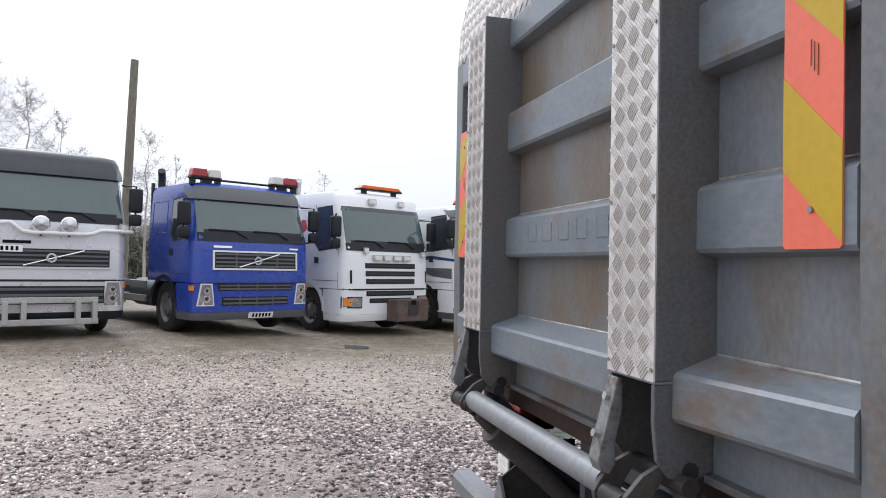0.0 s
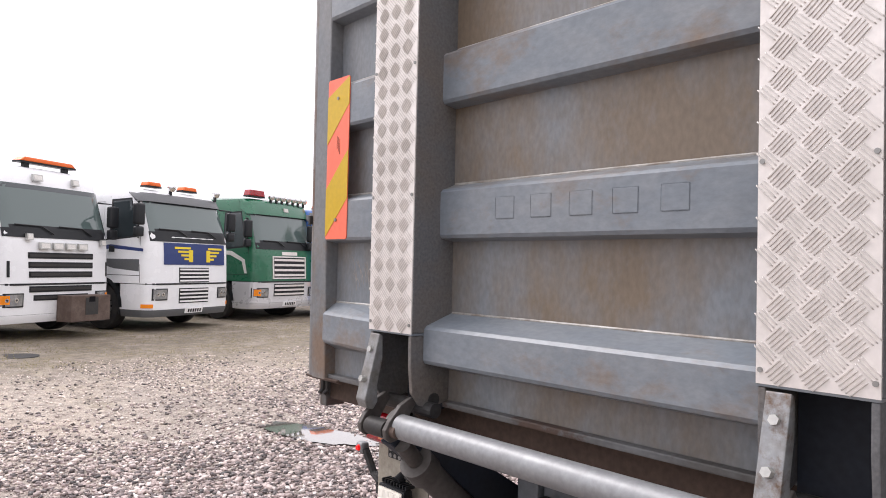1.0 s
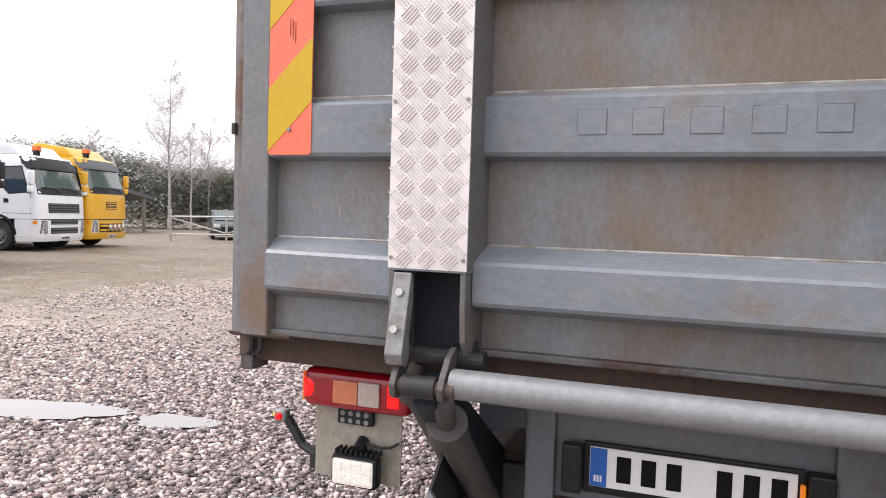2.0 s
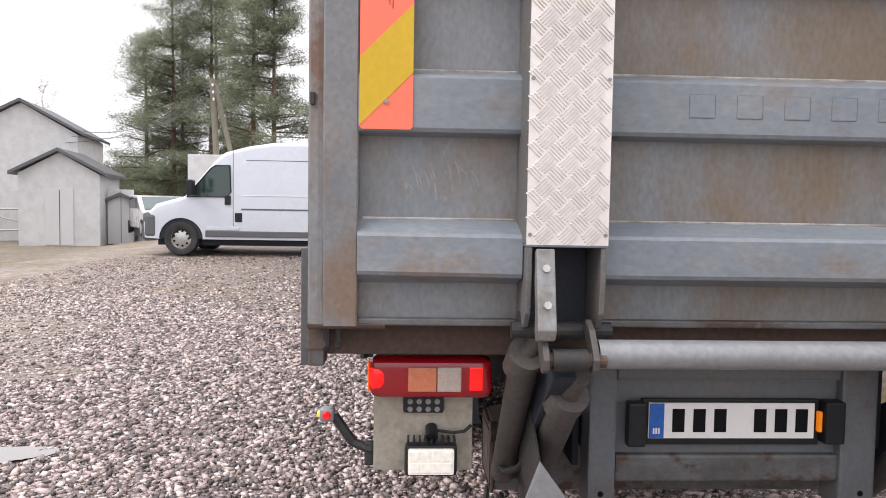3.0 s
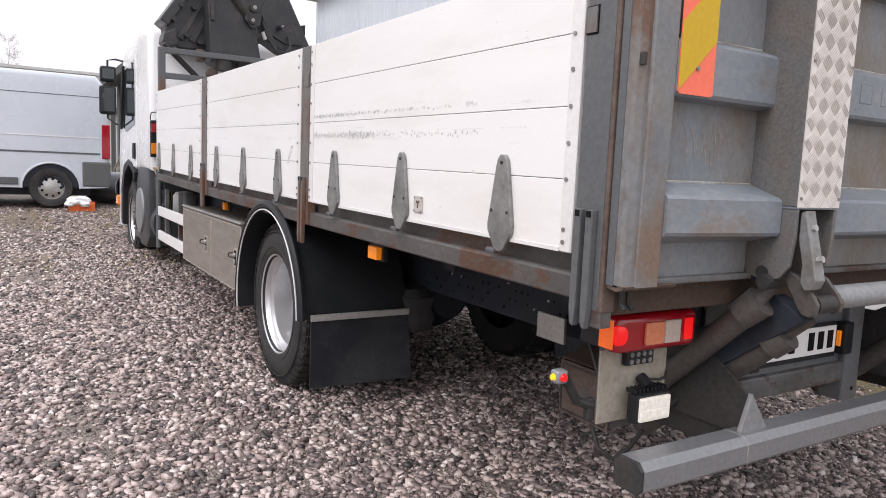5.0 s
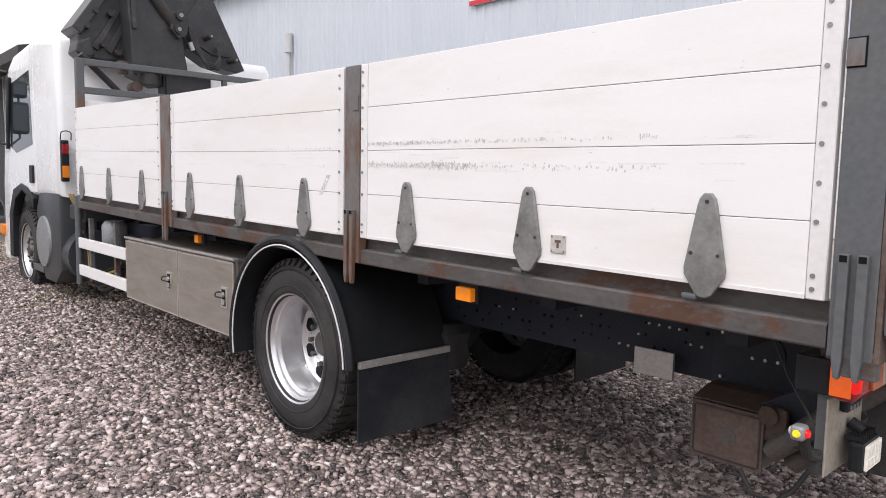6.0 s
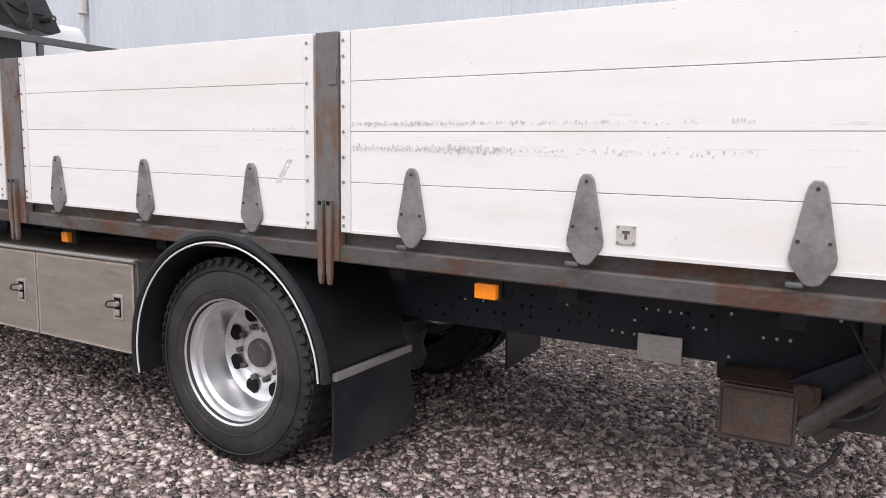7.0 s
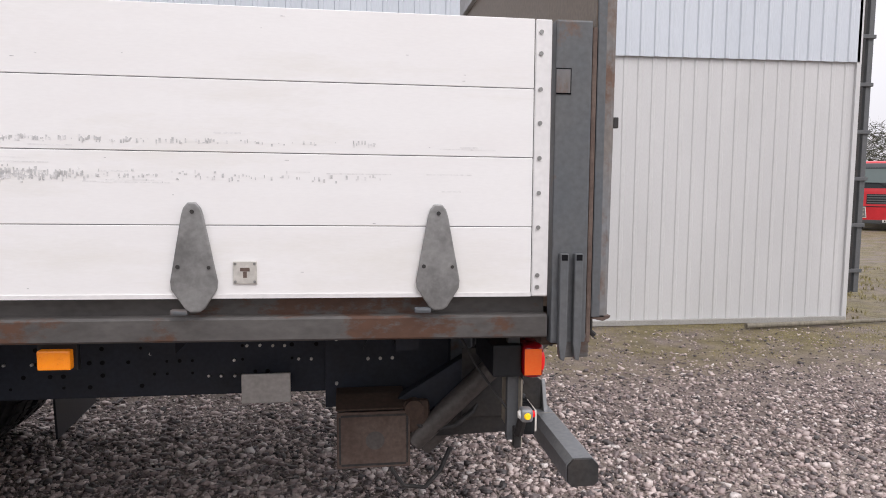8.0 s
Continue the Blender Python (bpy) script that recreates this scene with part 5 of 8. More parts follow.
for y in (2.72, 1.64):
    part("air_spring", lathe(B(), [(0.01, 0.0), (0.12, 0.0), (0.14, 0.06), (0.12, 0.12), (0.14, 0.2), (0.1, 0.25), (0.01, 0.25)], (AX - 0.55, y - 0.02, 0.42), (0, 0, 1), 20), "rubber", truck, smooth=True)
for out in (YL, YR):
    w = 1 if out > 2 else -1
    y_out, y_in = out + w * 0.006, out - w * 0.66
    R, XA = 0.6, 3.557
    # wheel arch
    bm = B()
    n = 22
    prev = None
    for i in range(n + 1):
        a = radians(3 + i * 188 / n)
        ring = []
        for rr in (R - 0.012, R):
            for yy in (y_in, y_out):
                ring.append(bm.verts.new((XA - math.cos(a) * rr, yy, WR + math.sin(a) * rr)))
        if prev:
            for q in ((0, 1), (1, 3), (3, 2), (2, 0)):
                bm.faces.new((prev[q[0]], prev[q[1]], ring[q[1]], ring[q[0]]))
        else:
            bm.faces.new((ring[0], ring[1], ring[3], ring[2]))
        prev = ring
    bm.faces.new((prev[0], prev[2], prev[3], prev[1]))
    arch = part("mudguard", bm, "plastic", truck, "black plastic wheel arch with a bright rim line", smooth=True)
    for rr, mt, nm, d in ((R - 0.006, "board_trim", "arch_trim", 0.0045), (R + 0.025, "plastic", "arch_edge", 0.022)):
        pts = [(XA - math.cos(radians(3 + i * 188 / 30)) * rr, y_out + w * (0.006 if d < 0.01 else -0.01), WR + math.sin(radians(3 + i * 188 / 30)) * rr) for i in range(31)]
        part(nm, pipe(B(), pts, d, 8), mt, arch, smooth=True)
    xb = 2.952
    fl = part("mud_flap", box(B(), xb - 0.01, xb + 0.002, *sorted((out - w * 0.065, out - w * 0.66)), 0.15, 0.56, 0.003, f=lambda p: Vector((p[0] - (0.56 - p[2]) * 0.1 * (1.2 - abs(p[1] - YC)), p[1] - w * 0.08 * (0.56 - p[2]) * (abs(p[1] - YC) < 0.9), p[2]))), "flap", truck, "black rubber mud flap with a metal bar")
    part("flap_bar", box(B(), xb - 0.03, xb - 0.006, *sorted((out - w * 0.06, out - w * 0.665)), 0.53, 0.565, 0.004), "zinc", fl)
# toolbox, side guards
for out in (YL, YR):
    w = 1 if out > 2 else -1
    bx = part("tool_box", box(B(), 4.21, 6.15, *sorted((out - w * 0.05, out - w * 0.55)), 0.455, 0.945, 0.006), "steel_box", truck, "dull stainless steel twin-door toolbox")
    for a, b in ((4.215, 5.075), (5.085, 6.145)):
        dr = part("box_door", box(B(), a, b, *sorted((out - w * 0.049, out - w * 0.03)), 0.462, 0.935, 0.006), "steel_box", bx)
        yf = out - w * 0.028
        for q in ((a, a + 0.014, 0.462, 0.935), (b - 0.014, b, 0.462, 0.935), (a + 0.015, b - 0.015, 0.462, 0.474), (a + 0.015, b - 0.015, 0.921, 0.935)):
            part("door_edge", box(B(), q[0], q[1], *sorted((out - w * 0.0305, yf)), q[2], q[3], 0.001), "box_edge", dr)
        lx = a + 0.13 if a < 5 else a + 0.15
        hd = part("latch", box(B(), lx - 0.042, lx + 0.042, *sorted((out - w * 0.03, out - w * 0.024)), 0.632, 0.768, 0.006), "box_edge", dr, "recessed paddle latch in a bright plate")
        part("latch_well", box(B(), lx - 0.027, lx + 0.027, *sorted((out - w * 0.0238, out - w * 0.023)), 0.648, 0.752), "ink", hd)
        part("paddle", box(B(), lx - 0.02, lx + 0.02, *sorted((out - w * 0.0228, out - w * 0.014)), 0.655, 0.69, 0.005), "zinc", hd)
        part("key_barrel", tube(B(), (lx, out - w * 0.0228, 0.718), (lx, out - w * 0.008, 0.718), 0.017, 0.014, seg=14), "zinc", hd, smooth=True)
        part("finger_bow", pipe(B(), curved([(lx + 0.016, out - w * 0.014, 0.735), (lx + 0.045, out + w * 0.005, 0.73), (lx + 0.052, out + w * 0.006, 0.705), (lx + 0.016, out - w * 0.014, 0.7)]), 0.005, 6), "dark_steel", hd, smooth=True)
    part("top_lip", box(B(), 4.2, 6.16, *sorted((out - w * 0.02, out - w * 0.06)), 0.946, 0.962, 0.004), "zinc", bx)
    for z in (0.76, 0.5):
        g = part("side_guard", box(B(), 6.17, 7.47, *sorted((out - w * 0.03, out - w * 0.06)), z, z + 0.1, 0.008), "board", truck, "white aluminium side guard rail")
    for x in (6.5, 7.2):
        part("guard_post", box(B(), x, x + 0.05, *sorted((out - w * 0.061, out - w * 0.1)), 0.46, 1.05, 0.004), "rusty_grey", truck)
    part("air_tank", tube(B(), (6.3, out - w * 0.4, 0.75), (7.2, out - w * 0.4, 0.75), 0.14, seg=20), "dark_steel", truck, smooth=True)
    for k in range(6):
        d = 0.05 * k
        part("hydraulic_hose", pipe(B(), curved([(7.5 + d, out - w * (0.16 + 0.3 * d), 1.22), (7.56 + d, out - w * (0.12 + 0.5 * d), 0.95), (7.5 + 0.5 * d, out - w * 0.16, 0.62 + 0.4 * d), (7.36 + d, out - w * 0.18, 0.36 + 0.5 * d), (7.0 + 0.4 * d, out - w * 0.24, 0.44 + 0.6 * d)]), 0.017 - 0.001 * k, 8), "tape_yellow" if k == 4 else "rubber", truck, smooth=True)
    vb = part("valve_block", box(B(), 7.58, 7.8, *sorted((out - w * 0.05, out - w * 0.3)), 1.02, 1.16, 0.012), "dark_steel", truck, "grimy crane valve block with levers")
    for k in range(4):
        part("lever", pipe(B(), [(7.6 + 0.055 * k, out - w * 0.08, 1.15), (7.59 + 0.055 * k, out - w * 0.03, 1.27)], 0.008, 6), "zinc" if k % 2 else "tape_yellow", vb)
    part("stand_pipe", tube(B(), (7.52, out - w * 0.05, 0.4), (7.52, out - w * 0.05, 1.25), 0.03, seg=12), "post_grey", truck, smooth=True)
    part("filter_bowl", lathe(B(), [(0.001, 0.0), (0.09, 0.01), (0.11, 0.06), (0.11, 0.22), (0.08, 0.26), (0.001, 0.27)], (6.95, out - w * 0.2, 0.78), (0, 0, 1), 18), "pipe_grey", truck, smooth=True)
part("prop_shaft", tube(B(), (AX + 0.2, YC, 0.55), (8.3, YC, 0.7), 0.06), "chassis", truck, smooth=True)
part("engine_block", box(B(), 7.9, 9.9, 1.72, 2.6, 0.45, 1.25, 0.05), "chassis", truck)

# headboard rack
rack = part("headboard", box(B(), 7.36, 7.40, YR + 0.02, YL - 0.03, 1.17, 2.05, 0.004, f=bed), "board", truck, "white headboard with a dark pipe rack")
for z in (2.24, 2.50):
    part("rack_bar", box(B(), 7.34, 7.40, YR + 0.02, YL - 0.03, z - 0.03, z + 0.03, 0.008), "post_grey", rack)
for y in (YL - 0.09, YR + 0.02):
    part("rack_post", box(B(), 7.335, 7.405, y, y + 0.07, 1.2, 2.53, 0.008), "post_grey", rack)
part("rack_post", box(B(), 7.345, 7.395, 1.95, 2.0, 2.05, 2.5, 0.008), "post_grey", rack)
part("hose_reel", tube(B(), (7.42, 2.85, 2.33), (7.6, 2.85, 2.33), 0.05), "rust", rack)

# cab
def cab_hull():
    bm = B()
    prof = [(7.72, 1.22), (7.72, 2.72), (7.80, 2.82), (8.7, 2.92), (9.55, 2.86), (9.85, 2.74), (10.2, 1.9), (10.33, 1.3), (10.36, 0.55), (10.2, 0.42), (9.85, 0.42), (9.85, 0.75), (9.8, 1.02), (9.6, 1.16), (9.35, 1.22), (9.1, 1.22), (8.8, 1.2), (8.3, 1.22)]
    prism(bm, prof, "y", YR + 0.04, YL - 0.04)
    bmesh.ops.bevel(bm, geom=[e for e in bm.edges if abs(e.verts[0].co.y - e.verts[1].co.y) < 1e-6], offset=0.07, segments=3, affect="EDGES", profile=0.5)
    return bm


cab = part("cab", cab_hull(), "white_paint", truck, "white cab", smooth=True)
for out in (YL, YR):
    w = 1 if out > 2 else -1
    yo = out - w * 0.04
    dr = part("door", box(B(), 8.62, 9.82, *sorted((yo - w * 0.01, yo + w * 0.004)), 1.25, 2.66, 0.004), "white_paint", cab)
    bm = B()
    prism(bm, [(8.72, 1.78), (9.5, 1.70), (9.78, 1.78), (9.72, 2.52), (8.78, 2.60)], "y", *sorted((yo + w * 0.0045, yo + w * 0.008)))
    part("side_window", bm, "glass", cab)
    part("door_handle", box(B(), 8.68, 8.82, *sorted((yo + w * 0.005, yo + w * 0.03)), 1.35, 1.55, 0.01), "plastic", cab)
    part("wind_deflector", box(B(), 9.72, 9.82, *sorted((yo + w * 0.005, yo + w * 0.04)), 1.75, 2.6, 0.02, f=lambda p: Vector((p[0] + (2.2 - p[2]) * 0.25, p[1], p[2]))), "plastic", cab)
    bm = B()
    prism(bm, [(7.78, 0.45), (7.78, 1.30), (8.1, 1.34), (8.55, 1.28), (8.7, 1.1), (8.72, 0.98), (8.60, 0.9), (8.50, 0.45), (8.45, 0.3), (8.0, 0.3)], "y", *sorted((out - w * 0.05, out - w * 0.42)), 0.03)
    part("cab_mudguard", bm, "dark_paint", cab, "dark grey rear wing", smooth=True)
    bm = B()
    prism(bm, [(9.8, 0.42), (9.75, 0.95), (9.6, 1.15), (9.25, 1.26), (8.9, 1.18), (8.75, 1.05), (8.72, 1.18), (9.0, 1.3), (9.3, 1.34), (9.7, 1.26), (9.95, 0.95), (9.98, 0.42)], "y", *sorted((out - w * 0.02, out - w * 0.12)), 0.012)
    part("arch_trim", bm, "plastic", cab)
    bm = lathe(B(), [(0.28, 0.0), (0.275, w * 0.02), (0.2, w * 0.03), (0.001, w * 0.032)], (8.4, out - w * 0.05, 0.72), (0, 1, 0), 28)
    part("wing_panel", bm, "pipe_grey", cab, "round grey wing panel", smooth=True)
    mr = part("mirror", box(B(), 10.02, 10.14, *sorted((out + w * 0.02, out + w * 0.24)), 1.95, 2.35, 0.05, 4), "plastic", cab, "black door mirror on a bent arm")
    # mirror faces in dark glass, the colour replacing a dark reflection
    part("mirror_glass", box(B(), 10.012, 10.019, *sorted((out + w * 0.05, out + w * 0.21)), 1.99, 2.31, 0.002), "glass", mr)
    part("wide_mirror", box(B(), 10.03, 10.14, *sorted((out + w * 0.02, out + w * 0.23)), 2.40, 2.62, 0.05, 4), "plastic", mr)
    part("wide_mirror_glass", box(B(), 10.02, 10.027, *sorted((out + w * 0.05, out + w * 0.2)), 2.44, 2.58, 0.002), "glass", mr)
    part("mirror_arm", pipe(B(), [(9.85, yo, 2.68), (10.05, out + w * 0.03, 2.72), (10.08, out + w * 0.13, 2.7), (10.08, out + w * 0.13, 1.9), (9.98, out + w * 0.03, 1.82), (9.8, yo, 1.8)], 0.014, 8), "plastic", mr, smooth=True)
    part("rear_lamp", box(B(), 7.625, 7.639, *sorted((out - w * 0.055, out - w * 0.12)), 1.66, 1.76, 0.006), "lens_red", cab)
    part("rear_lamp", box(B(), 7.625, 7.639, *sorted((out - w * 0.055, out - w * 0.12)), 1.42, 1.54, 0.006), "lens_amber", cab)
    lb = part("lamp_box", box(B(), 7.64, 7.70, *sorted((out - w * 0.05, out - w * 0.125)), 1.38, 1.80, 0.015), "plastic", cab, "black box of small rear lamps")
    part("lamp_guard", pipe(B(), curved([(7.66, out - w * 0.05, 1.8), (7.64, out - w * 0.06, 1.88), (7.64, out - w * 0.14, 1.88), (7.66, out - w * 0.15, 1.8)]), 0.006, 6), "dark_steel", lb, smooth=True)
    part("cab_step", box(B(), 8.55, 9.0, *sorted((out - w * 0.06, out - w * 0.3)), 0.35, 0.42, 0.01), "plastic_grey", cab)
    part("fuel_tank", tube(B(), (7.55, out - w * 0.32, 0.62), (8.25, out - w * 0.32, 0.62), 0.26, seg=24), "dark_paint", cab, smooth=True)
part("windscreen", box(B(), 10.0, 10.02, YR + 0.2, YL - 0.2, 1.85, 2.65, f=lambda p: Vector((p[0] + (2.3 - p[2]) * 0.42 + 0.04, p[1], p[2]))), "glass", cab)
part("sun_visor", box(B(), 9.95, 10.2, YR + 0.15, YL - 0.15, 2.66, 2.74, 0.02), "plastic", cab)
for yy in (YL - 0.09, YR + 0.01):
    part("corner_lamp", box(B(), 10.28, 10.5, yy, yy + 0.08, 0.66, 0.8, 0.02), "lens_amber", cab, "amber corner lamp")
part("bumper", box(B(), 10.2, 10.45, YR + 0.05, YL - 0.05, 0.35, 0.75, 0.05), "white_paint", cab)

cab.location = (0.4, 0, 0)      # the cab stands clear of the crane

# folding crane behind the cab
def beam_between(bm, a, b, w, h, w2=None, h2=None):
    """A tapering box beam between two points, w wide along x, h deep."""
    a, b = Vector(a), Vector(b)
    d = (b - a).normalized()
    u = Vector((1, 0, 0))
    v = d.cross(u).normalized()
    w2, h2 = w2 or w, h2 or h
    vs = []
    for c, ww, hh in ((a, w, h), (b, w2, h2)):
        vs.append([bm.verts.new(c + u * sx * ww / 2 + v * sv * hh / 2) for sx, sv in ((-1, -1), (1, -1), (1, 1), (-1, 1))])
    fs = [bm.faces.new(vs[0][::-1]), bm.faces.new(vs[1])]
    for i in range(4):
        fs.append(bm.faces.new((vs[0][i], vs[0][(i + 1) % 4], vs[1][(i + 1) % 4], vs[1][i])))
    bmesh.ops.bevel(bm, geom=list({e for f in fs for e in f.edges}), offset=0.02, segments=2, affect="EDGES")
    return bm


def crane_plate(pts, x0, x1, bev=0.015):
    bm = B()
    prism(bm, pts, "x", x0, x1, bev)
    return bm


crane = part("crane", beam_between(B(), (7.56, YC + 0.1, 0.95), (7.56, YC + 0.12, 2.5), 0.2, 0.5), "crane", truck, "dark grey folding loader crane")
part("column", crane_plate([(2.93, 3.9), (2.88, 2.9), (2.86, 2.46), (2.62, 2.36), (2.28, 2.42), (2.36, 2.9), (2.5, 3.4), (2.56, 3.9)], 7.52, 7.8), "crane", crane)
part("column_rib", crane_plate([(2.91, 3.9), (2.86, 2.9), (2.82, 2.9), (2.86, 3.9)], 7.49, 7.519, 0.005), "crane", crane)
part("outer_boom", crane_plate([(2.62, 4.0), (2.2, 3.95), (2.06, 3.5), (1.62, 2.64), (1.72, 2.6), (2.02, 2.66), (2.26, 2.8), (2.36, 3.0), (2.5, 3.35)], 7.6, 7.88), "crane", crane)
part("boom_web", crane_plate([(2.1, 3.4), (1.78, 2.76), (2.0, 2.76), (2.2, 2.86), (2.3, 3.1)], 7.58, 7.599, 0.004), "crane", crane)
JX, JY = 0.28, -0.17


def jib_plate(pts, x0, x1, bev=0.015):
    """A plate of the folded jib."""
    return crane_plate([(y + JY, z) for y, z in pts], x0 + JX, x1 + JX, bev)


part("jib", jib_plate([(3.46, 2.9), (3.32, 3.14), (3.2, 3.34), (3.08, 3.36), (2.97, 3.05), (2.92, 2.9), (2.88, 2.6), (3.3, 2.58), (3.44, 2.66)], 7.5, 7.82, 0.03), "crane", crane)
part("jib_head", jib_plate([(3.52, 2.88), (3.36, 3.12), (3.24, 3.3), (3.17, 3.24), (3.3, 3.02), (3.44, 2.82)], 7.44, 7.86, 0.012), "crane", crane)
part("jib_foot", jib_plate([(3.48, 2.74), (3.36, 2.80), (3.32, 2.62), (3.42, 2.58), (3.5, 2.64)], 7.42, 7.7, 0.02), "crane", crane)
for k in range(3):
    o_ = 0.13 * k
    part("extension_clamp", jib_plate([(3.34 - o_, 2.72 - 0.02 * k), (3.22 - o_, 2.9), (3.1 - o_, 3.12), (3.06 - o_, 3.09), (3.17 - o_, 2.88), (3.28 - o_, 2.68 - 0.02 * k)], 7.475, 7.5, 0.006), "crane", crane)
for y, z in ((3.38, 2.9), (3.3, 3.06), (3.24, 2.74), (3.1, 2.68), (3.16, 3.05), (3.0, 2.95)):
    part("pivot_pin", tube(B(), (7.41 + JX, y + JY, z), (7.5 + JX, y + JY, z), 0.028), "dark_steel", crane, smooth=True)
part("boom_cylinder", tube(B(), (7.5, 2.78, 3.4), (7.5, 2.46, 3.02), 0.055), "dark_steel", crane, smooth=True)
part("link_plate", crane_plate([(2.48, 3.12), (2.38, 3.16), (2.3, 3.08), (2.33, 2.9), (2.42, 2.86), (2.5, 2.95)], 7.46, 7.5, 0.008), "crane", crane)
for y, z, r in ((2.4, 3.09, 0.05), (2.42, 2.95, 0.045), (2.08, 2.93, 0.03), (2.62, 2.5, 0.04), (1.8, 2.72, 0.03)):
    part("link_pin", tube(B(), (7.43, y, z), (7.6, y, z), r, seg=16), "dark_steel", crane, smooth=True)
    part("pin_eye", tube(B(), (7.425, y, z), (7.429, y, z), r * 0.45, seg=10), "bolt", crane)
part("jib_stay", tube(B(), (7.45, 3.36, 2.58), (7.5, 3.0, 2.26), 0.03), "dark_steel", crane, smooth=True)
part("oil_filter", tube(B(), (7.46, 2.98, 2.44), (7.46, 2.98, 2.56), 0.05), "rust", crane, smooth=True)
part("slew_motor", tube(B(), (7.45, 2.74, 2.36), (7.45, 2.74, 2.46), 0.1), "dark_steel", crane, smooth=True)
for k in range(4):
    d = 0.035 * k
    part("crane_hose", pipe(B(), [(7.55, 2.28 - d * 0.4, 2.98), (7.5, 2.22 - d * 0.4, 2.78), (7.48, 2.14 - d * 0.4, 2.66 - d * 0.6), (7.48, 2.02 - d * 0.3, 2.64 - d * 0.4), (7.5, 1.96, 2.72), (7.55, 1.97, 2.84)], 0.015, 8), "rubber", crane, smooth=True)
part("hose_fitting", tube(B(), (7.46, 2.3, 2.84), (7.46, 2.27, 2.76), 0.022), "zinc", crane)
part("maker_badge", box(B(), 7.585, 7.598, 2.08, 2.2, 3.12, 3.24, f=lambda p: Vector((p.x, p.y - (p.z - 3.18) * 0.25, p.z))), "sign_white", crane, "small pale badge")
part("stabiliser", box(B(), 7.5, 7.68, YR + 0.05, YL - 0.1, 1.0, 1.2, 0.01), "crane", crane)

# ---- the shed beside the truck ----
SX0, SX1, SY = -3.93, 15.8, -1.55


def sheeting(bm, x0, x1, z0, z1, y, pitch, rib, deep):
    """Profiled steel sheet: a flat with raised ribs."""
    n = int((x1 - x0) / pitch)
    prof = []
    for i in range(n):
        x = x0 + i * pitch
        prof += [(x, 0), (x + pitch - rib, 0), (x + pitch - rib * 0.8, deep), (x + pitch - rib * 0.2, deep)]
    prof.append((x1, 0))
    lo = [bm.verts.new((x, y + d, z0)) for x, d in prof]
    hi = [bm.verts.new((x, y + d, z1)) for x, d in prof]
    for i in range(len(prof) - 1):
        bm.faces.new((lo[i], lo[i + 1], hi[i + 1], hi[i]))
    return bm


def build_shed():
    sh = thing("shed", ((SX0 + SX1) / 2, SY - 6, 0), "pale grey shed clad in ribbed steel sheet", "shed")
    part("wall", box(B(), SX0, SX1, SY - 0.2, SY - 0.03, 0, 5.3), "shed_lower", sh)
    part("wall", box(B(), SX0, SX0 + 0.15, SY - 12, SY - 0.2, 0, 5.3), "shed_lower", sh)
    part("wall", box(B(), SX1 - 0.15, SX1, SY - 12, SY - 0.2, 0, 5.3), "shed_lower", sh)
    part("wall", box(B(), SX0, SX1, SY - 12.2, SY - 12, 0, 5.3), "shed_lower", sh)
    part("lower_cladding", sheeting(B(), SX0, SX1, 0.02, 2.78, SY, 0.152, 0.05, 0.009), "shed_lower", sh, "pale ribbed sheet")
    part("upper_cladding", sheeting(B(), SX0, SX1, 2.76, 5.32, SY + 0.03, 0.152, 0.06, 0.014), "shed_upper", sh, "bluish grey ribbed sheet")
    part("corner_flashing", box(B(), SX0 - 0.02, SX0 + 0.03, SY - 0.03, SY + 0.03, 0, 5.3), "shed_lower", sh)
    bm = B()
    prism(bm, [(SY + 0.35, 5.25), (SY + 0.35, 5.37), (SY - 6, 6.6), (SY - 12.5, 5.37), (SY - 12.5, 5.25)], "x", SX0 - 0.2, SX1 + 0.25)
    part("roof", bm, "shed_upper", sh)
    part("base_strip", box(B(), SX0, SX1, SY - 0.02, SY + 0.05, 0.0, 0.05), "concrete", sh)
    lad = part("wall_ladder", box(B(), SX0 - 0.09, SX0 - 0.03, SY - 0.08, SY - 0.02, 0.3, 5.2, 0.006), "dark_steel", sh, "dark steel ladder at the corner")
    part("ladder_rail", box(B(), SX0 - 0.2, SX0 - 0.14, SY - 0.1, SY - 0.04, 0.3, 5.2, 0.006), "plastic_grey", lad)
    for k in range(9):
        part("rung", box(B(), SX0 - 0.21, SX0 - 0.02, SY - 0.09, SY - 0.015, 0.52 + k * 0.5, 0.56 + k * 0.5, 0.004), "plastic_grey", lad)
    sg = part("sign_board", box(B(), 5.6, 7.2, SY + 0.065, SY + 0.085, 3.82, 4.6), "sign_white", sh, "white sign with red border")
    part("sign_border", box(B(), 5.6, 7.2, SY + 0.086, SY + 0.09, 3.82, 3.88), "sign_red", sg)
    for k in range(6):
        part("sign_bar", box(B(), 5.75 + k * 0.23, 5.9 + k * 0.23, SY + 0.086, SY + 0.09, 3.97, 4.2), "sign_red", sg)
    vp = part("vent_pipe", tube(B(), (11.9, SY + 0.12, 2.6), (11.9, SY + 0.12, 3.75), 0.035), "wall_pale", sh, "thin pale vent pipe")
    part("cowl", tube(B(), (11.9, SY + 0.12, 3.75), (11.9, SY + 0.12, 4.1), 0.07), "wall_pale", vp)


build_shed()


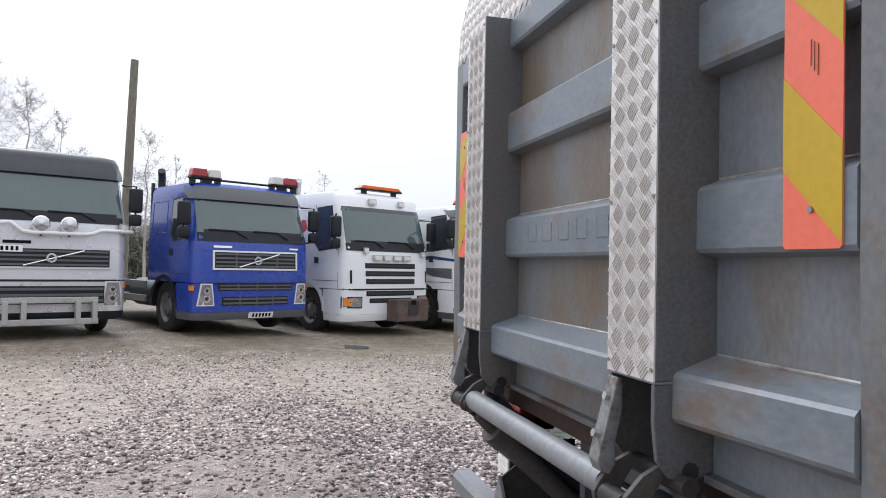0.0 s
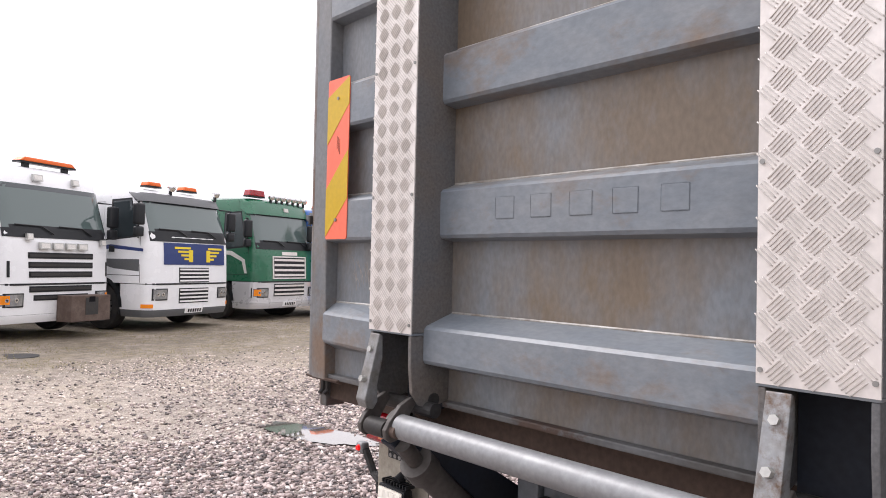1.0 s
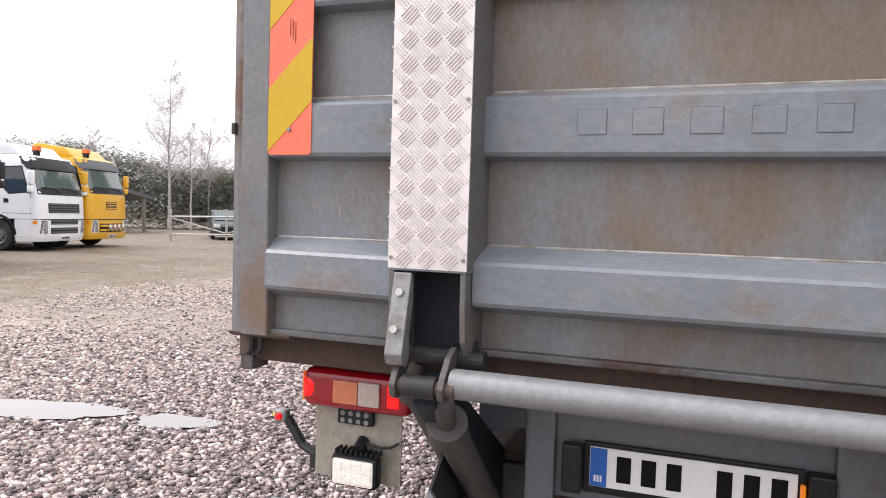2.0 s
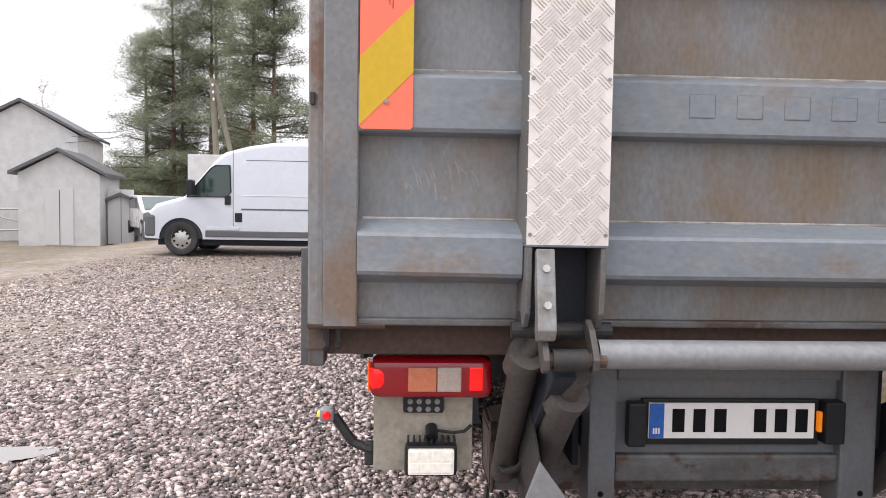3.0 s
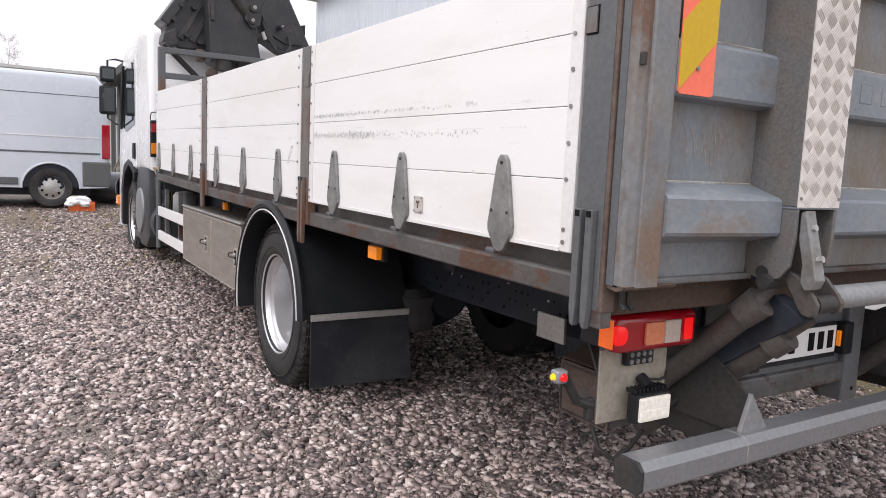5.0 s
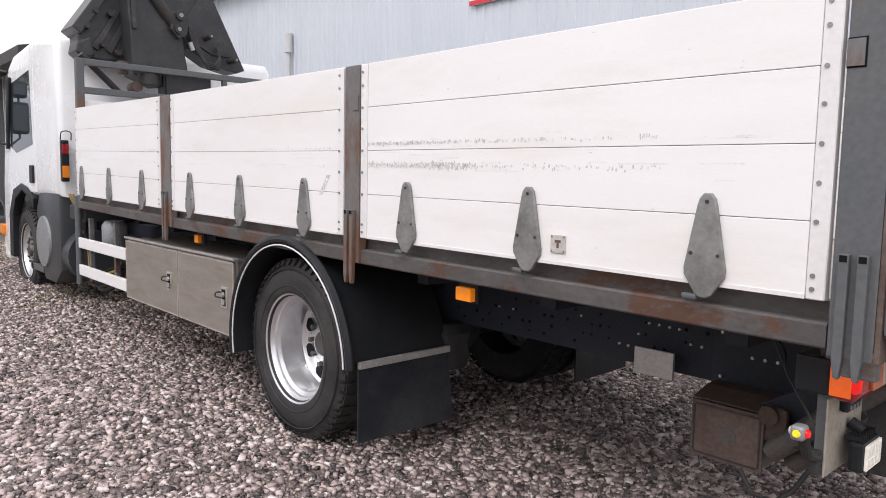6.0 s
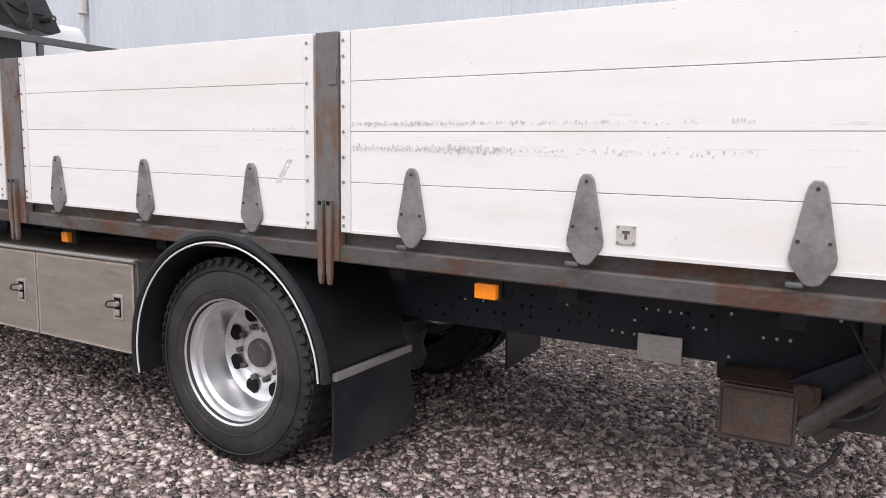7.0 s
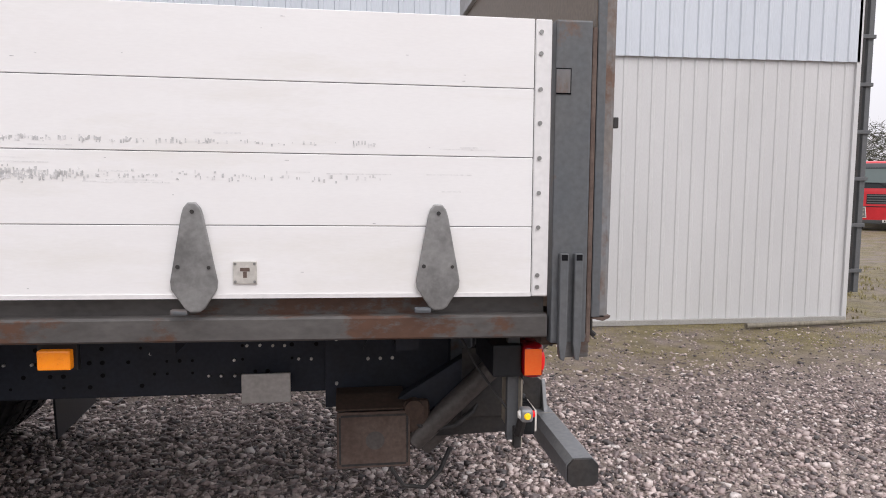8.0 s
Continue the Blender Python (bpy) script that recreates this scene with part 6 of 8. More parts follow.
# ---- the row of parked lorries ----
class Cab:
    """The front skin of a forward-control cab: rounded corners in plan, raked screen, nose towards -y."""
    def __init__(self, H, sill, top, W=1.24, R=0.24, rake=0.27):
        self.W, self.R, self.H = W, R, H
        self.prof = [(0.3, 0.03, W - 0.02), (0.42, -0.02, W), (1.0, -0.03, W), (sill - 0.25, 0.0, W), (sill, 0.03, W - 0.005), (top, 0.03 + rake, W - 0.05), (H - 0.16, 0.07 + rake, W - 0.06), (H - 0.05, 0.16 + rake, W - 0.1), (H, 0.36 + rake, W - 0.22)]

    def at(self, z):
        p = self.prof
        for (z0, f0, w0), (z1, f1, w1) in zip(p, p[1:]):
            if z <= z1:
                k = min(1, max(0, (z - z0) / (z1 - z0)))
                return f0 + (f1 - f0) * k, w0 + (w1 - w0) * k
        return p[-1][1:]

    def front(self, x, z, off=0.0):
        f, w = self.at(z)
        x = max(-w, min(w, x))
        e = max(0.0, abs(x) - (w - self.R)) / self.R
        return Vector((x + (off * e * (1 if x > 0 else -1)), f + 0.05 * (x / w) ** 2 + self.R * (1 - math.sqrt(max(0.0, 1 - e * e))) - off * math.sqrt(max(0.02, 1 - e * e)), z))

    def ring(self, z, back):
        f, w = self.at(z)
        xs = [-w + self.R * (1 - math.cos(radians(a))) for a in (0, 15, 30, 45, 60, 75)]
        xs = xs + [-0.6, -0.3, 0, 0.3, 0.6] + [-x for x in xs[::-1]]
        return [Vector((-w, back, z))] + [self.front(x, z) for x in xs] + [Vector((w, back, z))]

    def shell(self, z0, z1, back):
        bm = B()
        zs = sorted({z0, z1} | {p[0] for p in self.prof if z0 < p[0] < z1})
        rows = [[bm.verts.new(v) for v in self.ring(z, back - (0.12 if z > self.H - 0.02 else 0))] for z in zs]
        n = len(rows[0])
        for p, q in zip(rows, rows[1:]):
            for i in range(n):
                bm.faces.new((p[i], p[(i + 1) % n], q[(i + 1) % n], q[i]))
        bm.faces.new(rows[0])
        bm.faces.new(rows[-1])
        return bm

    def patch(self, x0, x1, z0, z1, off, thick=0.012, slant=0.0):
        """A slab that follows the skin; slant narrows its upper edge at both ends."""
        bm = B()
        nx, nz = max(2, int(abs(x1 - x0) / 0.1)), max(1, int((z1 - z0) / 0.16))
        lay = []
        for d in (off, off - thick):
            g = []
            for j in range(nz + 1):
                v = j / nz
                a, b = x0 + slant * v, x1 - slant * v
                g.append([bm.verts.new(self.front(a + (b - a) * i / nx, z0 + (z1 - z0) * v, d)) for i in range(nx + 1)])
            lay.append(g)
        for g in lay:
            for j in range(nz):
                for i in range(nx):
                    bm.faces.new((g[j][i], g[j][i + 1], g[j + 1][i + 1], g[j + 1][i]))
        A, C = lay
        for j in range(nz):
            for i in (0, nx):
                bm.faces.new((A[j][i], A[j + 1][i], C[j + 1][i], C[j][i]))
        for i in range(nx):
            for j in (0, nz):
                bm.faces.new((A[j][i], A[j][i + 1], C[j][i + 1], C[j][i]))
        return bm


def lorry(kind, paint, label, x, y, heading, o):
    """A forward-control lorry; the corner of its nose stands at (x, y)."""
    t = tagged(new("parked_truck"), label, "truck", "row of parked trucks")
    H, wr = o.get("roof", 3.0), 0.5
    sill, top, cl = o.get("sill", 1.85), o.get("top", H - 0.34), o.get("cab", 2.2)
    C = Cab(H, sill, top)
    W = C.W
    cb = part("cab", C.shell(1.0, H, cl), paint, t, smooth=True)
    part("bumper", C.shell(0.46, 0.985, 0.8), o.get("bumper", paint), t, smooth=True)
    part("lower_bumper", C.shell(0.31, 0.455, 0.78), o.get("lip", "plastic_grey"), t, smooth=True)
    part("bumper_gap", C.patch(-W + 0.03, W - 0.03, 0.975, 1.01, 0.004), "plastic", t)
    # glazing with its black cowl and wipers
    part("windscreen", C.patch(-W + 0.1, W - 0.1, sill + 0.1, top, 0.008, slant=0.03), o.get("glass", "glass_pale"), t, smooth=True)
    # dark strip painting the darker reflection along the top of the screen
    part("dark_top_band", C.patch(-W + 0.11, W - 0.11, top - 0.09, top - 0.004, 0.0095, slant=0.03), "glass", t, smooth=True)
    part("screen_cowl", C.patch(-W + 0.09, W - 0.09, sill - o.get("cowl", 0.06), sill + 0.1, 0.01), "plastic", t, smooth=True)
    for sx in (-0.55, 0.35):
        part("wiper", pipe(B(), [C.front(sx + 0.35, sill + 0.02, 0.03), C.front(sx + 0.12, sill + 0.15, 0.035), C.front(sx - 0.4, sill + 0.16, 0.035)], 0.013, 6), "plastic", t)
    part("instrument_shelf", C.patch(-W + 0.2, W - 0.2, sill + 0.1, sill + 0.16, 0.0095), "plastic", t)
    for sx in (-1, 1):
        def side(pts, off, thick=0.006):
            bm = B()
            prism(bm, pts, "x", 0, 1, f=lambda p: Vector((sx * (C.at(p.z)[1] + off - thick * (1 - p.x)), p.y, p.z)))
            return bm
        part("side_window", side([(0.38, sill + 0.02), (0.98, sill - 0.04), (1.12, sill + 0.1), (1.12, top - 0.05), (0.62, top - 0.02)], 0.004), "glass", t)
        part("window_rubber", side([(0.34, sill - 0.02), (1.0, sill - 0.08), (1.16, sill + 0.08), (1.16, top - 0.01), (0.6, top + 0.02)], 0.002), "plastic", t)
        for pts in ([(1.2, 1.02), (1.212, 1.02), (1.212, top + 0.05), (1.2, top + 0.05)], [(0.27, 1.02), (0.28, 1.02), (0.3, sill), (0.29, sill)], [(0.28, 1.16), (1.2, 1.16), (1.2, 1.172), (0.28, 1.172)]):
            part("door_seam", side(pts, 0.002), "plastic", t)
        for a, b in ((0, 1), (1, 2), (2, 3), (3, 0)):
            q = [(1.36, sill + 0.1), (cl - 0.12, sill + 0.1), (cl - 0.12, top - 0.05), (1.36, top - 0.05)]
            if cl > 1.9:
                part("panel_line", pipe(B(), [Vector((sx * (C.at(p[1])[1] + 0.001), p[0], p[1])) for p in (q[a], q[b])], 0.008, 6), paint, t)
        part("door_handle", side([(1.0, sill - 0.34), (1.15, sill - 0.34), (1.15, sill - 0.2), (1.0, sill - 0.22)], 0.012, 0.02), "plastic", t)
        mm = o.get("mirror", "plastic")
        mr = part("mirror", box(B(), *sorted((sx * (W + 0.03), sx * (W + 0.26))), 0.12, 0.26, sill + 0.22, sill + 0.66, 0.05, 3), mm, t, smooth=True)
        part("lower_mirror", box(B(), *sorted((sx * (W + 0.04), sx * (W + 0.25))), 0.13, 0.26, sill - 0.02, sill + 0.19, 0.05, 3), mm, mr, smooth=True)
        part("mirror_arm", pipe(B(), [(sx * (W - 0.03), 0.42, sill + 0.72), (sx * (W + 0.15), 0.2, sill + 0.7), (sx * (W + 0.15), 0.2, sill), (sx * (W - 0.01), 0.36, sill - 0.03)], 0.02, 6), "plastic", mr)
        # headlamps in the bumper's corners
        a, b, z0, z1, sl = o.get("lamp", (0.84, 1.14, 0.56, 0.96, 0.05))
        hl = part("headlight", C.patch(*sorted((sx * a, sx * b)), z0, z1, 0.014, 0.03, sl), "headlamp", t, "clear headlamp")
        part("lamp_frame", C.patch(*sorted((sx * (a - 0.025), sx * (b + 0.025))), z0 - 0.025, z1 + 0.02, 0.007, 0.02, sl), o.get("lamp_frame", "board_trim"), hl)
        mid = (a + b) / 2
        rr = min(0.075, (z1 - z0) * 0.2)
        for f, q in ((0.3, 1.0), (0.7, 0.85)):
            zz = z0 + (z1 - z0) * f if z1 - z0 > b - a else (z0 + z1) / 2
            xx = sx * (mid if z1 - z0 > b - a else a + (b - a) * f)
            part("reflector", tube(B(), C.front(xx, zz, 0.012), C.front(xx, zz, 0.019), rr * q, seg=18), "chrome", hl, smooth=False)
            part("bulb_eye", tube(B(), C.front(xx, zz, 0.0192), C.front(xx, zz, 0.021), rr * q * 0.5, seg=14), "dark_steel", hl)
        ia, ib, iz0, iz1 = o.get("indicator", (1.19, 1.235, 0.86, 0.95))
        part("indicator", C.patch(*sorted((sx * ia, sx * ib)), iz0, iz1, 0.02, 0.02), "lens_amber", t)
        part("step_panel", box(B(), *sorted((sx * (W - 0.3), sx * (W - 0.01))), 0.55, 0.86, 0.33, 0.98, 0.03), o.get("skirt", "plastic"), t)
        part("wheel_arch", lathe_arch(sx, W, wr), o.get("arch", "plastic"), t)
        for pts, mt in o.get("side_patch", ()):
            part("side_stripe", side(pts, 0.0035, 0.003), mt, t)
        for q in o.get("side_boxes", ()):
            part("side_vent", side([(q[0], q[2]), (q[1], q[2]), (q[1], q[3]), (q[0], q[3])], 0.006), "plastic", t)
    # grilles and other pieces of the nose
    for gx, z0, z1, n, frame in o.get("grilles", ()):
        gr = part("grille", C.patch(-gx, gx, z0, z1, 0.008, 0.03), "plastic", t, "dark slatted grille")
        for k in range(n):
            z = z0 + (k + 0.5) * (z1 - z0) / n
            part("slat", C.patch(-gx + 0.02, gx - 0.02, z - (z1 - z0) / n * 0.22, z + (z1 - z0) / n * 0.22, 0.022, 0.014), o.get("slat", "plastic_grey"), gr)
        for k in range(o.get("uprights", 0)):
            xx = -gx + 2 * gx * (k + 1) / (o["uprights"] + 1)
            part("upright", C.patch(xx - 0.012, xx + 0.012, z0, z1, 0.02, 0.012), "plastic_grey", gr)
        if frame:
            for a, b, c, d in ((-gx - 0.035, gx + 0.035, z1, z1 + 0.032), (-gx - 0.035, gx + 0.035, z0 - 0.032, z0), (-gx - 0.035, -gx, z0, z1), (gx, gx + 0.035, z0, z1)):
                part("grille_frame", C.patch(a, b, c, d, 0.022, 0.022), frame, gr)
            if kind == "bar":
                part("badge_bar", pipe(B(), [C.front(-gx * 0.45, z0 + 0.02, 0.035), C.front(gx * 0.55, z1 - 0.02, 0.035)], 0.016, 8), "chrome", gr)
                part("badge_ring", lathe(B(), [(0.05, -0.012), (0.08, -0.012), (0.08, 0.012), (0.05, 0.012), (0.05, -0.012)], C.front(0, (z0 + z1) / 2, 0.04), (0, 1, 0), 20), "chrome", gr)
    if kind == "ring":
        part("badge_ring", lathe(B(), [(0.13, -0.01), (0.16, -0.01), (0.16, 0.01), (0.13, 0.01), (0.13, -0.01)], C.front(0, 1.22, 0.04), (0, 1, 0), 24), "chrome", t)
        for k in range(3):
            p = C.front(0, 1.22, 0.04)
            part("badge_spoke", tube(B(), p, p + Vector((math.sin(k * math.tau / 3) * 0.14, 0, math.cos(k * math.tau / 3) * 0.14)), 0.01, seg=6), "chrome", t)
    for nm, x0, x1, z0, z1, mt in o.get("marks", ()):
        part(nm, C.patch(x0, x1, z0, z1, 0.012 if nm != "badge_word" else 0.016), mt, t)
    px, pz = o.get("plate", (0.0, 0.36))
    pl = part("number_plate", C.patch(px - 0.26, px + 0.26, pz, pz + 0.11, 0.032, 0.02), "plate_white", t)
    for k in range(6):
        part("character_bar", C.patch(px - 0.19 + k * 0.07, px - 0.15 + k * 0.07, pz + 0.02, pz + 0.09, 0.036, 0.003), "ink", pl)
    # visor, roof lamps, extras
    if o.get("visor"):
        bm = B()
        ff = [C.front(x_, top - 0.05, 0.06) for x_ in (-1.16, -1.05, -0.8, -0.4, 0, 0.4, 0.8, 1.05, 1.16)]
        uu = [C.front(v.x * 0.99, top + 0.1, 0.05) for v in ff]
        hh = [C.front(v.x * 0.97, H - 0.1, 0.02) for v in ff]
        rows = [[bm.verts.new(v) for v in r] for r in (ff, uu, hh)] + [[bm.verts.new(v + Vector((0, 0.05, 0))) for v in r] for r in (hh, ff)]
        for p, q in zip(rows, rows[1:] + rows[:1]):
            for i in range(8):
                bm.faces.new((p[i], p[i + 1], q[i + 1], q[i]))
        part("sun_visor", bm, o["visor"], t, smooth=True)
    if o.get("roof_paint"):
        part("roof_cap", C.shell(H - 0.3, H, cl + 0.02), o["roof_paint"], t, smooth=True).matrix_basis = Matrix.Translation((0, -0.012, 0.012))
    if o.get("spoiler"):
        bm = B()
        prism(bm, [(0.75, H - 0.03), (1.1, H + 0.3), (cl - 0.2, H + 0.42), (cl, H + 0.38), (cl, H - 0.03)], "x", -W + 0.14, W - 0.14, 0.06)
        part("roof_spoiler", bm, o["spoiler"], t, smooth=True)
    by = 0.12 + C.at(H - 0.05)[0]
    if o.get("light_bar"):
        part("light_bar", pipe(B(), [(-W + 0.08, by, H + 0.045), (W - 0.08, by, H + 0.045)], 0.022, 8), "plastic", t)
        for sx in (-0.8, 0.8):
            part("bar_foot", box(B(), sx - 0.05, sx + 0.05, by - 0.04, by + 0.06, H - 0.06, H + 0.05, 0.01), "plastic", t)
    for bx, bw, mt, up in o.get("beacons", ()):
        k = 0.04 if bx * (bw - 0.16) < 0 else 0
        bc = part("beacon", box(B(), bx - bw, bx + bw, by - 0.1, by + 0.1, H + up, H + up + o.get("beacon_h", 0.15), 0.02, f=lambda p: Vector((bx + (p.x - bx) * (1 - 0.16 * (p.z > H + up + 0.05)), p.y, p.z))), mt, t)
        part("beacon_base", box(B(), bx - bw - 0.012, bx + bw + 0.012, by - 0.09, by + 0.09, H + up - 0.035, H + up, 0.006), "plastic", bc)
        if up > 0.07:
            for sx in (-0.7, 0.7):
                part("beacon_foot", box(B(), bx + sx * bw - 0.05, bx + sx * bw + 0.05, by - 0.05, by + 0.05, H - 0.08, H + up - 0.03, 0.01), "plastic", bc)
    n = o.get("spots", 0)
    for k in range(n):
        sx = o.get("spot_x", (-0.5, 0.95))
        xx = sx[0] + (sx[1] - sx[0]) * k / max(1, n - 1)
        part("spot_lamp", lathe(B(), [(0.001, 0.11), (0.06, 0.1), (0.1, 0.02), (0.1, -0.01), (0.085, -0.02), (0.001, -0.035)], (xx, by - 0.2, H + 0.07), (0, 1, 0), 16), "chrome", t, smooth=True)
        part("lamp_foot", box(B(), xx - 0.02, xx + 0.02, by - 0.18, by - 0.12, H - 0.12, H + 0.0), "plastic", t)
    for sx, sz, sr in o.get("bar_lamps", ()):
        lp = part("spot_lamp", lathe(B(), [(0.001, 0.1), (sr * 0.8, 0.08), (sr * 1.15, 0.0), (sr, -0.02), (0.001, -0.035)], C.front(sx, sz, 0.14), (0, 1, 0), 18), "chrome", t, smooth=True)
        part("lamp_foot", tube(B(), C.front(sx, sz - sr * 1.7, 0.12), C.front(sx, sz - sr, 0.12), 0.02, seg=8), "plastic", lp)
    for sx, sz, w_, h_ in o.get("square_lamps", ()):
        lp = part("auxiliary_lamp", C.patch(sx - w_, sx + w_, sz - h_, sz + h_, 0.075, 0.05), "zinc", t)
        part("lens", C.patch(sx - w_ * 0.8, sx + w_ * 0.8, sz - h_ * 0.7, sz + h_ * 0.7, 0.079, 0.004), "lens_clear", lp)
    if o.get("bull_bar"):
        z = sill - 0.22
        part("bull_bar", pipe(B(), [C.front(a, z + b, 0.12) for a, b in ((-1.22, 0), (-0.9, 0.02), (-0.78, 0.14), (-0.62, 0.16), (-0.45, 0.02), (-0.3, 0), (0.3, 0), (0.5, 0.0), (0.62, 0.02), (0.75, 0.08), (0.95, 0.08), (1.22, 0.08))], 0.035, 10), "board_trim", t, smooth=True)
    if o.get("plough"):
        pp = part("plough_plate", box(B(), -0.72, 0.72, -0.16, -0.1, 0.62, 0.72, 0.01), "zinc", t, "galvanised front mounting plate")
        for sx in (-0.66, -0.4, 0.4, 0.66):
            part("plate_rib", box(B(), sx - 0.04, sx + 0.04, -0.22, -0.09, 0.28, 0.66, 0.01), "zinc", pp)
        part("plate_foot", box(B(), -0.72, 0.72, -0.2, -0.1, 0.26, 0.36, 0.01), "zinc", pp)
    if o.get("hitch"):
        hp = part("hitch_box", box(B(), -0.12, 0.8, -0.38, -0.03, 0.3, 0.78, 0.012), "rust", t, "rusty brown mounting box")
        part("hitch_plate", box(B(), 0.2, 0.5, -0.386, -0.381, 0.42, 0.74, 0.002), "dark_steel", hp)
        part("hitch_notch", box(B(), 0.28, 0.42, -0.389, -0.3865, 0.66, 0.76), "ink", hp)
    if o.get("panel"):
        a, b, z0, z1 = o["panel"]
        pn = part("nose_panel", C.patch(a, b, z0, z1, 0.012), "navy", t, "navy panel with yellow wing emblems")
        for c, sg in ((-0.12, -1), (0.42, 1)):
            for k in range(4):
                zz = z0 + (z1 - z0) * (0.78 - 0.17 * k)
                part("wing_mark", C.patch(*sorted((c, c + sg * (0.46 - 0.09 * k))), zz - 0.022, zz + 0.022, 0.0155, 0.003), "logo_yellow", pn)
            part("wing_mark", C.patch(*sorted((c - sg * 0.06, c + sg * 0.06)), z0 + 0.06, z0 + (z1 - z0) * 0.7, 0.0165, 0.003), "logo_yellow", pn)
    if o.get("exhaust"):
        mt = "dark_steel" if o["exhaust"] == 1 else "zinc"
        e = part("exhaust_stack", pipe(B(), [(-0.95, cl + 0.15, 1.2), (-0.95, cl + 0.15, H + 0.05), (-0.97, cl + 0.1, H + 0.2), (-1.03, cl - 0.02, H + 0.32)], 0.075, 12), mt, t, smooth=True)
        for v in (-1.15, -0.75):
            part("rear_frame", box(B(), v - 0.03, v + 0.03, cl + 0.06, cl + 0.12, 1.0, H + 0.06), "dark_steel", e)
    # chassis, wheels, body behind
    L = o.get("length", 7.5)
    for sx in (-0.42, 0.42):
        part("chassis_rail", box(B(), sx - 0.05, sx + 0.05, 0.6, L, 0.62, 0.92), "chassis", t)
    part("axle_housing", tube(B(), (-1.0, 1.38, wr), (1.0, 1.38, wr), 0.09), "chassis", t, smooth=True)
    part("underbody", box(B(), -1.02, 1.02, 0.7, L - 0.2, 0.5, 0.6), "chassis", t)
    part("engine", box(B(), -0.5, 0.5, 0.5, 2.0, 0.42, 0.98, 0.04), "chassis", t)
    for ay in (1.38, L - 1.6):
        for sx in (-1, 1):
            lorry_wheel(t, sx, ay, wr)
    if o.get("body"):
        z0, z1, mt = o["body"]
        part("load_body", box(B(), -1.24, 1.24, cl + 0.25, L, z0, z1, 0.03), mt, t)
        part("body_lip", box(B(), -1.26, 1.26, cl + 0.22, cl + 0.3, z0, z1 + 0.1, 0.01), mt, t)
    for z in (0.55, 0.85):
        part("side_guard", box(B(), -1.22, -1.17, 2.4, L - 2.4, z, z + 0.13, 0.01), "zinc", t)
    part("fuel_tank", tube(B(), (-0.85, 2.3, 0.72), (-0.85, 3.5, 0.72), 0.3, seg=16), "plastic_grey", t, smooth=True)
    t.matrix_basis = pose(x, y, gz(x, y), 0, 0, heading) @ pose(1.24, 0.05, 0)
    return t


def lathe_arch(sx, W, wr):
    """The flare round the front wheel."""
    bm = B()
    pts = []
    for i in range(13):
        a = radians(i * 180 / 12)
        pts.append((1.38 - math.cos(a) * (wr + 0.06), wr + math.sin(a) * (wr + 0.06)))
    outer = [(1.38 + (p[0] - 1.38) * 1.14, wr + (p[1] - wr) * 1.14) for p in pts]
    poly = pts + outer[::-1]
    x0, x1 = sorted((sx * (W - 0.35), sx * (W + 0.012)))
    rows = [[bm.verts.new((xx, p[0], p[1])) for p in poly] for xx in (x0, x1)]
    n = len(pts)
    for k in (0, 1):
        for i in range(n - 1):
            bm.faces.new((rows[k][i], rows[k][i + 1], rows[k][2 * n - 2 - i], rows[k][2 * n - 1 - i]))
    m = len(poly)
    for i in range(m):
        bm.faces.new((rows[0][i], rows[0][(i + 1) % m], rows[1][(i + 1) % m], rows[1][i]))
    return bm


def lorry_wheel(t, sx, ay, r):
    c = (sx * 1.06, ay, r)
    ty = part("tyre", lathe(B(), [(r * 0.58, -0.14), (r * 0.93, -0.14), (r, -0.09), (r, 0.09), (r * 0.94, 0.13), (r * 0.64, 0.145), (r * 0.58, 0.12)], c, (sx, 0, 0), 28), "rubber", t, smooth=True)
    rm = part("rim", lathe(B(), [(r * 0.6, 0.125), (r * 0.57, 0.1), (r * 0.5, 0.06), (r * 0.44, 0.05), (r * 0.34, 0.05), (r * 0.3, 0.1), (r * 0.16, 0.12), (r * 0.001, 0.13)], c, (sx, 0, 0), 28), "hinge", ty, smooth=True)
    bm = B()
    for k in range(10):
        a = k * math.tau / 10
        p = Vector((sx * (1.06 + 0.052), ay + math.cos(a) * r * 0.4, r + math.sin(a) * r * 0.4))
        tube(bm, p, p + Vector((sx * 0.003, 0, 0)), r * 0.05, seg=8)
    tagged(part("vent_hole", bm, "ink", rm), kind="stuff")


LAMP_WIDE = (0.82, 1.2, 0.62, 0.82, 0.0)
lorry("bar", "silver_paint", "silver-grey truck with dark roof and galvanised front plate", -4.64, 12.74, 24.7,
      dict(roof=3.22, sill=2.0, top=2.84, cowl=0.02, roof_paint="dark_paint", visor="dark_paint", grilles=((0.92, 1.22, 1.52, 4, "silver_paint"), (0.85, 0.6, 0.9, 3, None)), bull_bar=True, bar_lamps=((-0.18, 1.93, 0.12), (0.24, 1.93, 0.12)), plough=True, lip="plastic", plate=(-0.68, 1.46), square_lamps=((1.13, 1.93, 0.07, 0.07),), marks=(("badge_word", -0.7, -0.3, 1.6, 1.65, "ink"),), body=(1.1, 2.3, "dark_paint")))
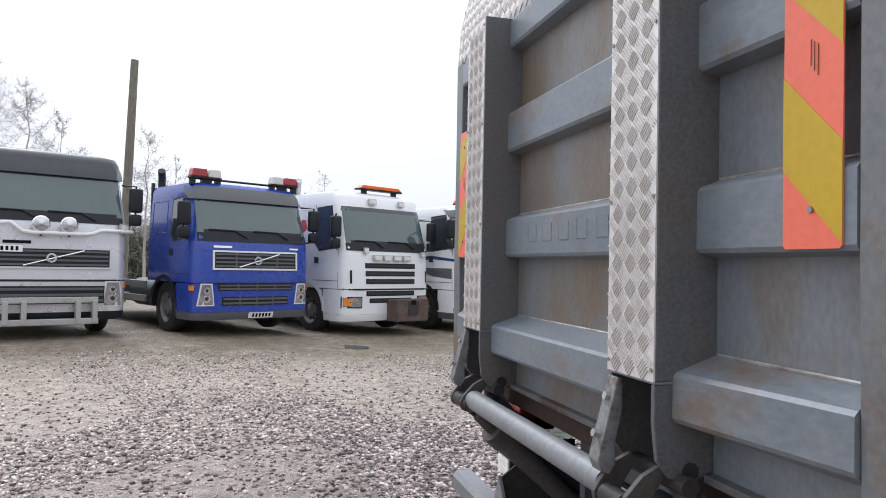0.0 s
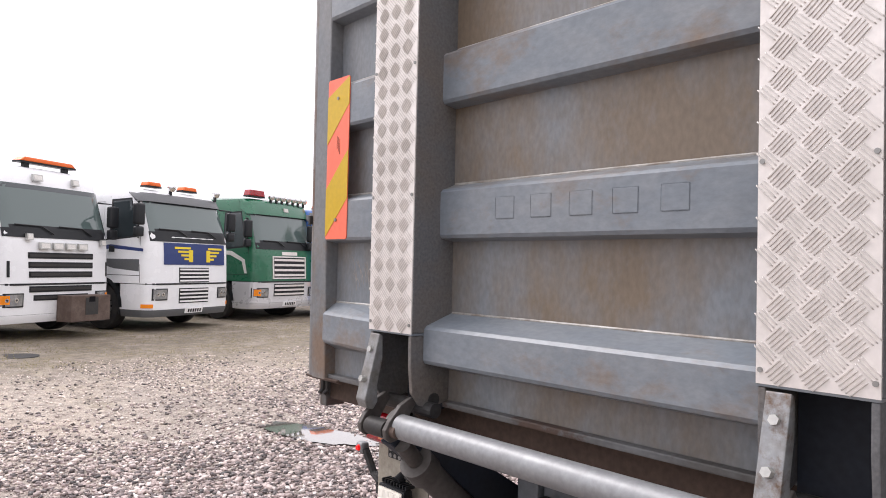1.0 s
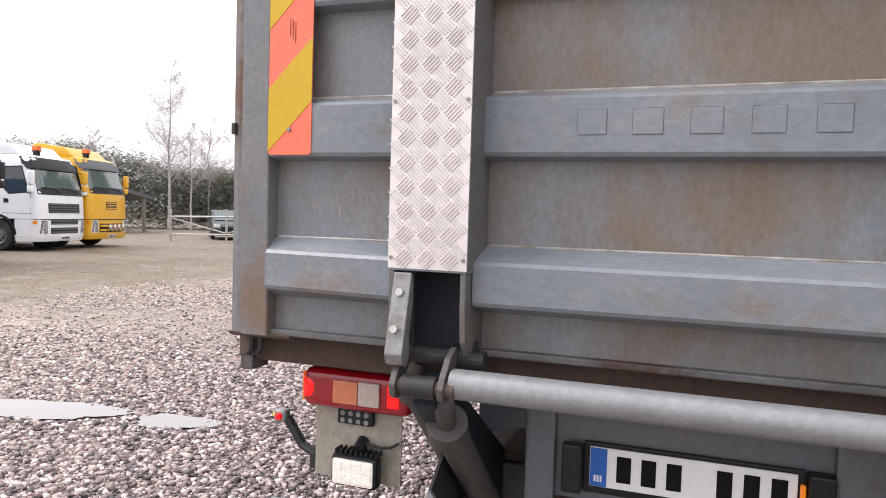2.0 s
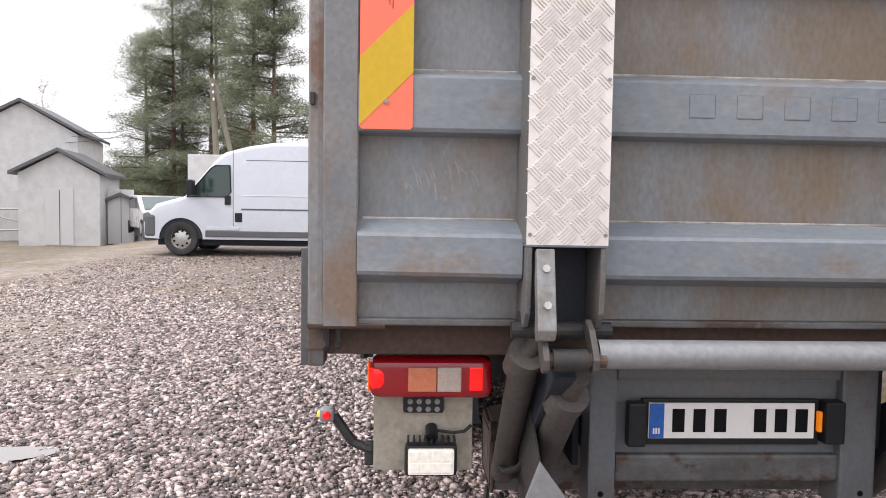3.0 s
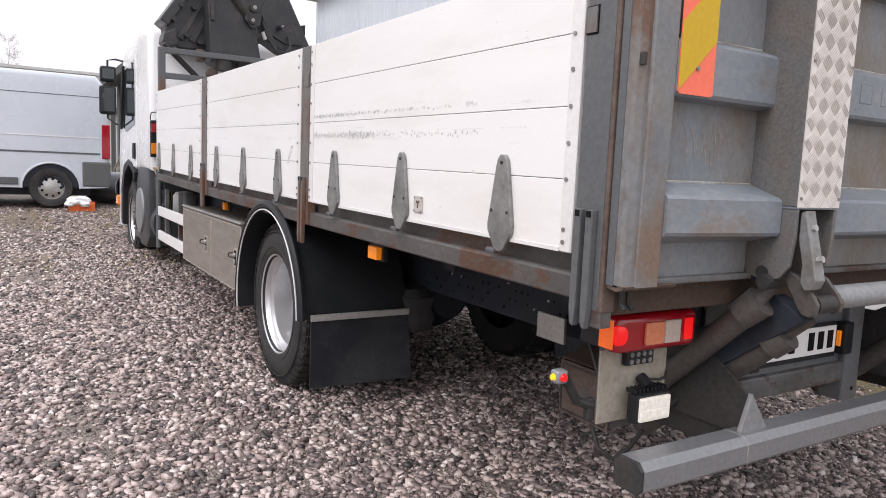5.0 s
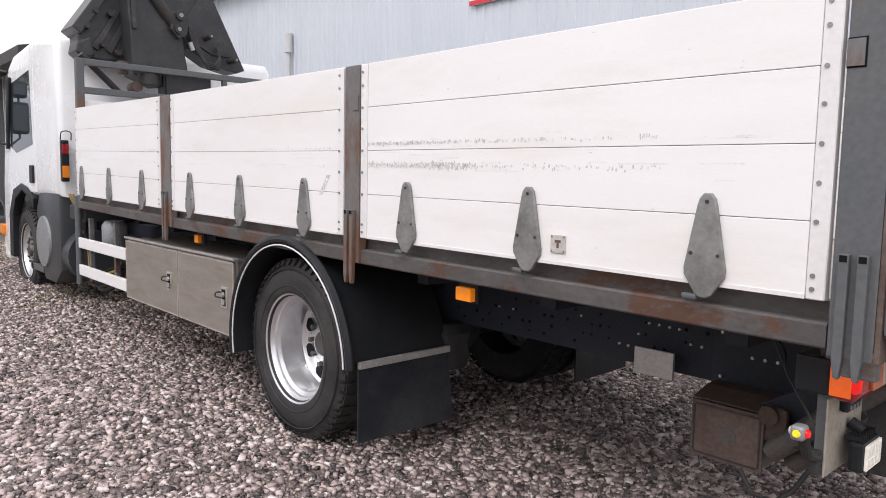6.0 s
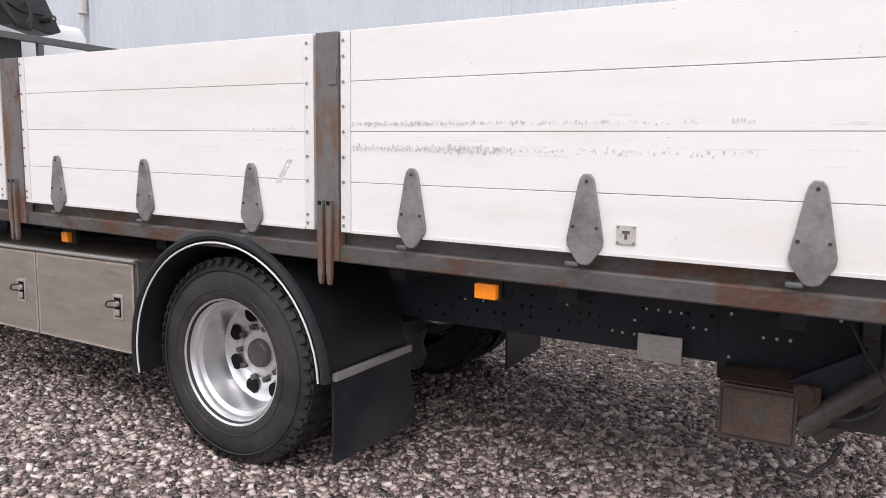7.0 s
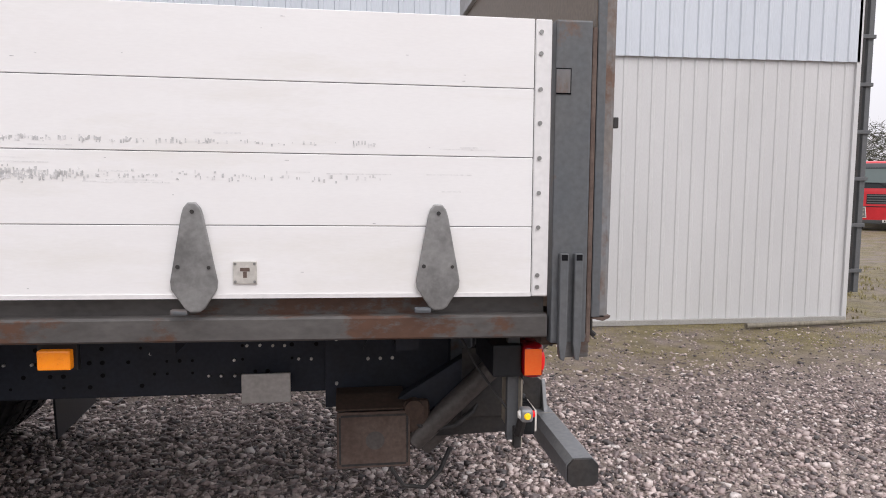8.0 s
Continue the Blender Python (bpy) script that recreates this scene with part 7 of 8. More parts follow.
lorry("bar", "blue_paint", "dark blue hook-loader truck with red beacons on its cab", -1.26, 13.69, 28.1,
      dict(roof=2.93, sill=1.84, top=2.62, visor="plastic_grey", grilles=((0.86, 1.28, 1.58, 4, "board_trim"), (0.78, 0.86, 0.985, 2, None), (0.7, 0.58, 0.74, 2, None)), uprights=3, beacons=((-0.98, 0.16, "lens_red", 0.08), (-0.68, 0.13, "lens_clear", 0.08), (0.68, 0.13, "lens_clear", 0.08), (0.98, 0.16, "lens_red", 0.08)), light_bar=True, exhaust=1, lamp=(0.87, 1.13, 0.6, 0.97, 0.05), marks=(("badge_word", -0.88, -0.52, 1.66, 1.7, "chrome"), ("badge_word", 0.72, 0.92, 1.66, 1.69, "chrome")), body=None, plate=(0.1, 0.33)))
lorry("slat", "white_paint", "white truck with black side windows and a rusty front box", 1.65, 14.94, 29.5,
      dict(roof=3.14, sill=1.88, top=2.78, grilles=((0.72, 1.45, 1.56, 1, None), (0.71, 1.28, 1.39, 1, None), (0.7, 1.11, 1.22, 1, None), (0.69, 0.85, 0.96, 1, None), (0.6, 0.7, 0.8, 1, None)), slat="dark_steel", beacons=((0.05, 0.62, "orange", 0.085),), beacon_h=0.075, hitch=True, exhaust=2, arch="white_paint", lip="white_paint", lamp=LAMP_WIDE, lamp_frame="plastic", indicator=(1.05, 1.19, 0.65, 0.8), square_lamps=((-0.35, 2.92, 0.1, 0.06), (0.5, 2.92, 0.08, 0.06), (-0.42, 1.68, 0.11, 0.06), (-0.14, 1.68, 0.11, 0.06), (0.14, 1.68, 0.11, 0.06), (0.42, 1.68, 0.11, 0.06), (-0.72, 1.83, 0.06, 0.06), (0.95, 1.78, 0.06, 0.06)), marks=(("corner_vent", -1.1, -1.06, 1.12, 1.4, "plastic"), ("corner_vent", 1.06, 1.1, 1.12, 1.4, "plastic")), side_patch=(([(1.5, 2.32), (1.62, 2.22), (1.76, 2.26), (1.8, 2.4), (1.72, 2.52), (1.58, 2.5)], "sign_red"),), body=(1.1, 1.5, "dark_paint"), plate=(0.3, 0.33)))
lorry("old", "white_paint", "older white truck with a navy nose panel and yellow emblem", 4.39, 15.75, 24.9,
      dict(roof=3.0, sill=1.98, top=2.76, visor="plastic_grey", cowl=0.1, grilles=((0.45, 1.02, 1.34, 4, None), (0.44, 0.58, 0.9, 4, None)), slat="board", panel=(-0.86, 0.98, 1.4, 1.86), side_patch=(([(0.2, 1.66), (1.1, 1.72), (1.9, 1.56), (1.9, 1.72), (1.1, 1.8), (0.2, 1.72)], "navy"), ([(0.3, 1.25), (1.0, 1.3), (1.9, 1.5), (0.3, 1.5)], "plastic_grey")), beacons=((-0.75, 0.2, "orange", 0.06), (0.3, 0.22, "orange", 0.06)), beacon_h=0.08, spots=2, spot_x=(-0.35, 1.05), lip="plastic_grey", lamp=(0.78, 1.1, 0.68, 0.88, 0), lamp_frame="plastic", indicator=(1.1, 1.235, 0.5, 0.58), body=(1.1, 2.6, "white_paint")))
lorry("slat", "green_paint", "dark green truck with pale grille bars and roof spotlights", 7.52, 17.28, 20.5,
      dict(roof=3.14, sill=1.88, top=2.76, visor="green_paint", grilles=((0.62, 1.1, 1.62, 4, "tread"), (0.6, 0.62, 0.94, 3, None)), slat="tread", beacons=((-0.8, 0.3, "lens_red", 0.05),), spots=7, spot_x=(-0.35, 0.98), bumper="silver_paint", lip="silver_paint", lamp=LAMP_WIDE, lamp_frame="plastic", indicator=(1.05, 1.19, 0.64, 0.8), square_lamps=((0.1, 2.88, 0.09, 0.05),), marks=(("badge_word", -0.3, 0.3, 1.68, 1.77, "tread"),), body=(1.1, 2.9, "green_paint"), side_patch=(([(0.32, 1.2), (0.4, 1.2), (0.5, 1.5), (0.9, 1.66), (1.9, 1.7), (1.9, 1.8), (0.85, 1.76), (0.4, 1.55)], "tread"),)))
lorry("ring", "azure_paint", "bright blue truck with a round badge and amber beacons", 9.66, 17.84, 21.2,
      dict(roof=3.0, sill=1.85, top=2.7, visor="plastic_grey", grilles=((0.82, 1.05, 1.42, 4, None), (0.7, 0.6, 0.72, 2, None)), beacons=((-0.3, 0.5, "orange", 0.05),), lamp=LAMP_WIDE, body=(1.1, 2.8, "azure_paint")))
lorry("bar", "white_paint", "white truck with pale mirrors and an open dark side window", 14.88, 20.97, 15.6,
      dict(roof=3.0, sill=1.82, top=2.6, visor="plastic", spoiler="white_paint", grilles=((0.8, 1.2, 1.5, 4, None), (0.7, 0.84, 0.97, 2, None), (0.7, 0.55, 0.74, 2, None)), mirror="white_paint", beacons=((-0.6, 0.09, "orange", 0.12),), lip="white_paint", body=(1.1, 2.9, "white_paint")))
lorry("old", "yellow_paint", "yellow truck with a pale roof and orange beacon", 17.50, 21.66, 16.9,
      dict(roof=3.15, sill=1.95, top=2.78, visor="plastic_grey", spoiler="yellow_paint", grilles=((0.35, 1.35, 1.62, 3, None), (0.75, 0.55, 0.85, 2, None)), uprights=4, slat="yellow_paint", mirror="yellow_paint", beacons=((-0.7, 0.1, "orange", 0.12),), lip="yellow_paint", bar_lamps=((-0.3, 0.72, 0.09), (0.0, 0.72, 0.09), (0.3, 0.72, 0.09), (0.6, 0.72, 0.09)), body=(1.1, 2.9, "yellow_paint")))
red = lorry("slat", "red_paint", "red truck parked behind the shed", -19.06, -21.15, 141, dict(roof=2.85, sill=1.8, top=2.62, visor="dark_paint", grilles=((0.85, 1.1, 1.5, 4, None),), body=(1.1, 2.6, "red_paint")))


# ---- the white van ----
def build_van():
    v = thing("panel_van", (0, 0, 0), "white long panel van with grey bumpers and side strips", "van")
    L, W, H = 5.5, 1.02, 2.27
    prof = [(0.22, 0.35), (0.2, 0.62), (0.27, 0.86), (0.42, 1.02), (0.98, 1.18), (1.58, 1.9), (1.78, 2.06), (2.25, 2.19), (2.75, H), (L - 0.2, H), (L - 0.02, H - 0.2), (L, 1.2), (L, 0.35)]
    for c in (L - 0.9, 0.92):
        prof += [(c + 0.43 * math.cos(radians(a)), 0.33 + 0.42 * math.sin(radians(a))) for a in range(0, 181, 15)]
    bm = B()
    prism(bm, prof, "x", -W, W)
    bmesh.ops.bevel(bm, geom=[e for e in bm.edges if abs(e.verts[0].co.x - e.verts[1].co.x) < 1e-6 and max(e.verts[0].co.z, e.verts[1].co.z) > 0.9], offset=0.09, segments=3, affect="EDGES", profile=0.5)
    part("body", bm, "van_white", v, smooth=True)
    for sx in (-1, 1):
        bm = B()
        prism(bm, [(1.04, 1.17), (1.14, 1.3), (1.52, 1.74), (1.6, 1.79), (1.88, 1.8), (1.9, 1.27), (1.82, 1.18)], "x", *sorted((sx * (W + 0.002), sx * (W + 0.008))))
        dw = part("door_window", bm, "van_glass", v)
        rim_ = [(1.04, 1.17), (1.14, 1.3), (1.52, 1.74), (1.6, 1.79), (1.88, 1.8), (1.9, 1.27), (1.82, 1.18), (1.04, 1.17)]
        part("window_rubber", pipe(B(), [(sx * (W + 0.008), *q) for q in rim_], 0.014, 6), "plastic", dw)
        part("window_bar", box(B(), *sorted((sx * (W + 0.008), sx * (W + 0.012))), 1.36, 1.385, 1.24, 1.54), "plastic", dw)
        part("door_handle", box(B(), *sorted((sx * W, sx * (W + 0.025))), 1.78, 1.9, 1.02, 1.2, 0.01), "plastic", v)
        part("fuel_flap", box(B(), *sorted((sx * W, sx * (W + 0.006))), 1.98, 2.12, 0.68, 0.86, 0.006), "plastic", v)
        part("side_strip", box(B(), *sorted((sx * W, sx * (W + 0.02))), 1.4, 4.12, 0.38, 0.5, 0.012), "plastic_grey", v)
        part("door_moulding", box(B(), *sorted((sx * W, sx * (W + 0.016))), 1.4, 2.06, 0.51, 0.58, 0.01), "van_white", v)
        part("arch_lip", pipe(B(), [(sx * (W + 0.002), L - 0.9 + 0.44 * math.cos(radians(a)), 0.33 + 0.43 * math.sin(radians(a))) for a in range(0, 181, 12)], 0.018, 6), "van_white", v, smooth=True)
        part("front_wing_cover", box(B(), *sorted((sx * (W - 0.3), sx * (W + 0.012))), 0.16, 0.48, 0.32, 0.86, 0.1), "plastic_grey", v)
        part("rear_corner_cover", box(B(), *sorted((sx * (W - 0.3), sx * (W + 0.012))), L - 0.43, L + 0.02, 0.36, 0.8, 0.03), "plastic_grey", v)
        part("panel_seam", box(B(), *sorted((sx * W, sx * (W + 0.003))), 1.94, 1.95, 0.6, 2.1), "plastic_grey", v)
        # strips paint the side creases: white for the upper highlight, grey for the dark line
        for z in (0.92, 1.2):
            part("side_crease", box(B(), *sorted((sx * W, sx * (W + 0.006))), 2.1, L - 0.15, z, z + (0.03 if z < 1 else 0.015), 0.002), "plastic_grey" if z < 1 else "board_trim", v)
        part("roof_gutter", box(B(), *sorted((sx * (W - 0.05), sx * (W + 0.003))), 2.2, L - 0.15, 1.9, 1.912), "plastic_grey", v)
        part("tail_lamp", box(B(), *sorted((sx * (W - 0.1), sx * (W + 0.01))), L - 0.12, L + 0.015, 0.85, 1.45, 0.02), "lens_red", v)
        mr = part("mirror", box(B(), *sorted((sx * (W + 0.05), sx * (W + 0.28))), 1.1, 1.23, 1.2, 1.5, 0.04, 3), "plastic", v)
        part("mirror_foot", box(B(), *sorted((sx * (W - 0.02), sx * (W + 0.08))), 1.14, 1.2, 1.28, 1.36, 0.01), "plastic", mr)
        for ay in (0.92, L - 0.9):
            c = (sx * 0.92, ay, 0.34)
            ty = part("tyre", lathe(B(), [(0.2, -0.1), (0.32, -0.1), (0.34, -0.06), (0.34, 0.06), (0.32, 0.1), (0.22, 0.105), (0.2, 0.09)], c, (sx, 0, 0), 28), "rubber", v, smooth=True)
            part("rim", lathe(B(), [(0.21, 0.09), (0.19, 0.06), (0.12, 0.08), (0.05, 0.1), (0.001, 0.1)], c, (sx, 0, 0), 24), "zinc", ty, smooth=True)
            bm = B()
            for k in range(9):
                a = k * math.tau / 9
                p = Vector((sx * (0.92 + 0.082), ay + math.cos(a) * 0.145, 0.34 + math.sin(a) * 0.145))
                tube(bm, p - Vector((sx * 0.01, 0, 0)), p + Vector((sx * 0.004, 0, 0)), 0.022, seg=8)
            tagged(part("vent_hole", bm, "ink", ty), kind="stuff")
    bm = B()
    prism(bm, [(1.02, 1.2), (1.6, 1.9), (1.58, 1.92), (1.0, 1.22)], "x", -W + 0.14, W - 0.14)
    part("windscreen", bm, "van_glass", v)
    part("bumper", box(B(), -W + 0.02, W - 0.02, 0.14, 0.45, 0.3, 0.62, 0.06), "plastic_grey", v)
    part("grille", box(B(), -0.6, 0.6, 0.17, 0.24, 0.68, 0.82, 0.02), "plastic", v)
    part("underbody", box(B(), -0.8, 0.8, 0.4, L - 0.3, 0.2, 0.36), "chassis", v)
    for ya_, yb_ in ((0.49, 1.35), (L - 1.33, L - 0.47)):
        part("wheel_well", box(B(), -W + 0.03, W - 0.03, ya_, yb_, 0.34, 0.79), "chassis", v)
    # nose at +y: turn it round, rear towards -y
    v.matrix_basis = pose(15.57, 9.19, gz(15.5, 6.0) - 0.01, 0, 0, 180) @ Matrix.Scale(1.1, 4)


build_van()
bag = thing("plastic_crate", (14.1, 3.66, gz(14.1, 3.66)), "orange-red plastic crate with crumpled white bags in it", "crate")
bm = B()
prism(bm, [(-0.19, 0.0), (0.19, 0.0), (0.22, 0.16), (0.2, 0.16), (0.18, 0.03), (-0.18, 0.03), (-0.2, 0.16), (-0.22, 0.16)], "x", -0.16, 0.16)
box(bm, -0.17, -0.15, -0.21, 0.21, 0.0, 0.16)
box(bm, 0.15, 0.17, -0.21, 0.21, 0.0, 0.16)
for v_ in bm.verts:
    v_.co += Vector(bag.location)
part("crate", bm, "orange", bag)
bm = B()
for c, r in (((0, 0.1, 0.17), 0.15), ((0.02, -0.03, 0.18), 0.14), ((-0.17, 0.2, 0.14), 0.09), ((-0.18, -0.05, 0.13), 0.09), ((-0.04, 0.02, 0.2), 0.12), ((-0.17, 0.08, 0.16), 0.08)):
    vs = bmesh.ops.create_icosphere(bm, subdivisions=3, radius=r)["verts"]
    for v_ in vs:
        q = noise.noise((v_.co + Vector(c)) * 16.0) * 0.35
        v_.co = Vector((v_.co.x * (0.9 + q), v_.co.y * (1.0 + q), v_.co.z * 0.6 * (1 + q))) + Vector(c) + Vector(bag.location)
part("bag", bm, "sign_white", bag, "crumpled white plastic")


# ---- trees, poles and distance ----
def bare_tree(name, x, y, h, seed, bark, label, lean=0.0, dens=1.0):
    """A leafless tree: tapering trunk, limbs that fork, many fine twigs."""
    rnd = random.Random(seed)
    z0 = gz(x, y)
    t = thing(name, (x, y, z0), label, "tree", "bare trees")
    trunk, twigs = B(), B()
    r0 = h * 0.008 + 0.02
    spine = []
    for i in range(9):
        f = i / 8
        spine.append(Vector((x + lean * f * h + rnd.uniform(-1, 1) * 0.02 * h * f, y + rnd.uniform(-1, 1) * 0.02 * h * f, z0 - 0.1 + h * f)))
    for i in range(8):
        tube(trunk, spine[i], spine[i + 1], r0 * (1 - i / 8.6), r0 * (1 - (i + 1) / 8.6), seg=8)
    for k in range(int(26 * dens)):
        f = rnd.uniform(0.28, 0.98)
        i = min(7, int(f * 8))
        p = spine[i].lerp(spine[i + 1], f * 8 - i)
        a = rnd.uniform(0, math.tau)
        L = h * (0.34 * (1.05 - f) + 0.06) * rnd.uniform(0.7, 1.2)
        d = Vector((math.cos(a), math.sin(a), rnd.uniform(0.5, 1.2))).normalized()
        q = p + d * L * 0.5
        e = q + (d + Vector((rnd.uniform(-0.3, 0.3), rnd.uniform(-0.3, 0.3), 0.35))).normalized() * L * 0.5
        r = r0 * 0.22 * (1.1 - f)
        tube(trunk, p, q, r, r * 0.6, seg=5)
        tube(trunk, q, e, r * 0.6, r * 0.25, seg=5)
        for j in range(int(20 * dens)):
            g = rnd.uniform(0.15, 1.0)
            s = p.lerp(q, g * 2) if g < 0.5 else q.lerp(e, g * 2 - 1)
            dd = Vector((rnd.gauss(0, 1), rnd.gauss(0, 1), rnd.gauss(0.5, 0.8))).normalized()
            w = s + dd * L * rnd.uniform(0.15, 0.38)
            tube(twigs, s, w, 0.008, 0.003, seg=3)
            for _ in range(2):
                s2 = s.lerp(w, rnd.uniform(0.3, 0.9))
                tube(twigs, s2, s2 + Vector((rnd.gauss(0, 1), rnd.gauss(0, 1), rnd.gauss(0.2, 0.8))).normalized() * L * 0.14, 0.006, 0.003, seg=3)
    part("trunk", trunk, bark, t, smooth=True)
    tagged(part("crown", twigs, "twig_hazed", t), kind="stuff")


def clump_mesh(points, size, rnd, squash=0.6, blades=15):
    """Tufts of small crossed blades round each point, as one mesh."""
    vs, fs = [], []
    for p in points:
        for _ in range(blades):
            d = Vector((rnd.gauss(0, 1), rnd.gauss(0, 1), rnd.gauss(0, squash))).normalized()
            u = d.orthogonal().normalized() * size * rnd.uniform(0.025, 0.06)
            c = Vector(p) + Vector((rnd.gauss(0, 0.45), rnd.gauss(0, 0.45), rnd.gauss(0, 0.3))) * size
            n = len(vs)
            e = c + d * size * rnd.uniform(0.35, 0.8)
            vs += [tuple(c - u), tuple(c + u), tuple(e)]
            fs.append((n, n + 1, n + 2))
    me = bpy.data.meshes.new("tufts")
    me.from_pydata(vs, [], fs)
    return me


def stuff_part(name, me, material, parent):
    me.materials.append(M[material])
    me.name = name
    ob = new(name, me)
    ob.parent = parent
    ob.matrix_parent_inverse = chain(parent).inverted()
    return tagged(ob, kind="stuff")


def pine(x, y, h, seed, low=0.35, wide=0.2):
    """A Scots pine: bare straight trunk, crown of ragged needle tufts on whorled limbs."""
    rnd = random.Random(seed)
    z0 = gz(x, y)
    t = thing("pine_tree", (x, y, z0), "tall pine with bare trunk and ragged dark green crown", "tree", "pine trees")
    bm = B()
    r0 = 0.1 + h * 0.006
    sway = rnd.uniform(-0.3, 0.3)
    for i in range(8):
        a, b = i / 8, (i + 1) / 8
        tube(bm, (x + sway * a * a, y, z0 - 0.1 + h * a), (x + sway * b * b, y, z0 - 0.1 + h * b), r0 * (1 - 0.85 * a), r0 * (1 - 0.85 * b), seg=10)
    pts = []
    for k in range(60):
        f = low + (1 - low) * (min(0.999, (k // 4 + rnd.uniform(0, 0.35)) / 15)) ** 0.9
        a = rnd.uniform(0, math.tau)
        L = h * wide * (1.12 - f) ** 0.6 * rnd.uniform(0.55, 1.25)
        p = Vector((x + sway * f * f, y, z0 + h * f))
        e = p + Vector((math.cos(a) * L, math.sin(a) * L, L * rnd.uniform(-0.05, 0.35)))
        tube(bm, p, e, 0.05 * (1.2 - f) + 0.012, 0.012, seg=5)
        # rounded sprays of needles on the outer part of each limb
        for g in (0.5, 0.75, 0.98):
            c = p.lerp(e, g + rnd.uniform(-0.1, 0.08)) + Vector((rnd.gauss(0, 0.2), rnd.gauss(0, 0.2), rnd.gauss(0.05, 0.12)))
            for _ in range(11):
                pts.append(c + Vector((rnd.gauss(0, 0.3), rnd.gauss(0, 0.3), rnd.gauss(0.05, 0.15))))
    part("trunk", bm, "bark_pine", t, smooth=True)
    stuff_part("crown", clump_mesh(pts, 0.38, rnd, 0.8, 16), "needle", t)


def pole(x, y, h, r, label, lean=(0, 0)):
    z = gz(x, y)
    p = thing("utility_pole", (x, y, z), label, "pole")
    part("shaft", tube(B(), (x, y, z - 0.2), (x + lean[0], y + lean[1], z + h), r, r * 0.75, seg=12), "wood_pole", p, smooth=True)
    return p


def place(t, px_az, dist):
    """A spot at a bearing (degrees from +y towards +x) and distance from the yard's middle."""
    return t[0] + math.sin(radians(px_az)) * dist, t[1] + math.cos(radians(px_az)) * dist


pole(-4.3, 24.9, 7.85, 0.16, "weathered grey wooden pole behind the trucks", lean=(0.2, 0))
for i, (az, d, h, dens) in enumerate(((-15.5, 42, 10.6, 1.4), (-13.2, 40, 8.6, 1.3), (-18, 44, 11.8, 1.3), (-7.5, 36, 7.5, 1.0), (-5.5, 40, 7, 0.8), (6, 46, 7.5, 0.7), (3, 50, 7, 0.6), (42.2, 52, 6.6, 0.9), (47.3, 50, 11, 1.4), (48.9, 52, 7.4, 0.9), (50.2, 54, 8.6, 1.0), (54, 50, 12.6, 1.5), (57, 55, 10, 1.0), (61, 56, 10, 1.0))):
    x, y = place((-0.5, 1.0), az, d)
    bare_tree("birch_tree", x, y, h, 100 + i, "bark_birch" if i % 3 else "twig_hazed", "leafless birch with fine drooping twigs", dens=dens)
bare_tree("birch_tree", 73.9, 4.7, 10.8, 311, "twig_hazed", "small round leafless tree far off", dens=1.2)
for i, (x, y, h, low, wide) in enumerate(((36.0, 11.35, 13.6, 0.28, 0.21), (36.0, 10.3, 13.2, 0.3, 0.24), (40, 14.6, 14.5, 0.15, 0.2), (40, 16.7, 14, 0.12, 0.2), (41, 18.6, 11.5, 0.1, 0.24), (44, 15.4, 15, 0.1, 0.22), (43, 17.2, 13, 0.1, 0.24))):
    pine(x, y, h, 40 + i, low, wide)


def brush_belt(name, pts, count, size, seed, label, h=3.0):
    """Dense far undergrowth along a line of points."""
    rnd = random.Random(seed)
    t = tagged(new(name), label, "undergrowth")
    q = []
    for _ in range(count):
        i = rnd.randrange(len(pts) - 1)
        a, b = Vector(pts[i]), Vector(pts[i + 1])
        p = a.lerp(b, rnd.random())
        top = h * (0.75 + 0.45 * noise.noise((p.x * 0.23, p.y * 0.23, 0.5)))
        q.append((p.x + rnd.gauss(0, 1.2), p.y + rnd.gauss(0, 1.2), 0.2 + rnd.random() ** 0.8 * top))
    me = clump_mesh(q, size, rnd, 1.4, 11)
    me.materials.append(M["brush"])
    ob = new(name, me)
    bpy.data.objects.remove(t)
    return tagged(ob, label, "undergrowth", kind="stuff")


brush_belt("distant_thicket", [(-40, 52), (-16, 46), (8, 54), (30, 50), (42, 38), (48, 26), (52, 14), (56, 2)], 32000, 0.78, 5, "dark leafless thicket beyond the yard", 5.6)
brush_belt("distant_thicket", [(-60, -34), (-34, -44), (-10, -52)], 7000, 0.8, 6, "dark leafless thicket behind the shed", 5.6)


# buildings and fence beyond the yard
def small_hut(x, y, w, d, h, label, rz=0):
    t = tagged(new("hut"), label, "hut")
    part("wall", box(B(), -w / 2, w / 2, -d / 2, d / 2, 0, h, 0.01), "wall_pale", t)
    bm = B()
    prism(bm, [(-d / 2 - 0.25, h - 0.05), (0, h + d * 0.3), (d / 2 + 0.25, h - 0.05), (d / 2 + 0.25, h + 0.06), (0, h + d * 0.3 + 0.12), (-d / 2 - 0.25, h + 0.06)], "x", -w / 2 - 0.2, w / 2 + 0.2)
    part("roof", bm, "plastic_grey", t)
    bm = B()
    prism(bm, [(-d / 2, h + 0.002), (d / 2, h + 0.002), (0, h + d * 0.3 - 0.03)], "x", -w / 2 + 0.01, w / 2 - 0.01)
    part("gable", bm, "wall_pale", t)
    part("door", box(B(), -w / 2 - 0.03, -w / 2 - 0.005, -0.45, 0.45, 0.02, 2.0, 0.01), "shed_lower", t)
    part("door_seam", box(B(), -w / 2 - 0.036, -w / 2 - 0.031, -0.02, 0.0, 0.05, 1.95), "dark_steel", t)
    t.matrix_basis = pose(x, y, gz(x, y), 0, 0, rz)


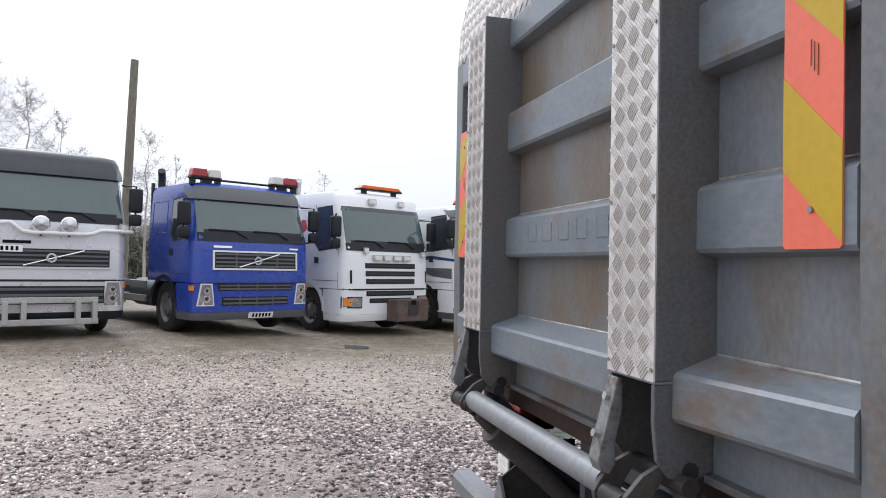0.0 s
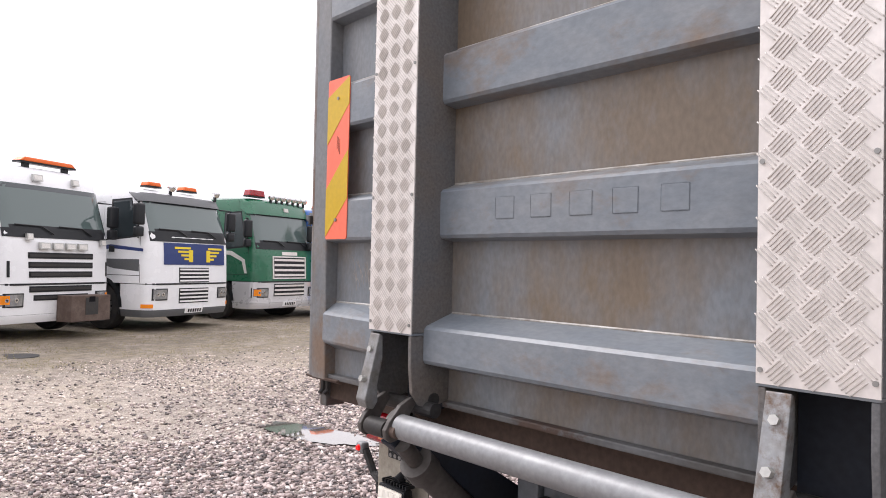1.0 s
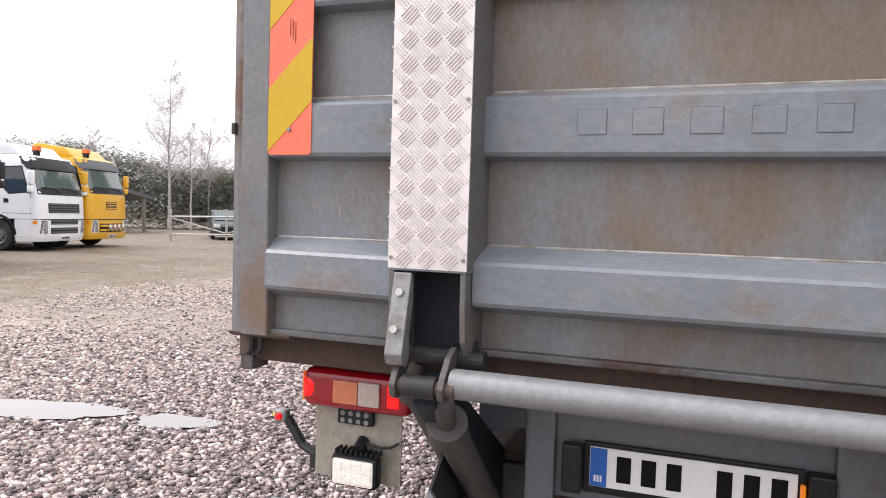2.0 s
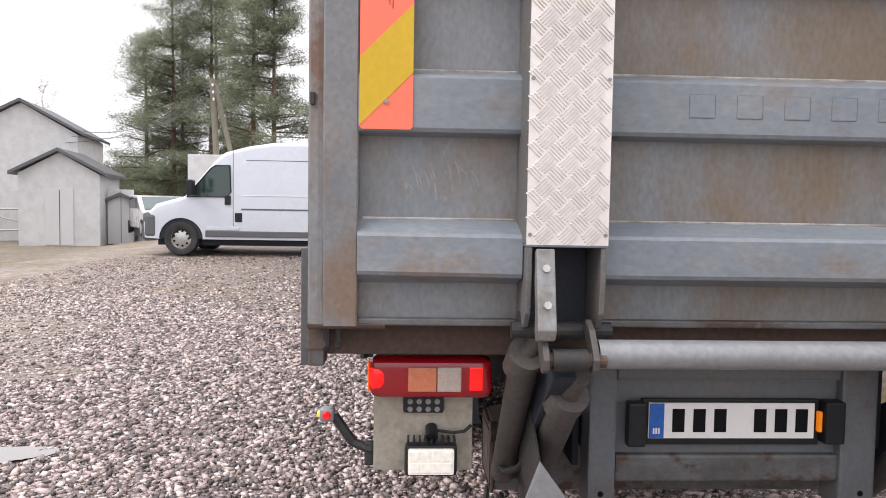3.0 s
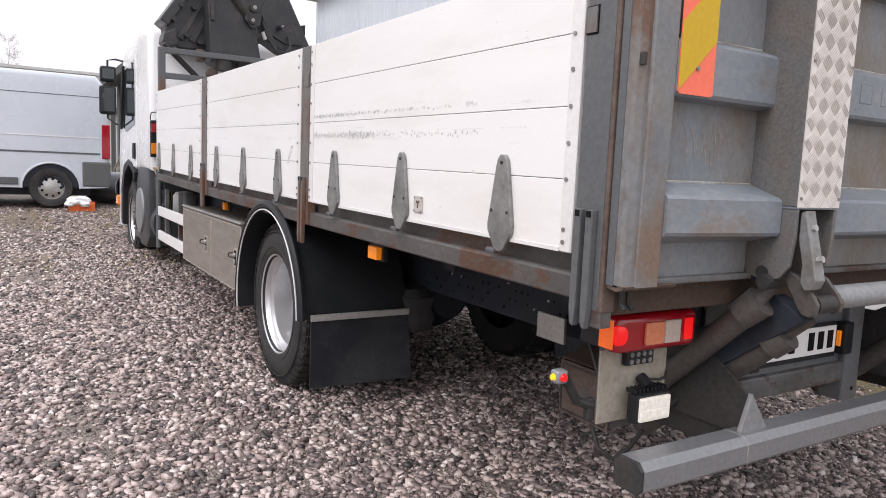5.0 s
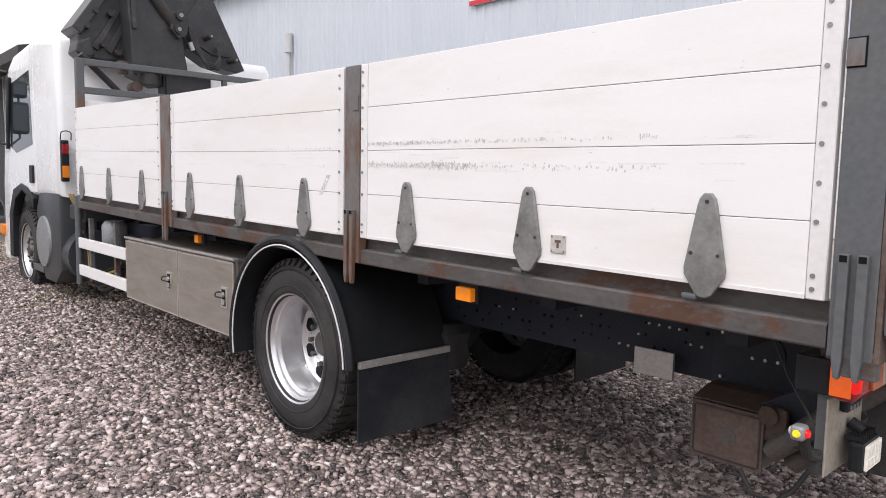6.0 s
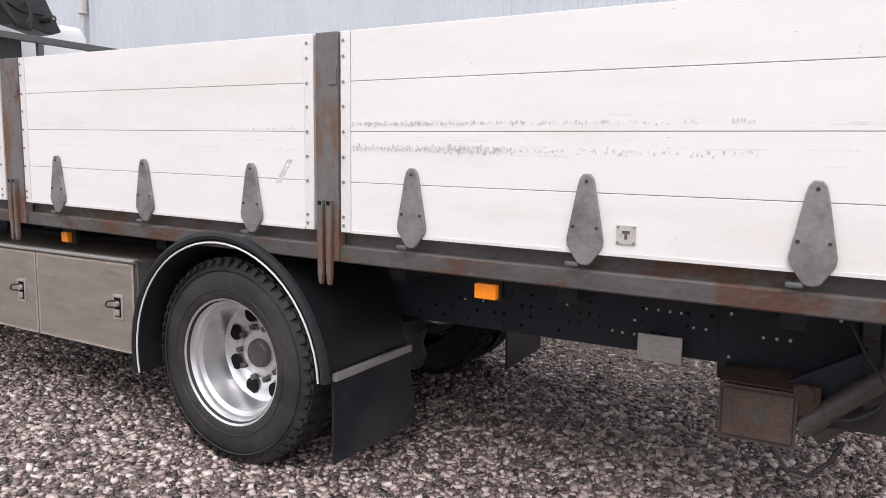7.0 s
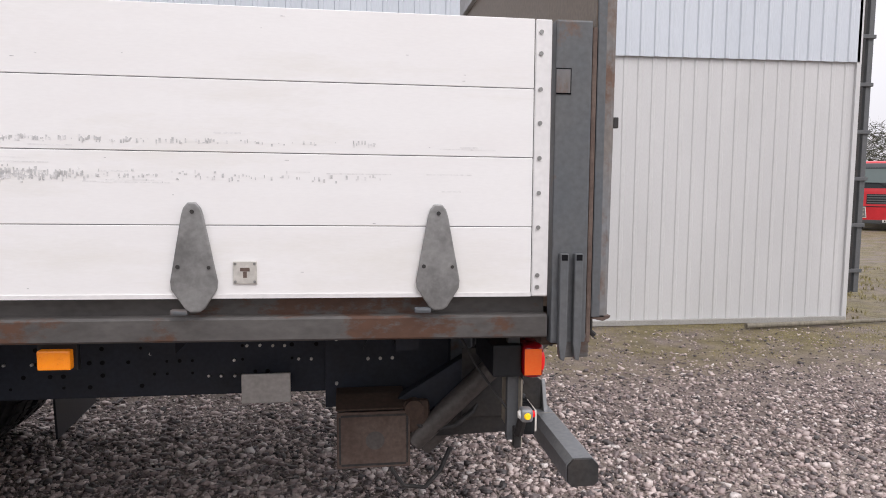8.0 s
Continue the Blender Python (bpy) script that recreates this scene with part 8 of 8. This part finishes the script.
small_hut(25.4, 15.6, 3.0, 2.6, 2.5, "small pale hut with grey gabled roof", 10)
small_hut(25.8, 13.85, 1.4, 0.9, 1.5, "low pale shed beside the hut", 10)
small_hut(29.0, 18.6, 4.0, 4.0, 4.2, "taller pale outbuilding behind the hut", 10)
t = thing("open_barn", (30.0, 33.0, 0.0), "open-sided barn with a dark sloping roof", "barn")
bm = B()
prism(bm, [(0, 4.0), (8.5, 1.9), (8.5, 2.1), (0, 4.25)], "y", 0, 6, f=lambda p: Vector((24.1 + p.x * 0.93 + p.y * 0.35, 35.4 - p.x * 0.37 + p.y * 0.93, p.z)))
part("roof", bm, "plastic_grey", t)
for k in range(4):
    part("post", box(B(), 24.6 + k * 2.3, 24.75 + k * 2.3, 35.3 - k * 0.92, 35.45 - k * 0.92, 0.0, 3.7 - k * 0.57), "wood_pole", t)
part("back_wall", box(B(), 0, 7.9, 5.8, 5.9, 0.0, 2.0, f=lambda p: Vector((24.1 + p.x * 0.93 + p.y * 0.35, 35.4 - p.x * 0.37 + p.y * 0.93, p.z))), "bark_pine", t)
t = thing("white_building", (26, 6.6, 0.5), "plain white box body behind the van", "building")
part("wall", box(B(), 25.0, 27.5, 8.9, 11.3, 0.3, 3.35, 0.03), "wall_pale", t)
t = thing("far_building", (60, 2, 0.5), "long low pale building far off", "building")
part("wall", box(B(), 55, 60, -4, 4.2, 0.3, 4.2), "wall_pale", t)
part("roof", box(B(), 54.6, 60.4, -4.4, 4.5, 4.2, 4.7, 0.05), "plastic_grey", t)
# parked cars
def car(x, y, rz, paint, label):
    t = tagged(new("parked_car"), label, "car", "parked cars")
    bm = B()
    prism(bm, [(0, 0.3), (0.02, 0.62), (0.25, 0.78), (1.1, 0.92), (1.75, 1.4), (3.4, 1.46), (4.2, 1.02), (4.42, 0.9), (4.45, 0.3)], "x", -0.85, 0.85, 0.06)
    part("body", bm, paint, t, smooth=True)
    for sx in (-1, 1):
        bm = B()
        prism(bm, [(1.25, 0.96), (1.8, 1.34), (3.35, 1.38), (3.9, 1.0)], "x", *sorted((sx * 0.851, sx * 0.856)))
        part("side_window", bm, "glass", t)
        part("headlight", box(B(), *sorted((sx * 0.5, sx * 0.8)), -0.01, 0.1, 0.6, 0.76, 0.03), "lens_clear", t)
        for ay in (0.85, 3.6):
            ty = part("tyre", lathe(B(), [(0.001, 0.09), (0.2, 0.09), (0.3, 0.08), (0.31, 0.0), (0.3, -0.08), (0.001, -0.08)], (sx * 0.8, ay, 0.31), (sx, 0, 0), 20), "rubber", t, smooth=True)
            part("rim", lathe(B(), [(0.001, 0.1), (0.12, 0.1), (0.19, 0.091)], (sx * 0.8, ay, 0.31), (sx, 0, 0), 16), "rim", ty, smooth=True)
    bm = B()
    prism(bm, [(1.12, 0.95), (1.72, 1.37), (1.70, 1.385), (1.1, 0.965)], "x", -0.72, 0.72)
    part("windscreen", bm, "glass_pale", t)
    part("grille", box(B(), -0.45, 0.45, -0.012, 0.05, 0.45, 0.66, 0.02), "plastic", t)
    t.matrix_basis = pose(x, y, gz(x, y), 0, 0, rz)


car(27.6, 23.6, -50, "dark_paint", "dark estate car beyond the gate")
car(22.6, 11.0, -60, "silver_paint", "silver car parked beyond the van")
# pole gate
g = thing("field_gate", (26, 19, gz(26, 19)), "long galvanised pipe gate with crossed braces", "gate")
GA, GB = Vector((24.6, 24.6, 0.0)), Vector((27.2, 14.5, 0.25))
for z in (0.3, 1.1):
    part("rail", tube(B(), GA + Vector((0, 0, z)), GB + Vector((0, 0, z)), 0.04, seg=8), "zinc", g)
for k in range(5):
    a, b = GA.lerp(GB, k / 4), GA.lerp(GB, (k + 1) / 4)
    part("post", tube(B(), a, a + Vector((0, 0, 1.45)), 0.05, seg=8), "zinc", g)
    if k < 4:
        u, v = (0.35, 1.05) if k % 2 else (1.05, 0.35)
        part("brace", tube(B(), a + Vector((0, 0, u)), b + Vector((0, 0, v)), 0.03, seg=6), "zinc", g)
# workshop beyond the van
t = thing("workshop", (22.0, 0.0, 0.4), "grey workshop with a dark overhanging roof and wide doors", "building")
part("wall", sheeting(box(B(), 16.4, 28.0, -1.3, 1.37, 0.2, 3.9), 16.4, 28.0, 0.2, 3.9, 1.4, 0.3, 0.05, 0.03), "wall_pale", t)
bm = B()
prism(bm, [(2.05, 3.72), (2.05, 3.95), (-1.4, 4.7), (-1.4, 4.45)], "x", 16.2, 28.4)
part("roof", bm, "dark_steel", t)
for x in (18.6, 21.0, 23.4):
    d = part("door", box(B(), x, x + 1.7, 1.435, 1.48, 0.3, 3.0, 0.01), "shed_lower", t)
    part("door_seam", box(B(), x + 0.83, x + 0.87, 1.481, 1.485, 0.35, 2.95), "plastic_grey", d)
for x in (17.6, 20.6, 22.9, 25.6, 27.6):
    part("post", box(B(), x, x + 0.14, 1.5, 1.64, 0.2, 3.75), "plastic_grey", t)
part("drain_pipe", tube(B(), (24.9, 1.5, 0.3), (24.9, 1.5, 3.8), 0.05), "zinc", t, smooth=True)
for k in range(3):
    part("leaning_pole", tube(B(), (21.5 + 0.25 * k, 2.2 + 0.1 * k, 0.42), (22.3 + 0.2 * k, 1.55, 2.0 + 0.2 * k), 0.025, seg=8), "wood_pole", t)
t = thing("drum", (15.8, 2.97, gz(15.8, 2.97)), "pale grey drum lying on its side by the workshop", "drum")
part("shell", lathe(B(), [(0.2, -0.4), (0.32, -0.4), (0.33, 0.4), (0.29, 0.4), (0.27, -0.3), (0.001, -0.3)], (15.8, 2.97, gz(15.8, 2.97) + 0.33), (-0.75, -0.66, 0), 24), "beam", t, smooth=True)
part("crate", box(B(), 15.0, 15.45, 2.3, 2.75, gz(15, 2.5), gz(15, 2.5) + 0.3, 0.02), "plastic_grey", t)
# low pale hall far beyond the van
t = thing("distant_hall", (62, 3.0, 0.4), "pale flat-roofed hall far beyond the van", "building")
part("wall", box(B(), 60, 68, -8.0, 6.2, 0.2, 7.3), "wall_pale", t)
part("roof", box(B(), 59.9, 68.1, -8.1, 6.3, 7.3, 7.5), "wall_pale", t)
for k in range(3):
    part("window", box(B(), 59.96, 59.995, 2.1 - k * 0.3, 2.3 - k * 0.3, 6.5, 7.1), "plastic_grey", t)
# poles and wires behind the van
pa = pole(27.5, 10.77, 6.05, 0.14, "wooden utility pole with a leaning stay", lean=(0, 0.33))
part("stay", tube(B(), (27.5, 9.62, 0.35), (27.5, 11.0, 6.3), 0.11, 0.09, seg=10), "wood_pole", pa, smooth=True)
for k in range(3):
    part("insulator", lathe(B(), [(0.001, 0.0), (0.04, 0.01), (0.03, 0.05), (0.045, 0.06), (0.02, 0.12), (0.001, 0.12)], (27.36, 11.05 - 0.02 * k, 6.2 - 0.28 * k), (0, 0, 1), 10), "sign_white", pa, smooth=True)
pb = pole(38.0, 5.45, 6.85, 0.08, "thin far utility pole")
part("cross_arm", box(B(), 37.96, 38.04, 5.4, 6.0, 6.72, 6.78), "dark_steel", pb)
part("top_bow", pipe(B(), curved([(38.0, 5.5, 6.9), (38.0, 5.7, 7.25), (38.0, 5.95, 7.2), (38.0, 6.0, 6.78)]), 0.02, 6), "dark_steel", pb, smooth=True)
HIGH = Vector((27.36, 11.05, 6.28))
for a, b, sag in ((HIGH, Vector((38.0, 5.95, 6.9)), 1.25), (HIGH, Vector((25.4, 15.6, 4.2)), 0.75), (HIGH - Vector((0, 0, 0.28)), Vector((25.4, 15.6, 3.95)), 0.7), (HIGH - Vector((0, 0, 0.56)), Vector((27.3, 18.0, 3.9)), 0.6)):
    w_ = thing("overhead_wire", tuple(a), "thin sagging overhead wire", "wire", "overhead wires")
    part("wire", pipe(B(), [a.lerp(b, i / 14) - Vector((0, 0, sag * 4 * (i / 14) * (1 - i / 14))) for i in range(15)], 0.013, 4), "plastic_grey", w_)

lp = thing("wooden_pole", (-3.4, -1.27, gz(-3.4, -1.27)), "thin weathered wooden pole lying along the shed", "pole")
part("shaft", tube(B(), (-2.6, -1.2, 0.035), (-4.7, -1.4, 0.03), 0.028, 0.02, seg=10), "wood_pole", lp, smooth=True)

# ---- puddles, verge, manhole ----
PUDDLES = ((2.6, 6.55, 0.68, 0.22, 97), (2.74, 5.46, 0.27, 0.15, 100))


def puddle(x, y, a, b, rz):
    bm = B()
    turn, spokes = radians(rz), []
    for i in range(64):
        t = i * math.tau / 64
        k = 1 + 0.35 * noise.noise((math.cos(t) * 1.3 + x, math.sin(t) * 1.3 + y, 0.7)) + 0.14 * noise.noise((math.cos(t) * 4 + x, math.sin(t) * 4, 2.7))
        k += 0.1 * noise.noise((math.cos(t) * 11 + x, math.sin(t) * 11, 5.1))
        spoke = []
        for j in range(1, 9):
            u, v = math.cos(t) * a * k * j / 8, math.sin(t) * b * k * j / 8
            px, py = x + u * math.cos(turn) - v * math.sin(turn), y + u * math.sin(turn) + v * math.cos(turn)
            spoke.append((px, py, ground_z(px, py) + 0.014))
        spokes.append(spoke)
    mid = bm.verts.new((x, y, ground_z(x, y) + 0.014))
    grid = [[bm.verts.new(p) for p in s] for s in spokes]
    for i in range(64):
        p, q = grid[i], grid[(i + 1) % 64]
        bm.faces.new((mid, p[0], q[0]))
        for j in range(7):
            bm.faces.new((p[j], p[j + 1], q[j + 1], q[j]))
    ob = part("puddle", bm, "water", smooth=True)
    tagged(ob, "shallow rain puddle reflecting the white sky", "puddle", "puddles")


for p in PUDDLES:
    puddle(*p)
mh = thing("manhole_cover", (1.54, 13.1, ground_z(1.54, 13.1)), "round dark iron manhole cover in the gravel", "manhole")
part("cover", tube(B(), (1.54, 13.1, ground_z(1.54, 13.1) - 0.02), (1.54, 13.1, ground_z(1.54, 13.1) + 0.006), 0.3, 0.29, seg=28), "dark_steel", mh)


# ---- loose stones: real pebbles where the camera passes near ----
def pebbles(name, x0, x1, y0, y1, count, size, seed, label, lay="near"):
    rng = np.random.default_rng(seed)
    base = np.array([(-1, -1, -1), (1, -1, -1), (1, 1, -1), (-1, 1, -1), (-1, -1, 1), (1, -1, 1), (1, 1, 1), (-1, 1, 1)]) * 0.72
    tri = np.array([(0, 2, 1), (0, 3, 2), (4, 5, 6), (4, 6, 7), (0, 1, 5), (0, 5, 4), (1, 2, 6), (1, 6, 5), (2, 3, 7), (2, 7, 6), (3, 0, 4), (3, 4, 7)])
    if lay != "near":       # small or distant stones: simpler shards
        base = np.array([(1, 0, 0), (-1, 0, 0), (0, 1, 0), (0, -1, 0), (0, 0, 1), (0, 0, -1)]) * 1.05
        tri = np.array([(0, 2, 4), (2, 1, 4), (1, 3, 4), (3, 0, 4), (2, 0, 5), (1, 2, 5), (3, 1, 5), (0, 3, 5)])
    nv = len(base)
    px, py = rng.uniform(x0, x1, count), rng.uniform(y0, y1, count)
    # full cover beside the truck's rear and left side, thinning outwards
    far = np.hypot(np.maximum(0, np.maximum(0.2 - px, px - 6.0)) * 0.8, np.maximum(0, np.maximum((2.3 - py) * 1.5, py - 5.6)))
    if lay == "fine":
        # crushed stone trodden into the soil between the truck and the shed
        keep = rng.uniform(0, 1, count) < np.clip((py + 0.3) / 1.6, 0.15, 1) * np.clip((3.4 - py) / 1.2, 0, 1) * np.clip((px + 4.5) / 1.5, 0, 1)
    elif lay == "far":
        # thinner cover towards the van
        keep = rng.uniform(0, 1, count) < np.clip((px - 6.0) / 3.5, 0, 1) * np.clip((15.5 - px) / 3.0, 0.1, 1)
    elif lay == "yard":
        # the open yard: even cover, thinning at its far edge and next to the truck
        keep = rng.uniform(0, 1, count) < np.clip((12.4 - py) / 1.5, 0, 1) * np.clip(far / 1.8, 0, 1) * np.clip((px + 8.0) / 3.0, 0, 1) * np.clip((py - 2.2) / 2.0, 0, 1) * np.clip((10.5 - px) / 2.0, 0, 1)
    else:
        keep = rng.uniform(0, 1, count) < np.clip(1.0 - far / 4.5, 0, 1) ** 1.8 * np.clip(0.4 + 0.6 * (px + 0.4) / 1.2, 0.4, 1)
    for a, b, ra, rb, rz in PUDDLES:
        c, s = math.cos(radians(rz)), math.sin(radians(rz))
        dx, dy = px - a, py - b
        u, v = (dx * c + dy * s) / ra, (-dx * s + dy * c) / rb
        keep &= (u * u + v * v) > rng.uniform(0.75, 1.2, count)
    # bare trodden patches away from the truck
    bare = np.array([noise.noise((a * 0.45, b * 0.3, 9.0)) if k and b > 4.4 else -1.0 for a, b, k in zip(px, py, keep)])
    keep &= (bare < 0.05) | (rng.uniform(0, 1, count) < 0.28)
    px, py = px[keep], py[keep]
    n = len(px)
    s = size * np.minimum(rng.lognormal(0, 0.4, n), 1.9)
    s = s * np.clip(1.0 - 0.05 * (py - 5.5), 0.7, 1.0)      # finer stones out in the yard
    scl = np.stack([s * rng.uniform(0.8, 1.55, n), s * rng.uniform(0.6, 1.05, n), s * rng.uniform(0.4, 0.75, n)], 1)
    v = base[None] * (1 + rng.uniform(-0.5, 0.22, (n, nv, 3))) * scl[:, None]
    ang, tilt = rng.uniform(0, math.tau, n), rng.normal(0, 0.3, n)
    ct, st = np.cos(tilt)[:, None], np.sin(tilt)[:, None]
    x, z = v[..., 0] * ct - v[..., 2] * st, v[..., 0] * st + v[..., 2] * ct
    ca, sa = np.cos(ang)[:, None], np.sin(ang)[:, None]
    xx, yy = x * ca - v[..., 1] * sa, x * sa + v[..., 1] * ca
    gh = np.array([ground_z(a, b) for a, b in zip(px, py)])
    co = np.stack([xx + px[:, None], yy + py[:, None], z + gh[:, None] + scl[:, 2:3] * 0.35], 2).reshape(-1, 3)
    faces = (tri[None] + (np.arange(n) * nv)[:, None, None]).reshape(-1, 3)
    me = bpy.data.meshes.new(name)
    me.vertices.add(len(co))
    me.vertices.foreach_set("co", co.ravel())
    me.loops.add(faces.size)
    me.loops.foreach_set("vertex_index", faces.ravel())
    me.polygons.add(len(faces))
    me.polygons.foreach_set("loop_start", np.arange(0, faces.size, 3))
    me.polygons.foreach_set("loop_total", np.full(len(faces), 3))
    me.update()
    me.validate()
    me.materials.append(M["pebble_pale" if lay == "yard" else "pebble"])
    tagged(new(name, me), label, "gravel", kind="stuff")


pebbles("loose_gravel", -4.5, 14.0, -1.6, 9.0, 400000, 0.0146, 11, "loose wet grey and pinkish crushed stones")
pebbles("yard_gravel", -8.0, 10.5, 2.2, 12.4, 118000, 0.018, 12, "pale dry crushed stones strewn over the open yard", "yard")
pebbles("far_gravel", 6.0, 15.2, 2.9, 9.6, 28000, 0.018, 14, "coarse brown and grey stones scattered towards the van", "far")
pebbles("fine_gravel", -4.5, 3.6, -1.25, 3.4, 75000, 0.0105, 13, "fine brown and pinkish crushed stones trodden into soil", "fine")

# grass tufts along the shed and the yard's edge
def grass(name, x0, x1, y0, y1, count, h, seed, label):
    rnd = random.Random(seed)
    vs, fs = [], []
    for _ in range(count):
        x, y = rnd.uniform(x0, x1), rnd.uniform(y0, y1)
        if noise.noise((x * 0.9, y * 0.9, seed)) < -0.05:
            continue
        z = ground_z(x, y)
        for _ in range(5):
            a, L = rnd.uniform(0, math.tau), h * rnd.uniform(0.5, 1.2)
            dx, dy = math.cos(a) * L * 0.6, math.sin(a) * L * 0.6
            w = 0.008 + 0.006 * rnd.random()
            n = len(vs)
            vs += [(x - dy * w * 20, y + dx * w * 20, z - 0.005), (x + dy * w * 20, y - dx * w * 20, z - 0.005), (x + dx, y + dy, z + L)]
            fs.append((n, n + 1, n + 2))
    me = bpy.data.meshes.new(name)
    me.from_pydata(vs, [], fs)
    me.materials.append(M["grass_dry"])
    tagged(new(name, me), label, "grass", kind="stuff")


grass("grass_verge", -6, 2, -1.5, -0.1, 9000, 0.014, 3, "short dry mossy grass along the shed")
grass("grass_verge", -14, -4, -6, -1.5, 4000, 0.05, 4, "short dry mossy grass beside the shed")
grass("grass_verge", -8, 16, 11.6, 17.5, 15000, 0.022, 5, "short dry grass in front of the trucks")
grass("grass_verge", 8, 14, 1.0, 4.5, 2000, 0.04, 6, "short dry grass by the van")
